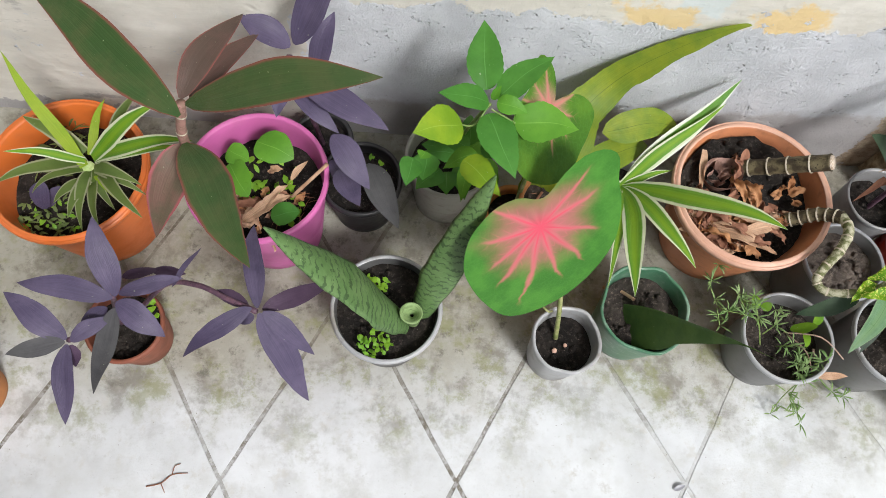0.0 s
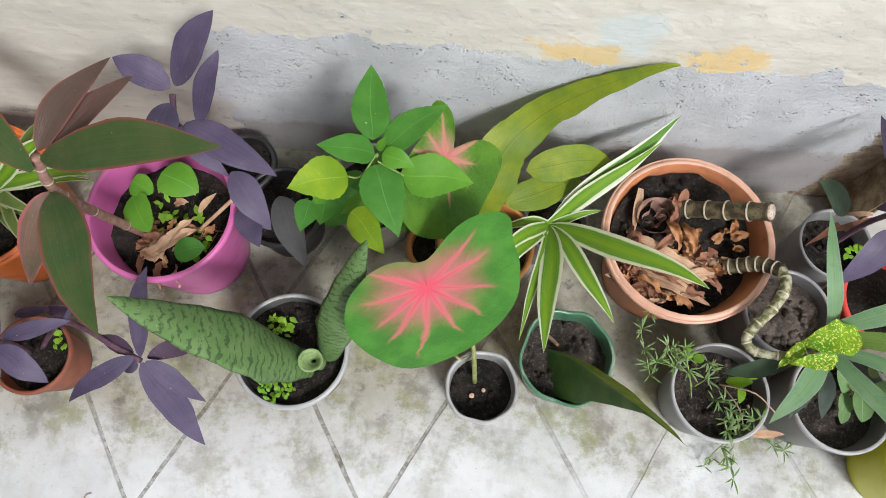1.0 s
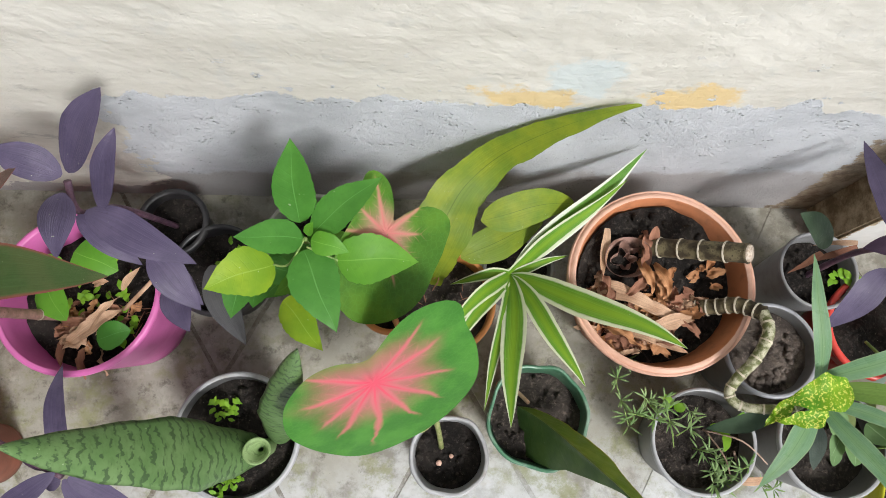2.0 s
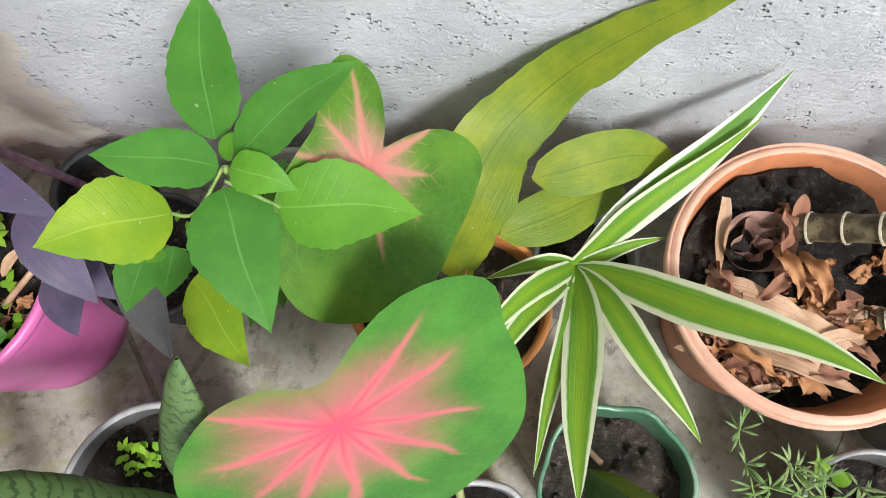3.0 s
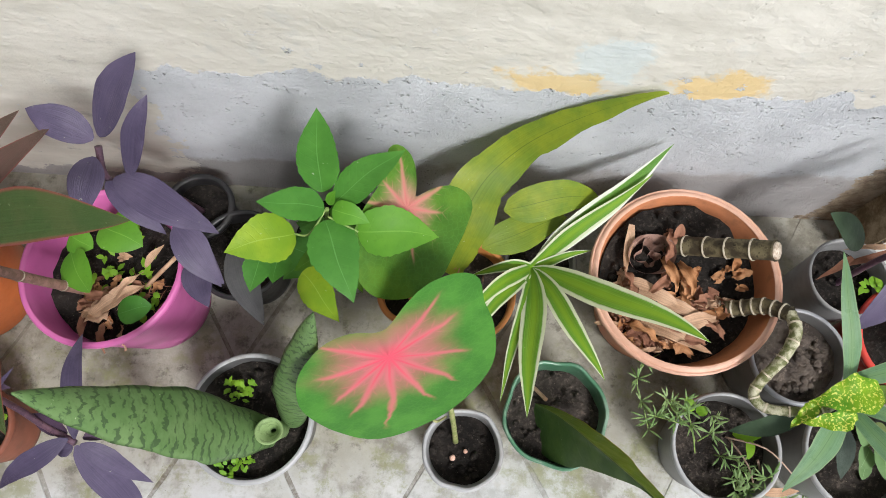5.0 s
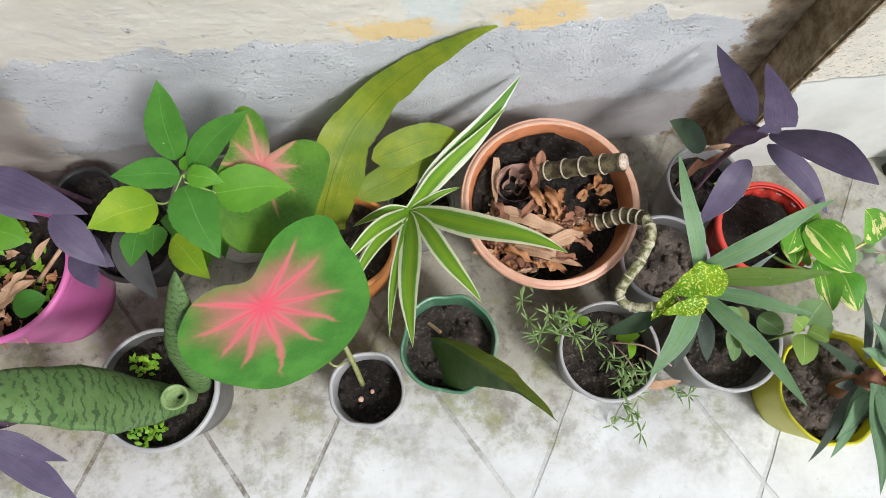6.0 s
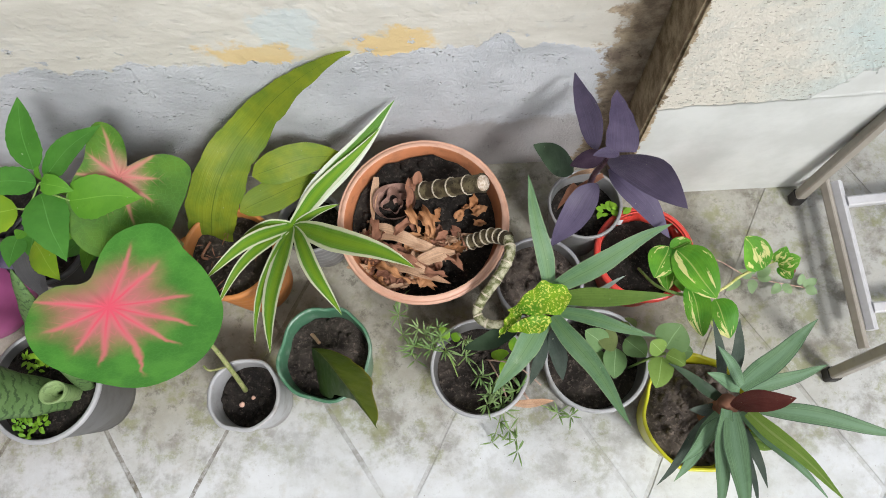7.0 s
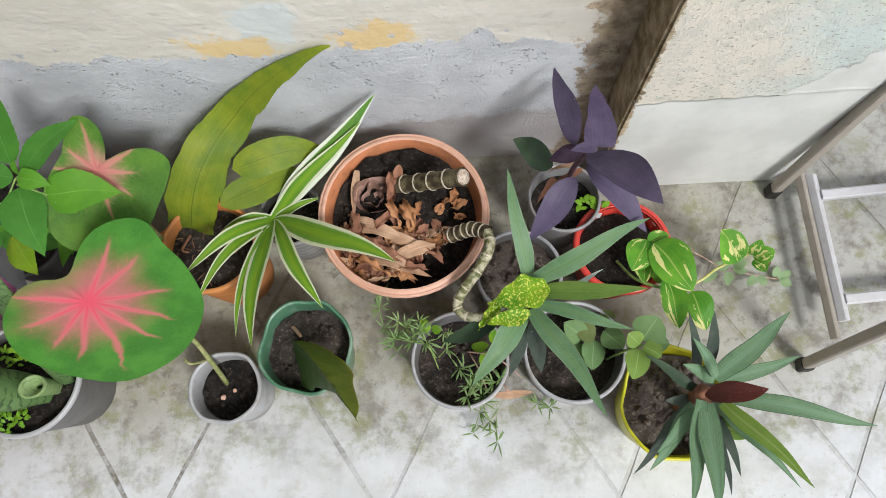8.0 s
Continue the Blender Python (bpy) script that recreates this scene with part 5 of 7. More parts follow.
caladium_leaf(calad, (0.070, 0.464, 0.388), (0.8, -1.8, 1), 151, 0.130, (1.33, 1.11, 0.96, 0.88, 0.78, 0.68, 0.60, 0.51, 0.39, 0.45, 0.86, 1.04, 0.92, 0.94, 1.00, 1.12, 1.24, 1.33))

strapleaf = thing("potted_bird_nest_leaf", "small ribbed orange clay pot with long olive leaves against the wall", "potted plant", (0.147, 0.590, 0.000), "potted plants along the wall")
pot(strapleaf, (0.147, 0.590, 0.000), 0.072, 0.055, 0.19, M_CLAY, 0.165, lip=0.004, lip_h=0.012, ribs=7, seed=4.0, soil_material_of=M_BROWNSOIL)
ribbon(strapleaf, M_LILY, [(0.101, 0.618, 0.125), (0.113, 0.632, 0.176), (0.127, 0.655, 0.215), (0.145, 0.690, 0.241), (0.170, 0.735, 0.252), (0.204, 0.765, 0.273), (0.237, 0.777, 0.308), (0.276, 0.784, 0.344), (0.317, 0.788, 0.379), (0.357, 0.790, 0.406), (0.375, 0.792, 0.410)], (0.052, 0.074, 0.083, 0.080, 0.071, 0.061, 0.049, 0.037, 0.024, 0.011, 0.001), (-0.25, -1, 0.55))
leaf(strapleaf, M_LILY, (0.197, 0.693, 0.245), (0.265, 0.712, 0.248), (0.333, 0.731, 0.215), 0.054, "ovate", n=(0, -0.5, 1), fold=0.1)
leaf(strapleaf, M_LILY, (0.171, 0.647, 0.215), (0.232, 0.679, 0.214), (0.293, 0.712, 0.180), 0.050, "ovate", n=(0, -0.5, 1), fold=0.1)
stem(strapleaf, M_DRYDARK, [(0.106, 0.589, 0.165), (0.099, 0.592, 0.172), (0.112, 0.614, 0.175)], 0.0022, 0.0022, "root", 0)
weeds(strapleaf, (0.140, 0.575, 0.168), 0.05, 30, M_DRYDARK, 0.016, 0.0016)

calad_small = thing("potted_caladium_small", "small dull clay pot with a caladium leaf of pink veins", "potted plant", (0.070, 0.600, 0.000), "potted plants along the wall")
pot(calad_small, (0.070, 0.600, 0.000), 0.045, 0.038, 0.12, M_CLAY, 0.10, seed=5.0)
stem(calad_small, M_CALSTEM, [(0.07, 0.60, 0.1), (0.075, 0.61, 0.25), (0.078, 0.628, 0.409)], 0.004, 0.003, "petiole", 0)
caladium_leaf(calad_small, (0.078, 0.628, 0.411), (0.75, -0.4, 1), 190, 0.090, (1.16, 1.02, 0.80, 0.62, 0.52, 0.50, 0.62, 0.80, 0.66, 0.34, 0.21, 0.70, 1.00, 0.96, 0.95, 1.05, 1.13, 1.16), M_CALADIUMDULL)

coleus = thing("potted_green_herb", "grey-beige plastic pot with a bushy bright green herb", "potted plant", (-0.043, 0.675, 0.000), "potted plants along the wall")
pot(coleus, (-0.043, 0.675, 0.000), 0.075, 0.058, 0.165, M_BEIGE, 0.125, lip=0.003, lip_h=0.008, seed=6.0)
stem(coleus, M_GREENSTEM, [(-0.043, 0.675, 0.120), (-0.030, 0.643, 0.300), (-0.006, 0.612, 0.438)], 0.0035, 0.0025, "stem", 0)
leaf(coleus, M_COLEUS, (-0.012, 0.628, 0.446), (-0.017, 0.669, 0.470), (-0.021, 0.709, 0.483), 0.047, "herb")
leaf(coleus, M_COLEUS, (0.002, 0.618, 0.443), (0.039, 0.647, 0.460), (0.075, 0.676, 0.462), 0.041, "herb")
leaf(coleus, M_COLEUS, (-0.008, 0.611, 0.443), (-0.041, 0.608, 0.461), (-0.075, 0.605, 0.468), 0.039, "herb")
leaf(coleus, M_LIME, (-0.040, 0.586, 0.425), (-0.072, 0.569, 0.445), (-0.104, 0.552, 0.455), 0.052, "herb")
leaf(coleus, M_COLEUS, (-0.008, 0.601, 0.432), (0.012, 0.557, 0.433), (0.031, 0.514, 0.423), 0.053, "herb")
leaf(coleus, M_COLEUS2, (0.028, 0.591, 0.430), (0.072, 0.593, 0.432), (0.116, 0.594, 0.419), 0.055, "herb")
leaf(coleus, M_COLEUS2, (0.002, 0.608, 0.450), (0.022, 0.602, 0.453), (0.043, 0.596, 0.447), 0.026, "herb")
leaf(coleus, M_COLEUS2, (-0.004, 0.615, 0.445), (0.001, 0.619, 0.457), (0.006, 0.624, 0.465), 0.011, "herb")
leaf(coleus, M_LIME, (-0.035, 0.553, 0.390), (-0.010, 0.525, 0.402), (0.015, 0.496, 0.405), 0.039, "herb")
leaf(coleus, M_COLEUS, (-0.103, 0.587, 0.320), (-0.107, 0.564, 0.325), (-0.111, 0.541, 0.320), 0.034, "herb")
leaf(coleus, M_COLEUS, (-0.083, 0.595, 0.320), (-0.085, 0.575, 0.319), (-0.088, 0.556, 0.310), 0.038, "herb")
leaf(coleus, M_COLEUS2, (-0.086, 0.588, 0.340), (-0.089, 0.582, 0.341), (-0.093, 0.576, 0.340), 0.022, "herb")
stem(coleus, M_GREENSTEM, [(-0.007, 0.611, 0.440), (-0.024, 0.586, 0.428), (-0.041, 0.586, 0.425)], 0.0012, 0.0012, "leaf_stalk", 0)
stem(coleus, M_GREENSTEM, [(-0.004, 0.603, 0.440), (0.015, 0.596, 0.435), (0.029, 0.591, 0.430)], 0.0012, 0.0012, "leaf_stalk", 0)
leaf(coleus, M_COLEUS, (-0.064, 0.621, 0.220), (-0.085, 0.624, 0.235), (-0.106, 0.627, 0.240), 0.044, "herb")
leaf(coleus, M_COLEUS, (-0.060, 0.621, 0.220), (-0.079, 0.602, 0.225), (-0.098, 0.583, 0.220), 0.041, "herb")
leaf(coleus, M_COLEUS, (-0.051, 0.617, 0.220), (-0.050, 0.597, 0.224), (-0.049, 0.577, 0.220), 0.037, "herb")

rng = random.Random(12)
for k in range(13):
    turn, lift = k * 2.4 + rng.uniform(-0.3, 0.3), 0.19 + 0.011 * k
    q = Vector((-0.036 + 0.003 * k, 0.662 - 0.0045 * k, lift))
    way = Vector((math.cos(turn), math.sin(turn) - 0.25, rng.uniform(-0.05, 0.30))) * rng.uniform(0.042, 0.060)
    leaf(coleus, rng.choice((M_COLEUS, M_COLEUS, M_COLEUS2)), q + way * 0.25, q + way * 0.75 + Vector((0, 0, 0.006)), q + way * 1.25, rng.uniform(0.026, 0.036), "herb")

spider = thing("potted_spider_plant", "clear ribbed plastic cup with a white-edged spider plant", "potted plant", (0.262, 0.655, 0.000), "potted plants along the wall")
pot(spider, (0.262, 0.655, 0.000), 0.052, 0.042, 0.135, M_CLEAR, 0.11, lip=0.003, lip_h=0.006, ribs=6, seed=7.0)
leaf(spider, M_SPIDERPALE, (0.244, 0.633, 0.178), (0.332, 0.711, 0.234), (0.420, 0.790, 0.280), 0.040, "lance", n=(0, -0.9, 0.6), fold=0.25)
leaf(spider, M_SPIDER, (0.244, 0.633, 0.178), (0.320, 0.692, 0.233), (0.396, 0.751, 0.267), 0.029, "strap", n=(0, -0.9, 0.6), fold=0.25)
leaf(spider, M_SPIDER, (0.244, 0.633, 0.178), (0.346, 0.575, 0.271), (0.447, 0.517, 0.310), 0.040, "lance", n=(0, -0.2, 1), fold=0.25)
leaf(spider, M_SPIDER, (0.244, 0.633, 0.178), (0.240, 0.526, 0.251), (0.236, 0.419, 0.251), 0.036, "lance", n=(-0.2, -0.4, 1), fold=0.25)
leaf(spider, M_SPIDER, (0.244, 0.633, 0.178), (0.289, 0.552, 0.238), (0.335, 0.472, 0.242), 0.029, "lance", n=(0, -0.2, 1), fold=0.25)
leaf(spider, M_SPIDER, (0.244, 0.633, 0.178), (0.191, 0.581, 0.246), (0.139, 0.528, 0.260), 0.024, "strap", n=(0, -0.2, 1), fold=0.25)
leaf(spider, M_SPIDER, (0.244, 0.633, 0.178), (0.194, 0.564, 0.234), (0.144, 0.495, 0.220), 0.022, "strap", n=(0, -0.2, 1), fold=0.25)
leaf(spider, M_SPIDER, (0.244, 0.633, 0.178), (0.201, 0.625, 0.201), (0.158, 0.618, 0.170), 0.019, "strap", n=(0, -0.2, 1), fold=0.25)
leaf(spider, M_SPIDER, (0.244, 0.633, 0.178), (0.285, 0.645, 0.198), (0.326, 0.658, 0.200), 0.015, "strap", n=(0, -0.2, 1), fold=0.25)
leaf(spider, M_SPIDER, (0.244, 0.633, 0.178), (0.224, 0.536, 0.240), (0.204, 0.439, 0.220), 0.021, "strap", n=(0, -0.2, 1), fold=0.25)
leaf(spider, M_SPIDER, (0.244, 0.633, 0.178), (0.195, 0.578, 0.219), (0.146, 0.524, 0.200), 0.017, "strap", n=(0, -0.2, 1), fold=0.25)
stem(spider, M_PALEGREEN, [(0.258, 0.65, 0.1), (0.244, 0.633, 0.178)], 0.009, 0.010, "crown", 0)

snake = thing("potted_snake_plant", "white plastic pot with a dark-banded snake plant", "potted plant", (-0.131, 0.400, 0.000), "potted plants along the wall")
pot(snake, (-0.131, 0.400, 0.000), 0.084, 0.062, 0.172, M_DUSTY, 0.154, lip=0.004, lip_h=0.008, seed=8.0, rim_material=M_WHITE)
thick_leaf(snake, M_SANS, (-0.100, 0.387, 0.150), (-0.165, 0.385, 0.330), (-0.259, 0.394, 0.505), 0.096, (0.75, 0.30, 0.55))
thick_leaf(snake, M_SANS, (-0.080, 0.392, 0.140), (-0.046, 0.432, 0.310), (0.000, 0.490, 0.478), 0.060)
rolled_leaf(snake, M_SANSPALE, (-0.088, 0.388, 0.145), (-0.092, 0.383, 0.215), 0.0165)
weeds(snake, (-0.145, 0.345, 0.157), 0.024, 60, M_SMALL, 0.009, 0.006)
weeds(snake, (-0.150, 0.440, 0.157), 0.020, 34, M_SMALL, 0.010, 0.006)

blackpot = thing("potted_dark_leaves", "black plastic pot of soil with drooping dark leaves", "potted plant", (-0.194, 0.643, 0.000), "potted plants along the wall")
pot(blackpot, (-0.194, 0.643, 0.000), 0.068, 0.055, 0.12, M_BLACK, 0.095, lip=0.004, lip_h=0.012, seed=9.0)
leaf(blackpot, M_GREYLEAF, (-0.179, 0.632, 0.200), (-0.150, 0.577, 0.215), (-0.121, 0.522, 0.200), 0.048, "lance")
leaf(blackpot, M_PURPLE, (-0.218, 0.599, 0.240), (-0.199, 0.565, 0.256), (-0.179, 0.531, 0.260), 0.041, "lance")
leaf(blackpot, M_PURPLE, (-0.236, 0.623, 0.220), (-0.210, 0.599, 0.216), (-0.184, 0.576, 0.200), 0.036, "lance")
weeds(blackpot, (-0.174, 0.663, 0.10), 0.03, 14, M_SMALL, 0.012, 0.006)

pinkpot = thing("potted_cordyline", "glossy pink plastic pot with weeds and a red-edged cordyline", "potted plant", (-0.347, 0.585, 0.000), "potted plants along the wall")
pot(pinkpot, (-0.347, 0.585, 0.000), 0.109, 0.080, 0.225, M_PINK, 0.165, lip=0.004, lip_h=0.010, wall=0.004, lump=0.012, seed=10.0)
leaf(pinkpot, M_COLEUS2, (-0.391, 0.601, 0.230), (-0.372, 0.573, 0.237), (-0.353, 0.546, 0.230), 0.046, "ovate")
leaf(pinkpot, M_COLEUS2, (-0.351, 0.638, 0.240), (-0.321, 0.626, 0.244), (-0.291, 0.614, 0.235), 0.055, "ovate")
leaf(pinkpot, M_COLEUS2, (-0.397, 0.625, 0.230), (-0.379, 0.616, 0.234), (-0.361, 0.608, 0.230), 0.037, "ovate")
leaf(pinkpot, M_COLEUS, (-0.319, 0.523, 0.210), (-0.298, 0.531, 0.212), (-0.277, 0.538, 0.205), 0.039, "ovate")
leaf(pinkpot, M_DRY, (-0.366, 0.519, 0.190), (-0.328, 0.544, 0.209), (-0.291, 0.568, 0.200), 0.021, "lance", fold=0.9, ruffle=0.004)
leaf(pinkpot, M_DRY, (-0.345, 0.530, 0.190), (-0.320, 0.556, 0.215), (-0.295, 0.583, 0.210), 0.018, "wavy", fold=0.9, ruffle=0.004)
leaf(pinkpot, M_DRYDARK, (-0.379, 0.547, 0.190), (-0.352, 0.550, 0.201), (-0.326, 0.554, 0.190), 0.016, "wavy", fold=0.9, ruffle=0.004)
leaf(pinkpot, M_DRY, (-0.358, 0.514, 0.180), (-0.354, 0.539, 0.193), (-0.350, 0.564, 0.190), 0.020, "lance", fold=0.9, ruffle=0.004)
leaf(pinkpot, M_DRY, (-0.298, 0.593, 0.200), (-0.286, 0.609, 0.209), (-0.273, 0.625, 0.210), 0.011, "lance", fold=0.4)
leaf(pinkpot, M_DRY, (-0.333, 0.600, 0.210), (-0.321, 0.601, 0.220), (-0.309, 0.602, 0.220), 0.013, "lance", fold=0.7, ruffle=0.002)
stem(pinkpot, M_DRY, [(-0.296, 0.568, 0.190), (-0.238, 0.611, 0.232)], 0.003, 0.003, "twig", 0)
weeds(pinkpot, (-0.300, 0.546, 0.175), 0.022, 18, M_SMALL, 0.014, 0.009)
rng = random.Random(8)
crumple(pinkpot, (-0.342, 0.540, 0.190), 0.016, M_DRY, rng)
crumple(pinkpot, (-0.321, 0.556, 0.195), 0.015, M_DRY, rng)
crumple(pinkpot, (-0.357, 0.522, 0.190), 0.014, M_DRY, rng)
crumple(pinkpot, (-0.304, 0.567, 0.200), 0.012, M_DRYDARK, rng)
crumple(pinkpot, (-0.373, 0.540, 0.190), 0.012, M_DRYDARK, rng)
crumple(pinkpot, (-0.337, 0.572, 0.195), 0.01, M_DRYORANGE, rng)
crumple(pinkpot, (-0.353, 0.554, 0.190), 0.013, M_DRYDARK, rng)
litter(pinkpot, (-0.335, 0.560, 0.172), 0.06, 26)
weeds(pinkpot, (-0.345, 0.605, 0.172), 0.06, 40, M_SMALL, 0.016, 0.009)
weeds(pinkpot, (-0.300, 0.560, 0.172), 0.03, 40, M_DRYDARK, 0.022, 0.0016)
stem(pinkpot, M_REDSTEM, [(-0.385, 0.560, 0.170), (-0.395, 0.536, 0.400), (-0.377, 0.545, 0.500)], 0.007, 0.006, "cane", 6)
leaf(pinkpot, M_CORDY, (-0.372, 0.545, 0.500), (-0.254, 0.540, 0.563), (-0.136, 0.535, 0.600), 0.053, "lance")
leaf(pinkpot, M_CORDYDARK, (-0.383, 0.557, 0.490), (-0.353, 0.617, 0.511), (-0.323, 0.678, 0.500), 0.040, "lance")
leaf(pinkpot, M_CORDYDARK, (-0.378, 0.566, 0.470), (-0.345, 0.624, 0.476), (-0.311, 0.681, 0.460), 0.034, "lance")
leaf(pinkpot, M_CORDY, (-0.390, 0.529, 0.430), (-0.333, 0.443, 0.463), (-0.276, 0.357, 0.470), 0.060, "lance")
leaf(pinkpot, M_CORDYRED, (-0.394, 0.533, 0.420), (-0.411, 0.479, 0.403), (-0.429, 0.425, 0.360), 0.056, "lance")
leaf(pinkpot, M_CORDY, (-0.376, 0.528, 0.500), (-0.488, 0.616, 0.514), (-0.599, 0.703, 0.500), 0.057, "lance")

purple_tall = thing("potted_purple_heart_tall", "black pot with a tall purple-leaved trailing plant", "potted plant", (-0.270, 0.715, 0.000), "potted plants along the wall")
pot(purple_tall, (-0.270, 0.715, 0.000), 0.05, 0.042, 0.12, M_BLACK, 0.10, seed=11.0)
stem(purple_tall, M_PURPLESTEM, [(-0.27, 0.715, 0.1), (-0.275, 0.686, 0.290), (-0.279, 0.653, 0.380), (-0.278, 0.677, 0.420)], 0.0045, 0.004, "stem", 4)
leaf(purple_tall, M_PURPLE, (-0.269, 0.681, 0.440), (-0.243, 0.717, 0.476), (-0.216, 0.753, 0.500), 0.051, "lance")
leaf(purple_tall, M_PURPLE, (-0.274, 0.677, 0.440), (-0.306, 0.686, 0.461), (-0.338, 0.695, 0.470), 0.041, "lance")
leaf(purple_tall, M_PURPLE, (-0.246, 0.650, 0.400), (-0.233, 0.690, 0.433), (-0.220, 0.730, 0.450), 0.034, "lance")
leaf(purple_tall, M_PURPLE, (-0.274, 0.660, 0.430), (-0.281, 0.626, 0.423), (-0.288, 0.592, 0.400), 0.039, "lance")
leaf(purple_tall, M_PURPLE, (-0.263, 0.648, 0.400), (-0.201, 0.621, 0.402), (-0.138, 0.594, 0.382), 0.045, "lance")
leaf(purple_tall, M_PURPLE, (-0.277, 0.646, 0.390), (-0.243, 0.621, 0.382), (-0.208, 0.596, 0.360), 0.031, "lance")
leaf(purple_tall, M_PURPLE, (-0.226, 0.626, 0.300), (-0.196, 0.593, 0.288), (-0.167, 0.559, 0.260), 0.045, "lance")

orangepot = thing("potted_spider_plant_young", "wide orange plastic pot with a white-striped spider plant", "potted plant", (-0.651, 0.588, 0.000), "potted plants along the wall")
pot(orangepot, (-0.651, 0.588, 0.000), 0.120, 0.09, 0.20, M_ORANGE, 0.14, lip=0.007, lip_h=0.016, wall=0.004, lump=0.01, seed=12.0)
leaf(orangepot, M_LIMESTRAP, (-0.619, 0.589, 0.210), (-0.665, 0.646, 0.291), (-0.711, 0.704, 0.340), 0.022, "strap")
leaf(orangepot, M_SPIDER, (-0.604, 0.599, 0.220), (-0.545, 0.629, 0.275), (-0.487, 0.659, 0.300), 0.031, "strap")
leaf(orangepot, M_SPIDER, (-0.599, 0.600, 0.220), (-0.517, 0.605, 0.271), (-0.434, 0.610, 0.280), 0.031, "strap")
leaf(orangepot, M_SPIDER, (-0.597, 0.595, 0.220), (-0.518, 0.604, 0.254), (-0.440, 0.612, 0.250), 0.019, "strap")
leaf(orangepot, M_SPIDER, (-0.615, 0.594, 0.220), (-0.663, 0.585, 0.256), (-0.711, 0.577, 0.270), 0.017, "strap")
leaf(orangepot, M_SPIDERDULL, (-0.625, 0.598, 0.210), (-0.674, 0.565, 0.245), (-0.722, 0.533, 0.250), 0.028, "strap")
leaf(orangepot, M_SPIDERDULL, (-0.595, 0.580, 0.210), (-0.546, 0.537, 0.246), (-0.497, 0.493, 0.250), 0.024, "strap")
leaf(orangepot, M_SPIDERDULL, (-0.606, 0.575, 0.200), (-0.589, 0.530, 0.224), (-0.571, 0.486, 0.220), 0.021, "strap")
leaf(orangepot, M_SPIDERDULL, (-0.615, 0.574, 0.200), (-0.622, 0.540, 0.210), (-0.629, 0.505, 0.200), 0.026, "strap")
leaf(orangepot, M_SPIDERDULL, (-0.627, 0.568, 0.200), (-0.642, 0.548, 0.207), (-0.657, 0.527, 0.200), 0.021, "strap")
leaf(orangepot, M_LIMESTRAP, (-0.614, 0.609, 0.210), (-0.606, 0.652, 0.234), (-0.598, 0.695, 0.240), 0.016, "strap")
leaf(orangepot, M_SPIDERDULL, (-0.624, 0.613, 0.210), (-0.670, 0.634, 0.236), (-0.716, 0.654, 0.240), 0.030, "strap")
leaf(orangepot, M_SPIDERDULL, (-0.591, 0.646, 0.210), (-0.570, 0.680, 0.230), (-0.549, 0.714, 0.240), 0.022, "strap")
leaf(orangepot, M_PURPLE, (-0.688, 0.528, 0.170), (-0.686, 0.546, 0.190), (-0.683, 0.564, 0.200), 0.036, "ovate")
leaf(orangepot, M_PURPLE, (-0.681, 0.534, 0.170), (-0.668, 0.547, 0.184), (-0.656, 0.561, 0.190), 0.023, "ovate")
leaf(orangepot, M_SPIDERDULL, (-0.612, 0.583, 0.205), (-0.607, 0.559, 0.212), (-0.601, 0.536, 0.194), 0.016, "strap")
leaf(orangepot, M_SPIDERDULL, (-0.606, 0.588, 0.205), (-0.562, 0.572, 0.240), (-0.518, 0.556, 0.225), 0.025, "strap")
leaf(orangepot, M_SPIDERDULL, (-0.613, 0.583, 0.205), (-0.614, 0.537, 0.214), (-0.616, 0.492, 0.172), 0.023, "strap")
leaf(orangepot, M_SPIDERDULL, (-0.606, 0.587, 0.205), (-0.561, 0.567, 0.233), (-0.515, 0.547, 0.210), 0.021, "strap")
leaf(orangepot, M_SPIDERDULL, (-0.609, 0.583, 0.205), (-0.590, 0.557, 0.208), (-0.572, 0.531, 0.175), 0.021, "strap")
leaf(orangepot, M_SPIDERDULL, (-0.621, 0.586, 0.205), (-0.658, 0.564, 0.223), (-0.696, 0.542, 0.196), 0.016, "strap")
leaf(orangepot, M_SPIDERDULL, (-0.622, 0.597, 0.205), (-0.653, 0.618, 0.223), (-0.684, 0.640, 0.202), 0.021, "strap")
leaf(orangepot, M_LIMESTRAP, (-0.607, 0.584, 0.205), (-0.577, 0.558, 0.212), (-0.548, 0.533, 0.174), 0.017, "strap")
stem(orangepot, M_PALEGREEN, [(-0.646, 0.616, 0.140), (-0.613, 0.589, 0.207)], 0.012, 0.010, "crown", 0)
weeds(orangepot, (-0.686, 0.524, 0.143), 0.05, 70, M_OREGDULL, 0.016, 0.005)
weeds(orangepot, (-0.690, 0.640, 0.143), 0.05, 60, M_OREGDULL, 0.026, 0.004)
weeds(orangepot, (-0.675, 0.520, 0.145), 0.045, 24, M_SMALL, 0.012, 0.006)

purple_low = thing("potted_purple_heart", "small orange-rimmed pot with sprawling purple-heart shoots", "potted plant", (-0.549, 0.363, 0.000), "potted plants along the wall")
pot(purple_low, (-0.549, 0.363, 0.000), 0.060, 0.046, 0.11, M_OLDCLAY, 0.085, lip=0.003, seed=13.0)
stem(purple_low, M_PURPLESTEM, [(-0.557, 0.367, 0.100), (-0.529, 0.367, 0.200), (-0.498, 0.361, 0.290)], 0.004, 0.004, "shoot", 0)
stem(purple_low, M_PURPLESTEM, [(-0.569, 0.359, 0.100), (-0.548, 0.323, 0.220), (-0.550, 0.301, 0.275)], 0.004, 0.004, "shoot", 0)
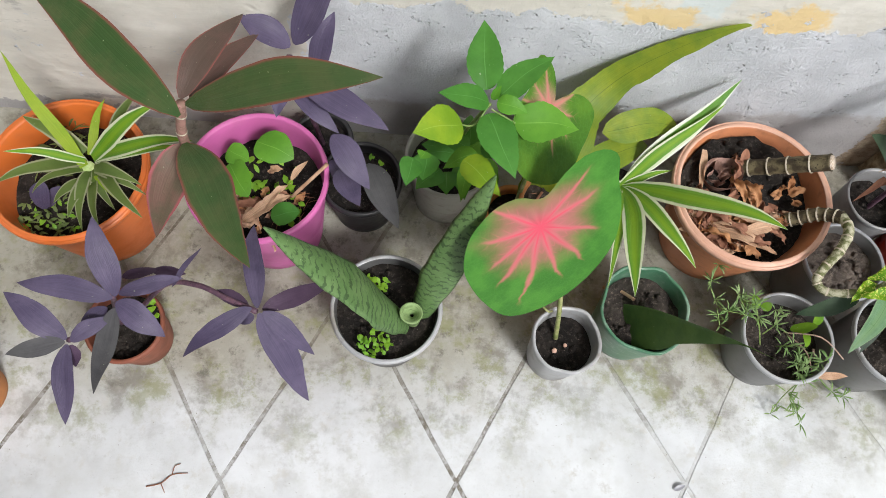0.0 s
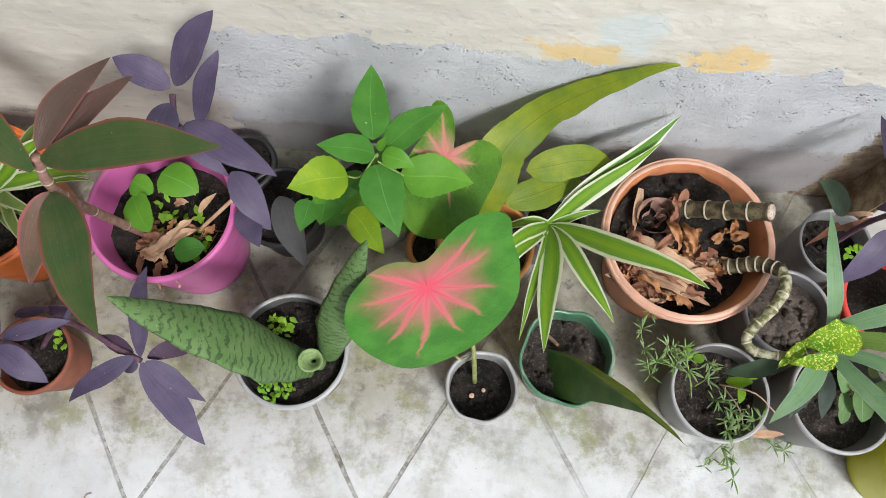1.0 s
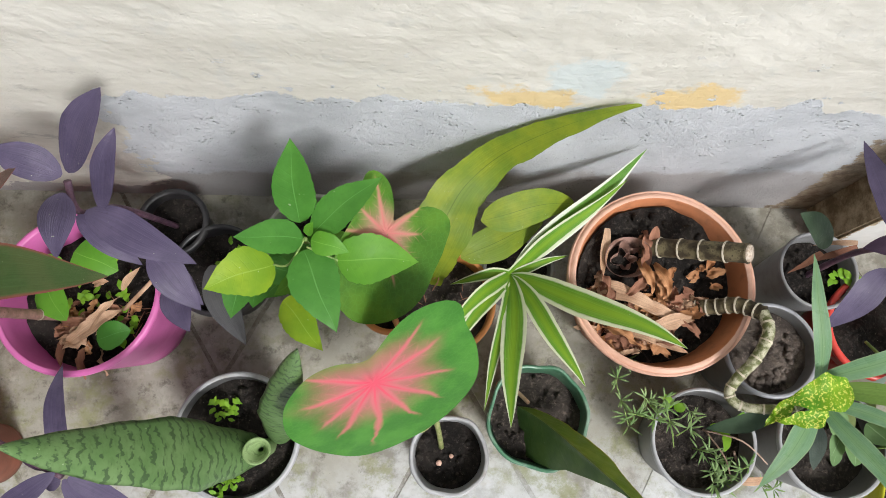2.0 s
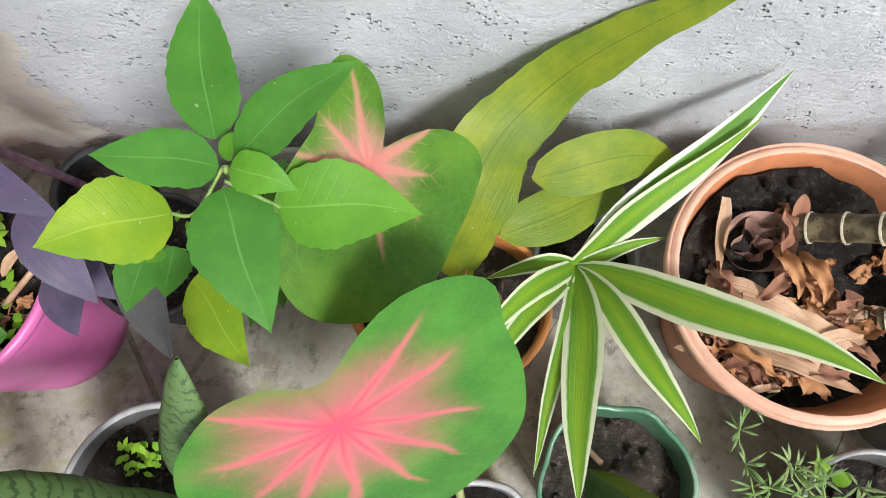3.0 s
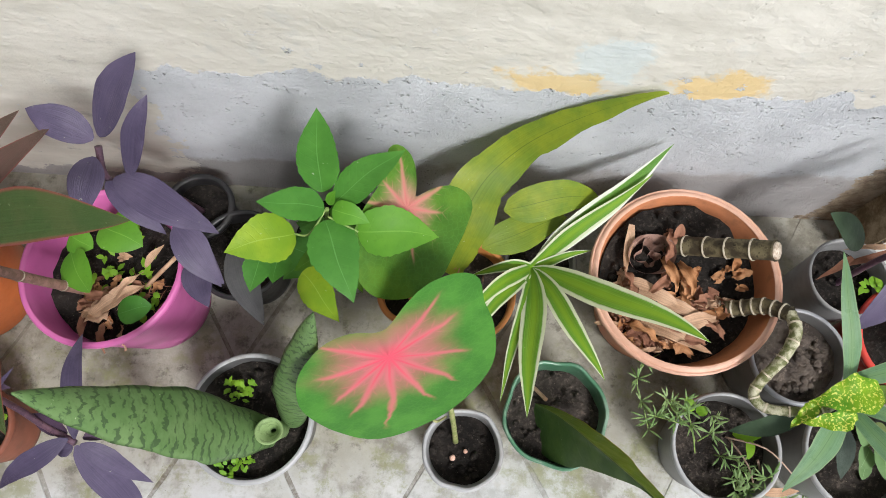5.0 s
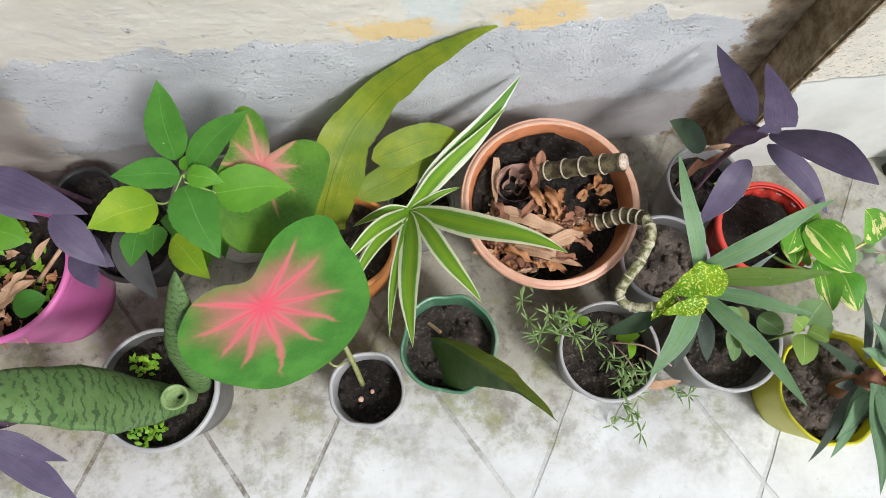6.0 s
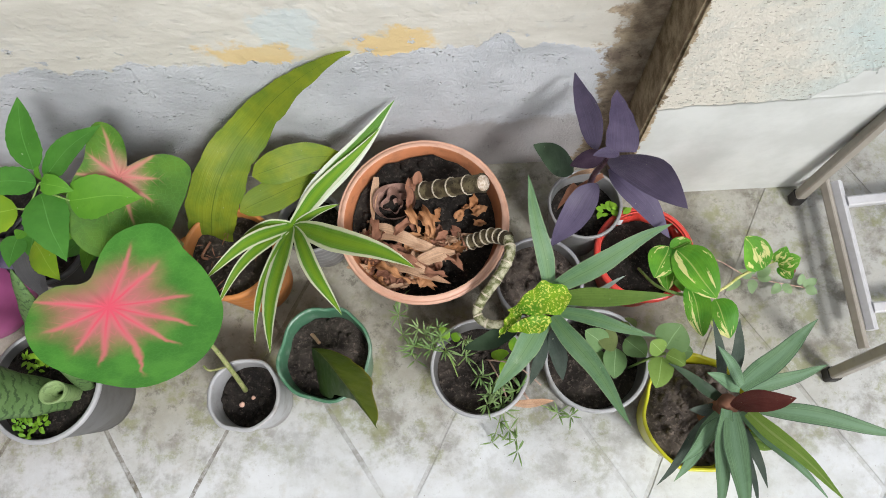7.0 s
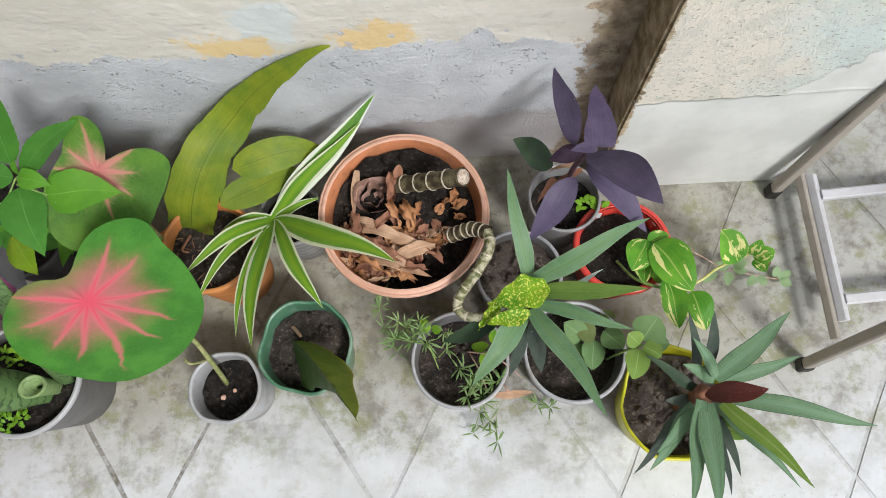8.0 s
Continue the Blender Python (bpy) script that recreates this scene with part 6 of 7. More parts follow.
stem(purple_low, M_PURPLESTEM, [(-0.541, 0.375, 0.100), (-0.458, 0.401, 0.220), (-0.394, 0.390, 0.270), (-0.349, 0.371, 0.280), (-0.303, 0.353, 0.285)], 0.004, 0.004, "shoot", 0)
leaf(purple_low, M_PURPLE, (-0.490, 0.359, 0.300), (-0.503, 0.404, 0.339), (-0.517, 0.449, 0.360), 0.037, "lance")
leaf(purple_low, M_PURPLE, (-0.494, 0.356, 0.300), (-0.556, 0.362, 0.315), (-0.618, 0.367, 0.310), 0.033, "lance")
leaf(purple_low, M_PURPLE, (-0.488, 0.351, 0.300), (-0.456, 0.333, 0.291), (-0.425, 0.314, 0.270), 0.037, "lance")
leaf(purple_low, M_GREYLEAF, (-0.491, 0.346, 0.290), (-0.508, 0.292, 0.263), (-0.526, 0.238, 0.220), 0.033, "lance")
leaf(purple_low, M_PURPLE, (-0.506, 0.347, 0.280), (-0.526, 0.333, 0.274), (-0.546, 0.318, 0.260), 0.026, "lance")
leaf(purple_low, M_PURPLE, (-0.491, 0.365, 0.290), (-0.453, 0.382, 0.289), (-0.415, 0.399, 0.270), 0.026, "lance")
leaf(purple_low, M_PURPLE, (-0.432, 0.388, 0.260), (-0.410, 0.412, 0.285), (-0.388, 0.436, 0.300), 0.009, "lance")
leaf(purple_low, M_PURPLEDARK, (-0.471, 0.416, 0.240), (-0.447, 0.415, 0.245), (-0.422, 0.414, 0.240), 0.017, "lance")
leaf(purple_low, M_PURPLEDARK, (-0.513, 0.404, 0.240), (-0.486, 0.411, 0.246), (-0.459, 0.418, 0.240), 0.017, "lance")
leaf(purple_low, M_PURPLE, (-0.551, 0.301, 0.280), (-0.591, 0.327, 0.303), (-0.632, 0.353, 0.310), 0.035, "lance")
leaf(purple_low, M_GREYLEAF, (-0.552, 0.297, 0.280), (-0.586, 0.285, 0.291), (-0.620, 0.274, 0.290), 0.026, "lance")
leaf(purple_low, M_PURPLE, (-0.549, 0.294, 0.280), (-0.549, 0.244, 0.264), (-0.550, 0.194, 0.230), 0.034, "lance")
leaf(purple_low, M_PURPLE, (-0.545, 0.298, 0.280), (-0.521, 0.317, 0.286), (-0.496, 0.336, 0.280), 0.024, "lance")
leaf(purple_low, M_PURPLEDARK, (-0.542, 0.294, 0.280), (-0.543, 0.282, 0.269), (-0.544, 0.269, 0.250), 0.022, "lance")
leaf(purple_low, M_PURPLE, (-0.302, 0.357, 0.290), (-0.315, 0.421, 0.298), (-0.327, 0.484, 0.275), 0.031, "lance")
leaf(purple_low, M_PURPLE, (-0.310, 0.357, 0.290), (-0.358, 0.325, 0.282), (-0.405, 0.292, 0.245), 0.028, "lance")
leaf(purple_low, M_PURPLE, (-0.299, 0.350, 0.290), (-0.267, 0.301, 0.235), (-0.236, 0.253, 0.160), 0.042, "lance")
leaf(purple_low, M_PURPLE, (-0.294, 0.352, 0.290), (-0.260, 0.332, 0.263), (-0.227, 0.311, 0.220), 0.029, "lance")
leaf(purple_low, M_PURPLEDARK, (-0.297, 0.358, 0.280), (-0.252, 0.386, 0.269), (-0.207, 0.414, 0.240), 0.029, "lance")
leaf(purple_low, M_PURPLE, (-0.307, 0.348, 0.280), (-0.319, 0.344, 0.278), (-0.331, 0.341, 0.270), 0.019, "lance")
leaf(purple_low, M_PURPLEDARK, (-0.317, 0.363, 0.280), (-0.345, 0.373, 0.281), (-0.373, 0.383, 0.270), 0.021, "lance")
weeds(purple_low, (-0.504, 0.390, 0.110), 0.014, 10, M_SMALL, 0.012, 0.009)

edgepot = thing("pot_of_soil", "small orange clay pot of bare soil", "plant pot", (-0.808, 0.255, 0.000), "potted plants along the wall")
pot(edgepot, (-0.808, 0.255, 0.000), 0.062, 0.048, 0.11, M_CLAY, 0.088, lip=0.004, seed=19.0)

needles = thing("potted_moss_rose", "white-rimmed plastic pot with straggling needle-leaved moss rose", "potted plant", (0.529, 0.404, 0.000), "potted plants along the wall")
pot(needles, (0.529, 0.404, 0.000), 0.0745, 0.06, 0.128, M_GREY, 0.092, lip=0.0028, lip_h=0.008, rim_material=M_WHITE, lump=0.006, seed=14.0, soil_material_of=M_BROWNSOIL)
sprig(needles, [(0.494, 0.395, 0.100), (0.479, 0.427, 0.130), (0.449, 0.435, 0.140), (0.418, 0.447, 0.130), (0.405, 0.484, 0.130), (0.412, 0.515, 0.150)], 53, 0.021)
sprig(needles, [(0.479, 0.427, 0.130), (0.454, 0.448, 0.140), (0.438, 0.463, 0.160)], 25, 0.021)
sprig(needles, [(0.491, 0.411, 0.110), (0.475, 0.439, 0.140), (0.468, 0.464, 0.150)], 23, 0.021)
sprig(needles, [(0.495, 0.411, 0.110), (0.510, 0.426, 0.130), (0.506, 0.446, 0.140)], 18, 0.021)
sprig(needles, [(0.417, 0.449, 0.120), (0.428, 0.424, 0.100)], 11, 0.021)
sprig(needles, [(0.557, 0.392, 0.100), (0.547, 0.373, 0.120), (0.537, 0.347, 0.130)], 34, 0.021)
sprig(needles, [(0.565, 0.383, 0.100), (0.559, 0.355, 0.120), (0.563, 0.339, 0.100)], 29, 0.021)
sprig(needles, [(0.559, 0.348, 0.110), (0.568, 0.321, 0.040), (0.582, 0.302, 0.030), (0.585, 0.280, 0.030)], 20, 0.023)
sprig(needles, [(0.563, 0.347, 0.110), (0.555, 0.321, 0.040), (0.545, 0.295, 0.010)], 13, 0.023)
sprig(needles, [(0.582, 0.356, 0.100), (0.640, 0.346, 0.030), (0.673, 0.330, 0.015), (0.684, 0.350, 0.020)], 25, 0.021)
sprig(needles, [(0.572, 0.363, 0.120), (0.590, 0.370, 0.130)], 15, 0.021)
sprig(needles, [(0.521, 0.394, 0.100), (0.534, 0.390, 0.130)], 13, 0.021)
stem(needles, M_PINKSTEM, [(0.579, 0.390, 0.110), (0.606, 0.358, 0.060)], 0.002, 0.002, "dry_stalk", 0)
stem(needles, M_PINKSTEM, [(0.545, 0.418, 0.095), (0.560, 0.382, 0.122), (0.572, 0.345, 0.110)], 0.0014, 0.0010, "dry_stalk", 0)
stem(needles, M_PINKSTEM, [(0.540, 0.420, 0.095), (0.582, 0.406, 0.132), (0.622, 0.374, 0.120)], 0.0014, 0.0010, "dry_stalk", 0)
leaf(needles, M_DRY, (0.577, 0.348, 0.100), (0.610, 0.350, 0.102), (0.644, 0.352, 0.090), 0.014, "lance", fold=0.4)
leaf(needles, M_SMALL, (0.549, 0.424, 0.100), (0.562, 0.423, 0.125), (0.575, 0.422, 0.140), 0.018, "ovate")
leaf(needles, M_SMALL, (0.571, 0.417, 0.110), (0.566, 0.404, 0.118), (0.561, 0.390, 0.120), 0.014, "ovate")
leaf(needles, M_SMALL, (0.480, 0.449, 0.130), (0.476, 0.459, 0.137), (0.472, 0.470, 0.140), 0.018, "ovate")
leaf(needles, M_SMALL, (0.488, 0.449, 0.130), (0.495, 0.452, 0.137), (0.502, 0.455, 0.140), 0.016, "ovate")
leaf(needles, M_SMALL, (0.580, 0.429, 0.120), (0.583, 0.438, 0.133), (0.585, 0.447, 0.140), 0.014, "ovate")

herb = thing("potted_round_herb", "white-rimmed grey plastic pot with a soft round-leaved herb", "potted plant", (0.705, 0.405, 0.000), "potted plants along the wall")
pot(herb, (0.705, 0.405, 0.000), 0.0765, 0.062, 0.15, M_GREY, 0.11, lip=0.0028, lip_h=0.008, rim_material=M_WHITE, seed=15.0, soil_material_of=M_BROWNSOIL)
stem(herb, M_GREENSTEM, [(0.760, 0.396, 0.110), (0.780, 0.402, 0.160), (0.798, 0.405, 0.190)], 0.002, 0.002, "stem", 0)
stem(herb, M_GREENSTEM, [(0.735, 0.420, 0.110), (0.733, 0.427, 0.150)], 0.002, 0.002, "stem", 0)
leaf(herb, M_OREG, (0.796, 0.411, 0.200), (0.807, 0.426, 0.213), (0.818, 0.441, 0.220), 0.050, "ovate")
leaf(herb, M_OREG2, (0.791, 0.404, 0.200), (0.782, 0.412, 0.210), (0.773, 0.419, 0.215), 0.028, "ovate")
leaf(herb, M_OREG2, (0.790, 0.398, 0.200), (0.782, 0.376, 0.209), (0.773, 0.354, 0.210), 0.035, "ovate")
leaf(herb, M_OREG2, (0.797, 0.402, 0.200), (0.808, 0.393, 0.207), (0.818, 0.384, 0.210), 0.032, "ovate")
leaf(herb, M_OREG, (0.803, 0.405, 0.200), (0.819, 0.405, 0.203), (0.835, 0.404, 0.200), 0.029, "ovate")
leaf(herb, M_OREG, (0.735, 0.422, 0.150), (0.731, 0.399, 0.159), (0.726, 0.375, 0.160), 0.037, "ovate")
leaf(herb, M_OREGDULL, (0.740, 0.431, 0.150), (0.723, 0.433, 0.158), (0.707, 0.435, 0.160), 0.034, "ovate")
leaf(herb, M_OREG, (0.749, 0.433, 0.160), (0.762, 0.419, 0.168), (0.775, 0.404, 0.170), 0.035, "ovate")
leaf(herb, M_OREG, (0.720, 0.423, 0.150), (0.705, 0.435, 0.163), (0.689, 0.447, 0.170), 0.036, "ovate")
leaf(herb, M_OREG, (0.721, 0.416, 0.140), (0.711, 0.402, 0.148), (0.700, 0.388, 0.150), 0.031, "ovate")
leaf(herb, M_OREG, (0.720, 0.400, 0.130), (0.716, 0.386, 0.132), (0.712, 0.373, 0.130), 0.021, "ovate")
leaf(herb, M_OREGDULL, (0.765, 0.447, 0.150), (0.758, 0.456, 0.152), (0.750, 0.465, 0.150), 0.026, "ovate")

rhoeo = thing("potted_rosette_plant", "yellow-green plastic pot with a stiff grey-green rosette plant", "potted plant", (0.853, 0.321, 0.000), "potted plants along the wall")
pot(rhoeo, (0.853, 0.321, 0.000), 0.083, 0.066, 0.14, M_YELLOW, 0.112, lip=0.002, lip_h=0.006, wave=0.016, lump=0.014, seed=16.0, clods=60, tilt=(0.10, 0.05), soil_material_of=M_DRYSOIL)
stem(rhoeo, M_DRYDARK, [(0.865, 0.316, 0.095), (0.870, 0.328, 0.210)], 0.012, 0.014, "crown", 4)
leaf(rhoeo, M_RHOEO, (0.885, 0.349, 0.220), (0.928, 0.387, 0.266), (0.970, 0.425, 0.300), 0.033, "strap")
leaf(rhoeo, M_DRACSHADE, (0.892, 0.355, 0.210), (0.922, 0.383, 0.234), (0.952, 0.410, 0.250), 0.017, "strap")
leaf(rhoeo, M_RHOEO, (0.900, 0.345, 0.210), (0.951, 0.359, 0.229), (1.002, 0.373, 0.240), 0.024, "strap")
leaf(rhoeo, M_RHOEORED, (0.862, 0.325, 0.240), (0.887, 0.324, 0.294), (0.913, 0.324, 0.327), 0.031, "lance")
leaf(rhoeo, M_RHOEO, (0.905, 0.320, 0.230), (0.990, 0.297, 0.256), (1.076, 0.274, 0.260), 0.028, "strap")
leaf(rhoeo, M_RHOEOGREEN, (0.888, 0.315, 0.230), (0.929, 0.258, 0.262), (0.970, 0.201, 0.280), 0.026, "strap")
leaf(rhoeo, M_RHOEO, (0.884, 0.316, 0.210), (0.932, 0.256, 0.223), (0.980, 0.197, 0.220), 0.016, "strap")
leaf(rhoeo, M_RHOEO, (0.869, 0.316, 0.220), (0.860, 0.245, 0.247), (0.850, 0.174, 0.260), 0.035, "strap")
leaf(rhoeo, M_RHOEO, (0.863, 0.320, 0.220), (0.843, 0.250, 0.237), (0.823, 0.180, 0.240), 0.026, "strap")
leaf(rhoeo, M_DRACSHADE, (0.893, 0.294, 0.190), (0.901, 0.255, 0.199), (0.909, 0.215, 0.200), 0.018, "strap")
leaf(rhoeo, M_DRACSHADE, (0.887, 0.290, 0.190), (0.892, 0.240, 0.195), (0.896, 0.190, 0.190), 0.014, "strap")
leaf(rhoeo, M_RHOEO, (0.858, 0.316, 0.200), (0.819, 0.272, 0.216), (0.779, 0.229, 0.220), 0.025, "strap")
leaf(rhoeo, M_DRACSHADE, (0.857, 0.319, 0.190), (0.810, 0.272, 0.197), (0.763, 0.224, 0.190), 0.019, "strap")
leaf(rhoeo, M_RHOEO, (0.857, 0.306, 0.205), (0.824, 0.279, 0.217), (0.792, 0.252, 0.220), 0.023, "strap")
leaf(rhoeo, M_DRACSHADE, (0.868, 0.356, 0.210), (0.857, 0.397, 0.243), (0.846, 0.438, 0.270), 0.017, "strap")
leaf(rhoeo, M_DRACSHADE, (0.883, 0.363, 0.210), (0.882, 0.400, 0.243), (0.882, 0.437, 0.270), 0.020, "strap")
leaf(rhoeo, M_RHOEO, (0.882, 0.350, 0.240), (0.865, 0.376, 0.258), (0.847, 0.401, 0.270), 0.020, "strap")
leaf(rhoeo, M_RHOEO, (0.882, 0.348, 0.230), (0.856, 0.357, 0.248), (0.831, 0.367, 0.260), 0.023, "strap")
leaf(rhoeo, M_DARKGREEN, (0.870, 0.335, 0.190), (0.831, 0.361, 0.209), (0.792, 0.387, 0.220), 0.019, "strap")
leaf(rhoeo, M_DRACSHADE, (0.863, 0.323, 0.180), (0.840, 0.323, 0.192), (0.818, 0.323, 0.200), 0.021, "strap")
leaf(rhoeo, M_RHOEOGREEN, (0.895, 0.286, 0.190), (0.914, 0.277, 0.192), (0.933, 0.267, 0.190), 0.029, "lance")

greypot = thing("pot_of_dry_soil", "cloudy grey plastic pot of dry pale soil", "plant pot", (0.629, 0.535, 0.000), "potted plants along the wall")
pot(greypot, (0.629, 0.535, 0.000), 0.067, 0.055, 0.15, M_GREY, 0.125, lip=0.003, lip_h=0.008, rim_material=M_RIMGREY, lump=0.009, seed=17.0, clods=40, soil_material_of=M_DRYSOIL)

pothos = thing("potted_pothos", "red slotted plastic pot with a trailing yellow-marbled pothos vine", "potted plant", (0.800, 0.572, 0), "potted plants along the wall")
slotted_pot(pothos, (0.800, 0.572, 0), 0.073, 0.058, 0.135, 0.105)
stem(pothos, M_GREENSTEM, [(0.794, 0.555, 0.110), (0.810, 0.519, 0.140), (0.840, 0.501, 0.150), (0.876, 0.500, 0.130)], 0.0025, 0.0025, "vine", 0)
stem(pothos, M_YELLOWSTEM, [(0.852, 0.531, 0.120), (0.890, 0.504, 0.130), (0.930, 0.519, 0.100), (0.962, 0.539, 0.090), (0.992, 0.551, 0.100), (1.016, 0.559, 0.100)], 0.0024, 0.0024, "vine", 0)
stem(pothos, M_PINKSTEM, [(0.904, 0.577, 0.100), (0.949, 0.571, 0.060), (0.995, 0.555, 0.030), (1.045, 0.543, 0.020), (1.103, 0.531, 0.015)], 0.0012, 0.0012, "trailing_stalk", 0)
leaf(pothos, M_POTHOS, (0.827, 0.569, 0.180), (0.812, 0.543, 0.191), (0.796, 0.518, 0.190), 0.048, "ovate")
leaf(pothos, M_POTHOS, (0.835, 0.560, 0.190), (0.857, 0.520, 0.202), (0.880, 0.480, 0.200), 0.060, "ovate", fold=0.40)
leaf(pothos, M_POTHOS, (0.829, 0.556, 0.165), (0.823, 0.534, 0.168), (0.822, 0.505, 0.160), 0.040, "ovate", fold=0.35, n=(-0.5, 0, 1))
leaf(pothos, M_POTHOS, (0.829, 0.563, 0.180), (0.844, 0.568, 0.188), (0.859, 0.573, 0.190), 0.029, "ovate")
leaf(pothos, M_POTHOS, (0.856, 0.512, 0.160), (0.862, 0.472, 0.161), (0.868, 0.433, 0.150), 0.040, "ovate", fold=0.45)
leaf(pothos, M_POTHOS, (0.895, 0.490, 0.150), (0.903, 0.460, 0.150), (0.912, 0.430, 0.140), 0.046, "ovate", fold=0.35)
leaf(pothos, M_COLEUS2, (0.852, 0.523, 0.150), (0.843, 0.522, 0.151), (0.834, 0.520, 0.150), 0.035, "ovate")
leaf(pothos, M_POTHOS, (0.992, 0.544, 0.110), (0.974, 0.566, 0.134), (0.956, 0.588, 0.150), 0.052, "ovate")
leaf(pothos, M_POTHOS, (1.013, 0.555, 0.110), (1.017, 0.563, 0.127), (1.021, 0.572, 0.140), 0.025, "ovate")
leaf(pothos, M_POTHOS, (1.017, 0.549, 0.110), (1.031, 0.552, 0.122), (1.045, 0.555, 0.130), 0.031, "ovate")
leaf(pothos, M_POTHOS, (1.019, 0.547, 0.110), (1.024, 0.535, 0.117), (1.029, 0.523, 0.120), 0.027, "ovate")
leaf(pothos, M_SOFTGREEN, (1.004, 0.552, 0.030), (0.992, 0.557, 0.034), (0.980, 0.562, 0.035), 0.016, "ovate")
leaf(pothos, M_SOFTGREEN, (1.010, 0.557, 0.030), (1.002, 0.566, 0.037), (0.994, 0.575, 0.040), 0.016, "ovate")
leaf(pothos, M_SOFTGREEN, (1.014, 0.555, 0.030), (1.025, 0.559, 0.037), (1.035, 0.563, 0.040), 0.019, "ovate")
leaf(pothos, M_SOFTGREEN, (1.014, 0.552, 0.030), (1.025, 0.549, 0.031), (1.037, 0.546, 0.030), 0.017, "ovate")
leaf(pothos, M_SOFTGREEN, (1.005, 0.547, 0.030), (1.004, 0.536, 0.026), (1.004, 0.524, 0.020), 0.018, "ovate")
leaf(pothos, M_SOFTGREEN, (0.984, 0.548, 0.030), (0.973, 0.540, 0.027), (0.961, 0.531, 0.020), 0.014, "ovate")
leaf(pothos, M_SOFTGREEN, (1.054, 0.539, 0.020), (1.046, 0.531, 0.021), (1.037, 0.523, 0.020), 0.016, "ovate")
leaf(pothos, M_SOFTGREEN, (1.059, 0.539, 0.020), (1.065, 0.530, 0.021), (1.071, 0.522, 0.020), 0.016, "ovate")
leaf(pothos, M_SOFTGREEN, (1.092, 0.534, 0.020), (1.105, 0.539, 0.022), (1.118, 0.545, 0.020), 0.016, "ovate")
leaf(pothos, M_SOFTGREEN, (1.096, 0.530, 0.020), (1.105, 0.525, 0.021), (1.114, 0.520, 0.020), 0.016, "ovate")
leaf(pothos, M_SOFTGREEN, (1.087, 0.536, 0.020), (1.089, 0.545, 0.026), (1.091, 0.553, 0.030), 0.014, "ovate")

purple_wall = thing("potted_purple_heart_by_pillar", "dusty clear plastic cup with a purple-heart plant by the pillar", "potted plant", (0.712, 0.656, 0.000), "potted plants along the wall")
pot(purple_wall, (0.712, 0.656, 0.000), 0.058, 0.046, 0.15, M_CLEAR, 0.115, lip=0.002, lip_h=0.006, seed=18.0)
stem(purple_wall, M_PURPLESTEM, [(0.712, 0.656, 0.110), (0.708, 0.659, 0.250), (0.710, 0.641, 0.360)], 0.0045, 0.004, "stem", 4)
leaf(purple_wall, M_PURPLE, (0.697, 0.654, 0.360), (0.689, 0.712, 0.356), (0.682, 0.785, 0.339), 0.034, "lance", n=(0, -1, 0.5))
leaf(purple_wall, M_PURPLE, (0.726, 0.644, 0.370), (0.730, 0.693, 0.371), (0.733, 0.742, 0.360), 0.042, "belt", n=(0,-1,0.5))
leaf(purple_wall, M_PURPLE, (0.711, 0.637, 0.370), (0.741, 0.584, 0.430), (0.771, 0.530, 0.460), 0.055, "lance")
leaf(purple_wall, M_PURPLE, (0.710, 0.626, 0.360), (0.748, 0.581, 0.355), (0.785, 0.536, 0.330), 0.039, "lance")
leaf(purple_wall, M_PURPLE, (0.698, 0.618, 0.330), (0.667, 0.583, 0.314), (0.635, 0.548, 0.276), 0.042, "lance")
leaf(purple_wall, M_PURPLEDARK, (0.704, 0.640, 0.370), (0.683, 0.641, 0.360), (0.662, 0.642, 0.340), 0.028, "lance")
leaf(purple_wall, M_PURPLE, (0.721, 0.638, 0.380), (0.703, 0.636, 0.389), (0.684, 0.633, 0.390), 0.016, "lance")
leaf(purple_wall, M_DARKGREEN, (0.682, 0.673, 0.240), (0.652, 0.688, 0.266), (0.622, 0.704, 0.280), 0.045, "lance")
leaf(purple_wall, M_DRYDARK, (0.731, 0.675, 0.220), (0.702, 0.667, 0.203), (0.673, 0.659, 0.160), 0.012, "strap")
leaf(purple_wall, M_DRY, (0.720, 0.676, 0.240), (0.699, 0.678, 0.229), (0.679, 0.681, 0.200), 0.009, "strap")
leaf(purple_wall, M_DRYDARK, (0.691, 0.671, 0.200), (0.679, 0.661, 0.177), (0.668, 0.652, 0.140), 0.013, "strap")
bm = bmesh.new()
box(bm, 0.757, 0.771, 0.6260, 0.6272, 0.124, 0.146, 0.0004)
part("paper_tag", bm, M_TAG, purple_wall, "white paper tag", smooth=False)
weeds(purple_wall, (0.756, 0.643, 0.125), 0.02, 16, M_SMALL, 0.016, 0.010)

chair_frame((1.115, 0.698, 0.000), (1.153, 0.741, 0.620), (1.115, 0.382, 0.000), (1.112, 0.427, 0.620), (1.146, 0.720, 0.055), (1.153, 0.418, 0.055))

dead_leaf((0.368, 0.160, 0.002), 0.4, 0.022, 0.009, M_RIMGREY, "small bluish-grey dead leaf on the paving")
twig = thing("dry_twig", "thin forked brown dry twig on the paving", "twig", (-0.470, 0.130, 0.000))
stem(twig, M_DRYDARK, [(-0.505, 0.122, 0.001), (-0.482, 0.128, 0.002), (-0.466, 0.142, 0.002), (-0.442, 0.146, 0.001)], 0.0012, 0.0007, "twig_stem")
stem(twig, M_DRYDARK, [(-0.482, 0.128, 0.002), (-0.474, 0.114, 0.001)], 0.0009, 0.0006, "twig_branch")
stem(twig, M_DRYDARK, [(-0.466, 0.142, 0.002), (-0.464, 0.155, 0.003), (-0.455, 0.160, 0.001)], 0.0008, 0.0005, "twig_branch")
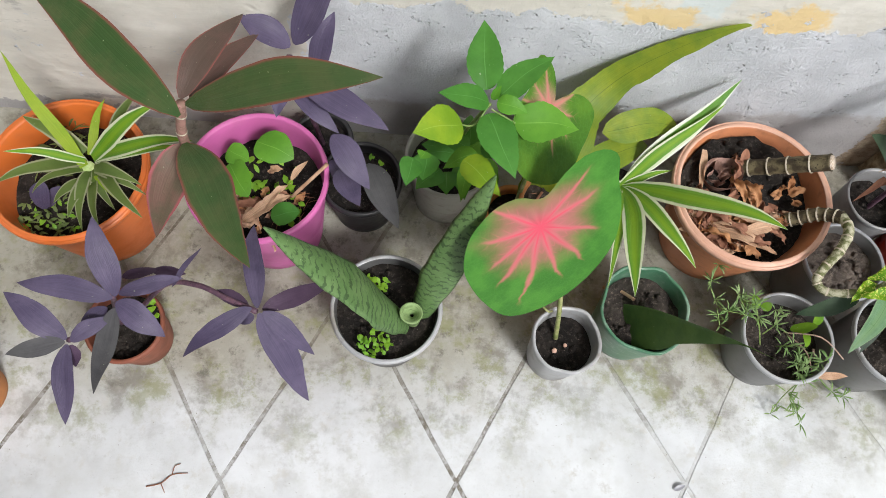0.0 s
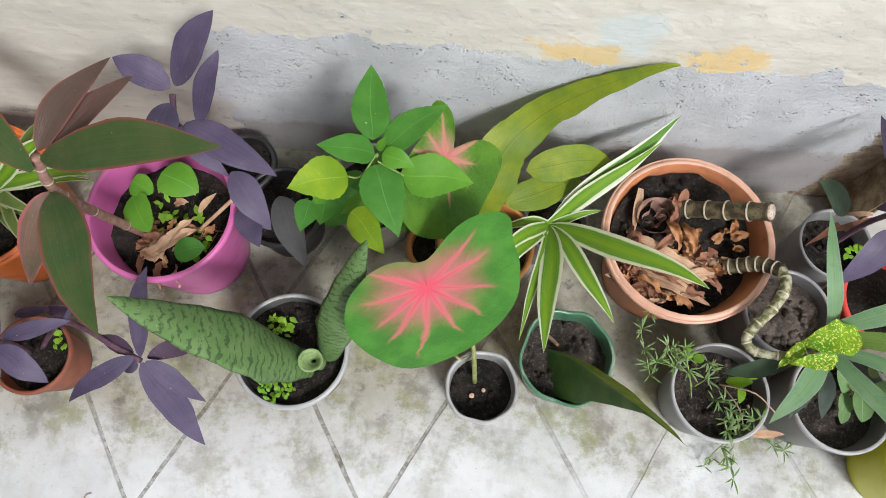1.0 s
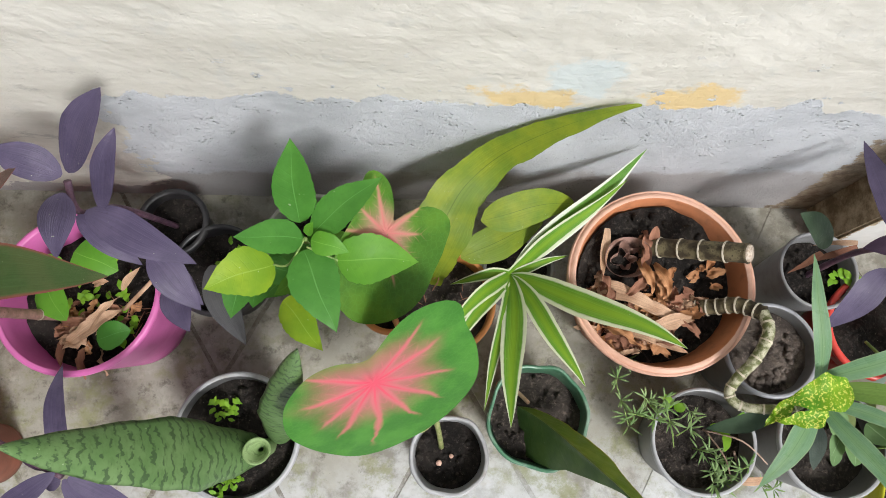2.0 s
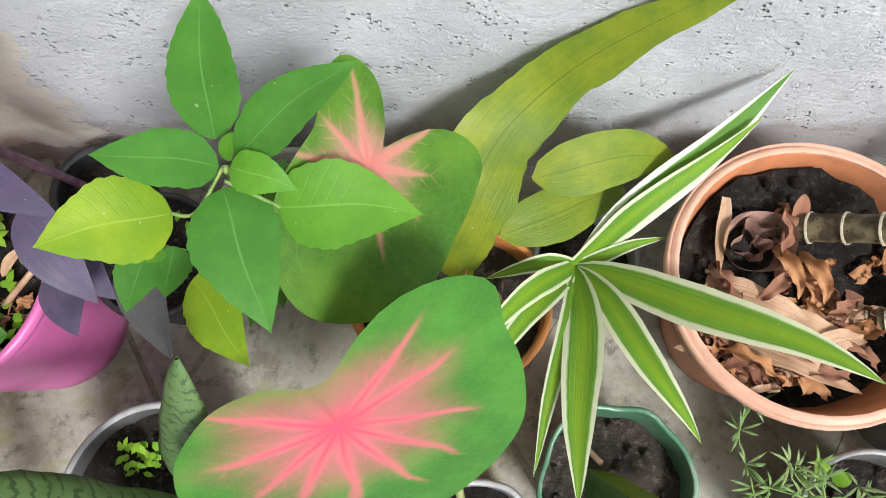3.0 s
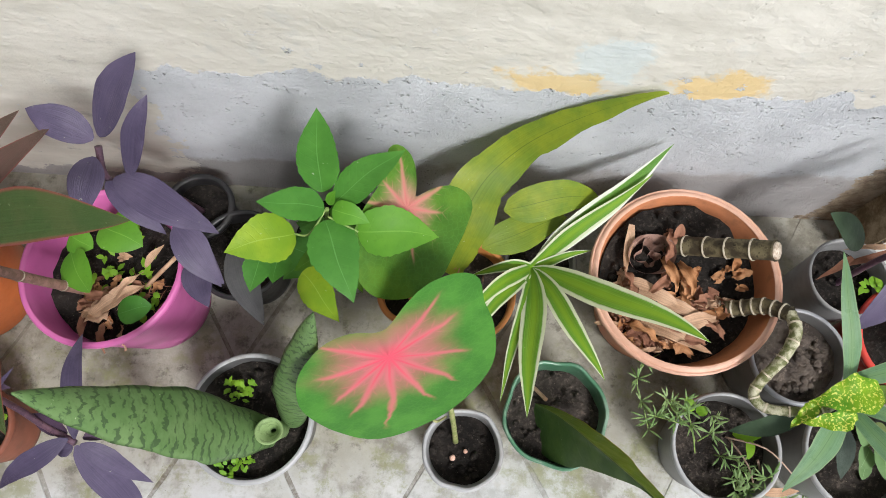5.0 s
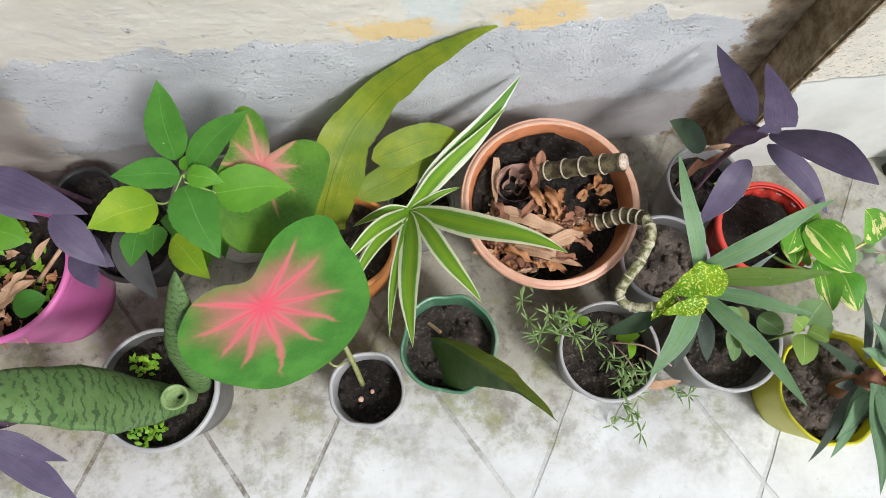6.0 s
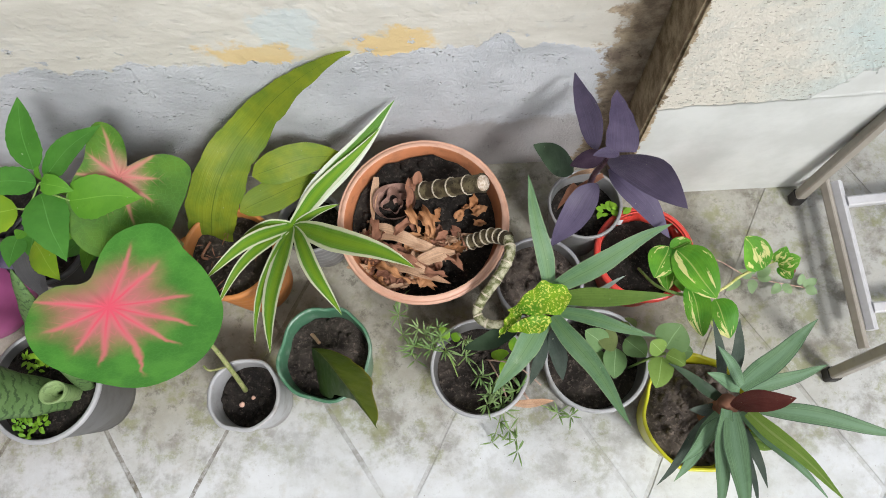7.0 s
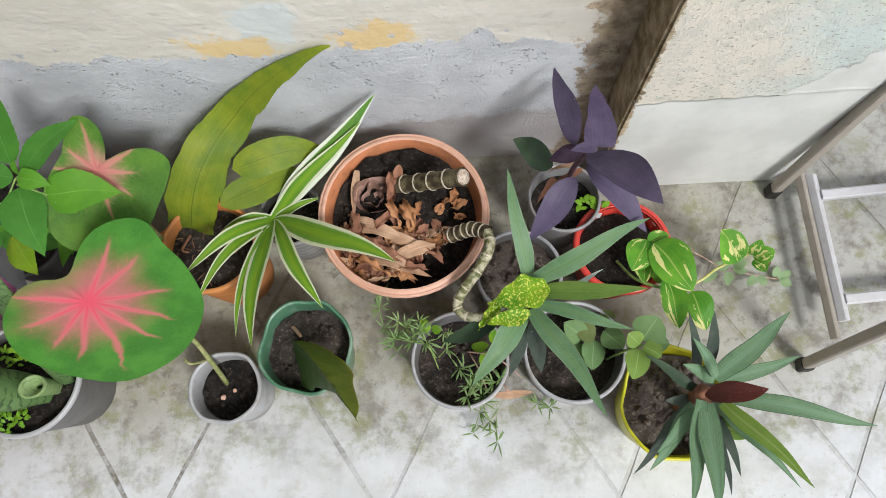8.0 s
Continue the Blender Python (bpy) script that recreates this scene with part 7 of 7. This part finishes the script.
dead_leaf((1.085, 0.559, 0.002), 0.9, 0.014, 0.004, M_DRYDARK, "tiny brown scrap on the paving")


# ---- paving stones ----
# rhombic slabs with a 60 degree point, laid in diagonal rows
STEP, RISE, GAP = 0.390, 0.338, 0.0030
TURN_F = radians(2.3)


def slab_mesh(seed):
    """One slab with chipped, slightly crooked edges."""
    rng = random.Random(seed)
    k = 1 - GAP / 0.16
    corner = [Vector((0, RISE * k, 0)), Vector((-STEP / 2 * k, 0, 0)), Vector((0, -RISE * k, 0)), Vector((STEP / 2 * k, 0, 0))]
    ring = []
    for a, b in zip(corner, corner[1:] + corner[:1]):
        out = Vector(((b - a).y, -(b - a).x, 0)).normalized()
        for i in range(10):
            ring.append(a.lerp(b, i / 10) + out * (rng.uniform(-0.0014, 0.0007) if i else 0.0))
    bm = bmesh.new()
    low = [bm.verts.new(q + Vector((0, 0, -0.03))) for q in ring]
    mid = [bm.verts.new(q + Vector((0, 0, -0.0016))) for q in ring]
    top = [bm.verts.new(Vector((q.x * 0.997, q.y * 0.997, 0.0))) for q in ring]
    for a, b in ((low, mid), (mid, top)):
        for i in range(len(ring)):
            j = (i + 1) % len(ring)
            bm.faces.new((a[i], a[j], b[j], b[i]))
    bm.faces.new(top)
    bmesh.ops.recalc_face_normals(bm, faces=bm.faces)
    me = bpy.data.meshes.new("paving_slab")
    bm.to_mesh(me)
    bm.free()
    me.materials.append(M_TILE)
    return me


slabs = [slab_mesh(k) for k in range(7)]
turn = Matrix.Rotation(TURN_F, 4, "Z")
far = bmesh.new()
for j in range(-16, 17):
    for i in range(-15, 18):
        q = turn @ Vector(((i + 0.5 * (j % 2)) * STEP, j * RISE, 0)) + Vector((-0.013, 0.153 + RISE, 0))
        me = slabs[(i * 3 + j * 5) % 7]
        place = Matrix.Translation(q + Vector((0, 0, 0.0006 * noise.noise(q * 9)))) @ turn
        if -1.5 < q.x < 2.2 and -1.0 < q.y < 1.6:
            slab = new("paving_slab", me)
            slab.matrix_basis = place
            slab.parent = FLOOR
        else:
            count = len(far.verts)
            far.from_mesh(me)
            far.verts.ensure_lookup_table()
            for v in far.verts[count:]:
                v.co = place @ v.co
me = bpy.data.meshes.new("paving_slabs")
far.to_mesh(me)
far.free()
me.materials.append(M_TILE)
rest = tagged(new("paving_slabs", me), "", kind="stuff")
rest.parent = FLOOR
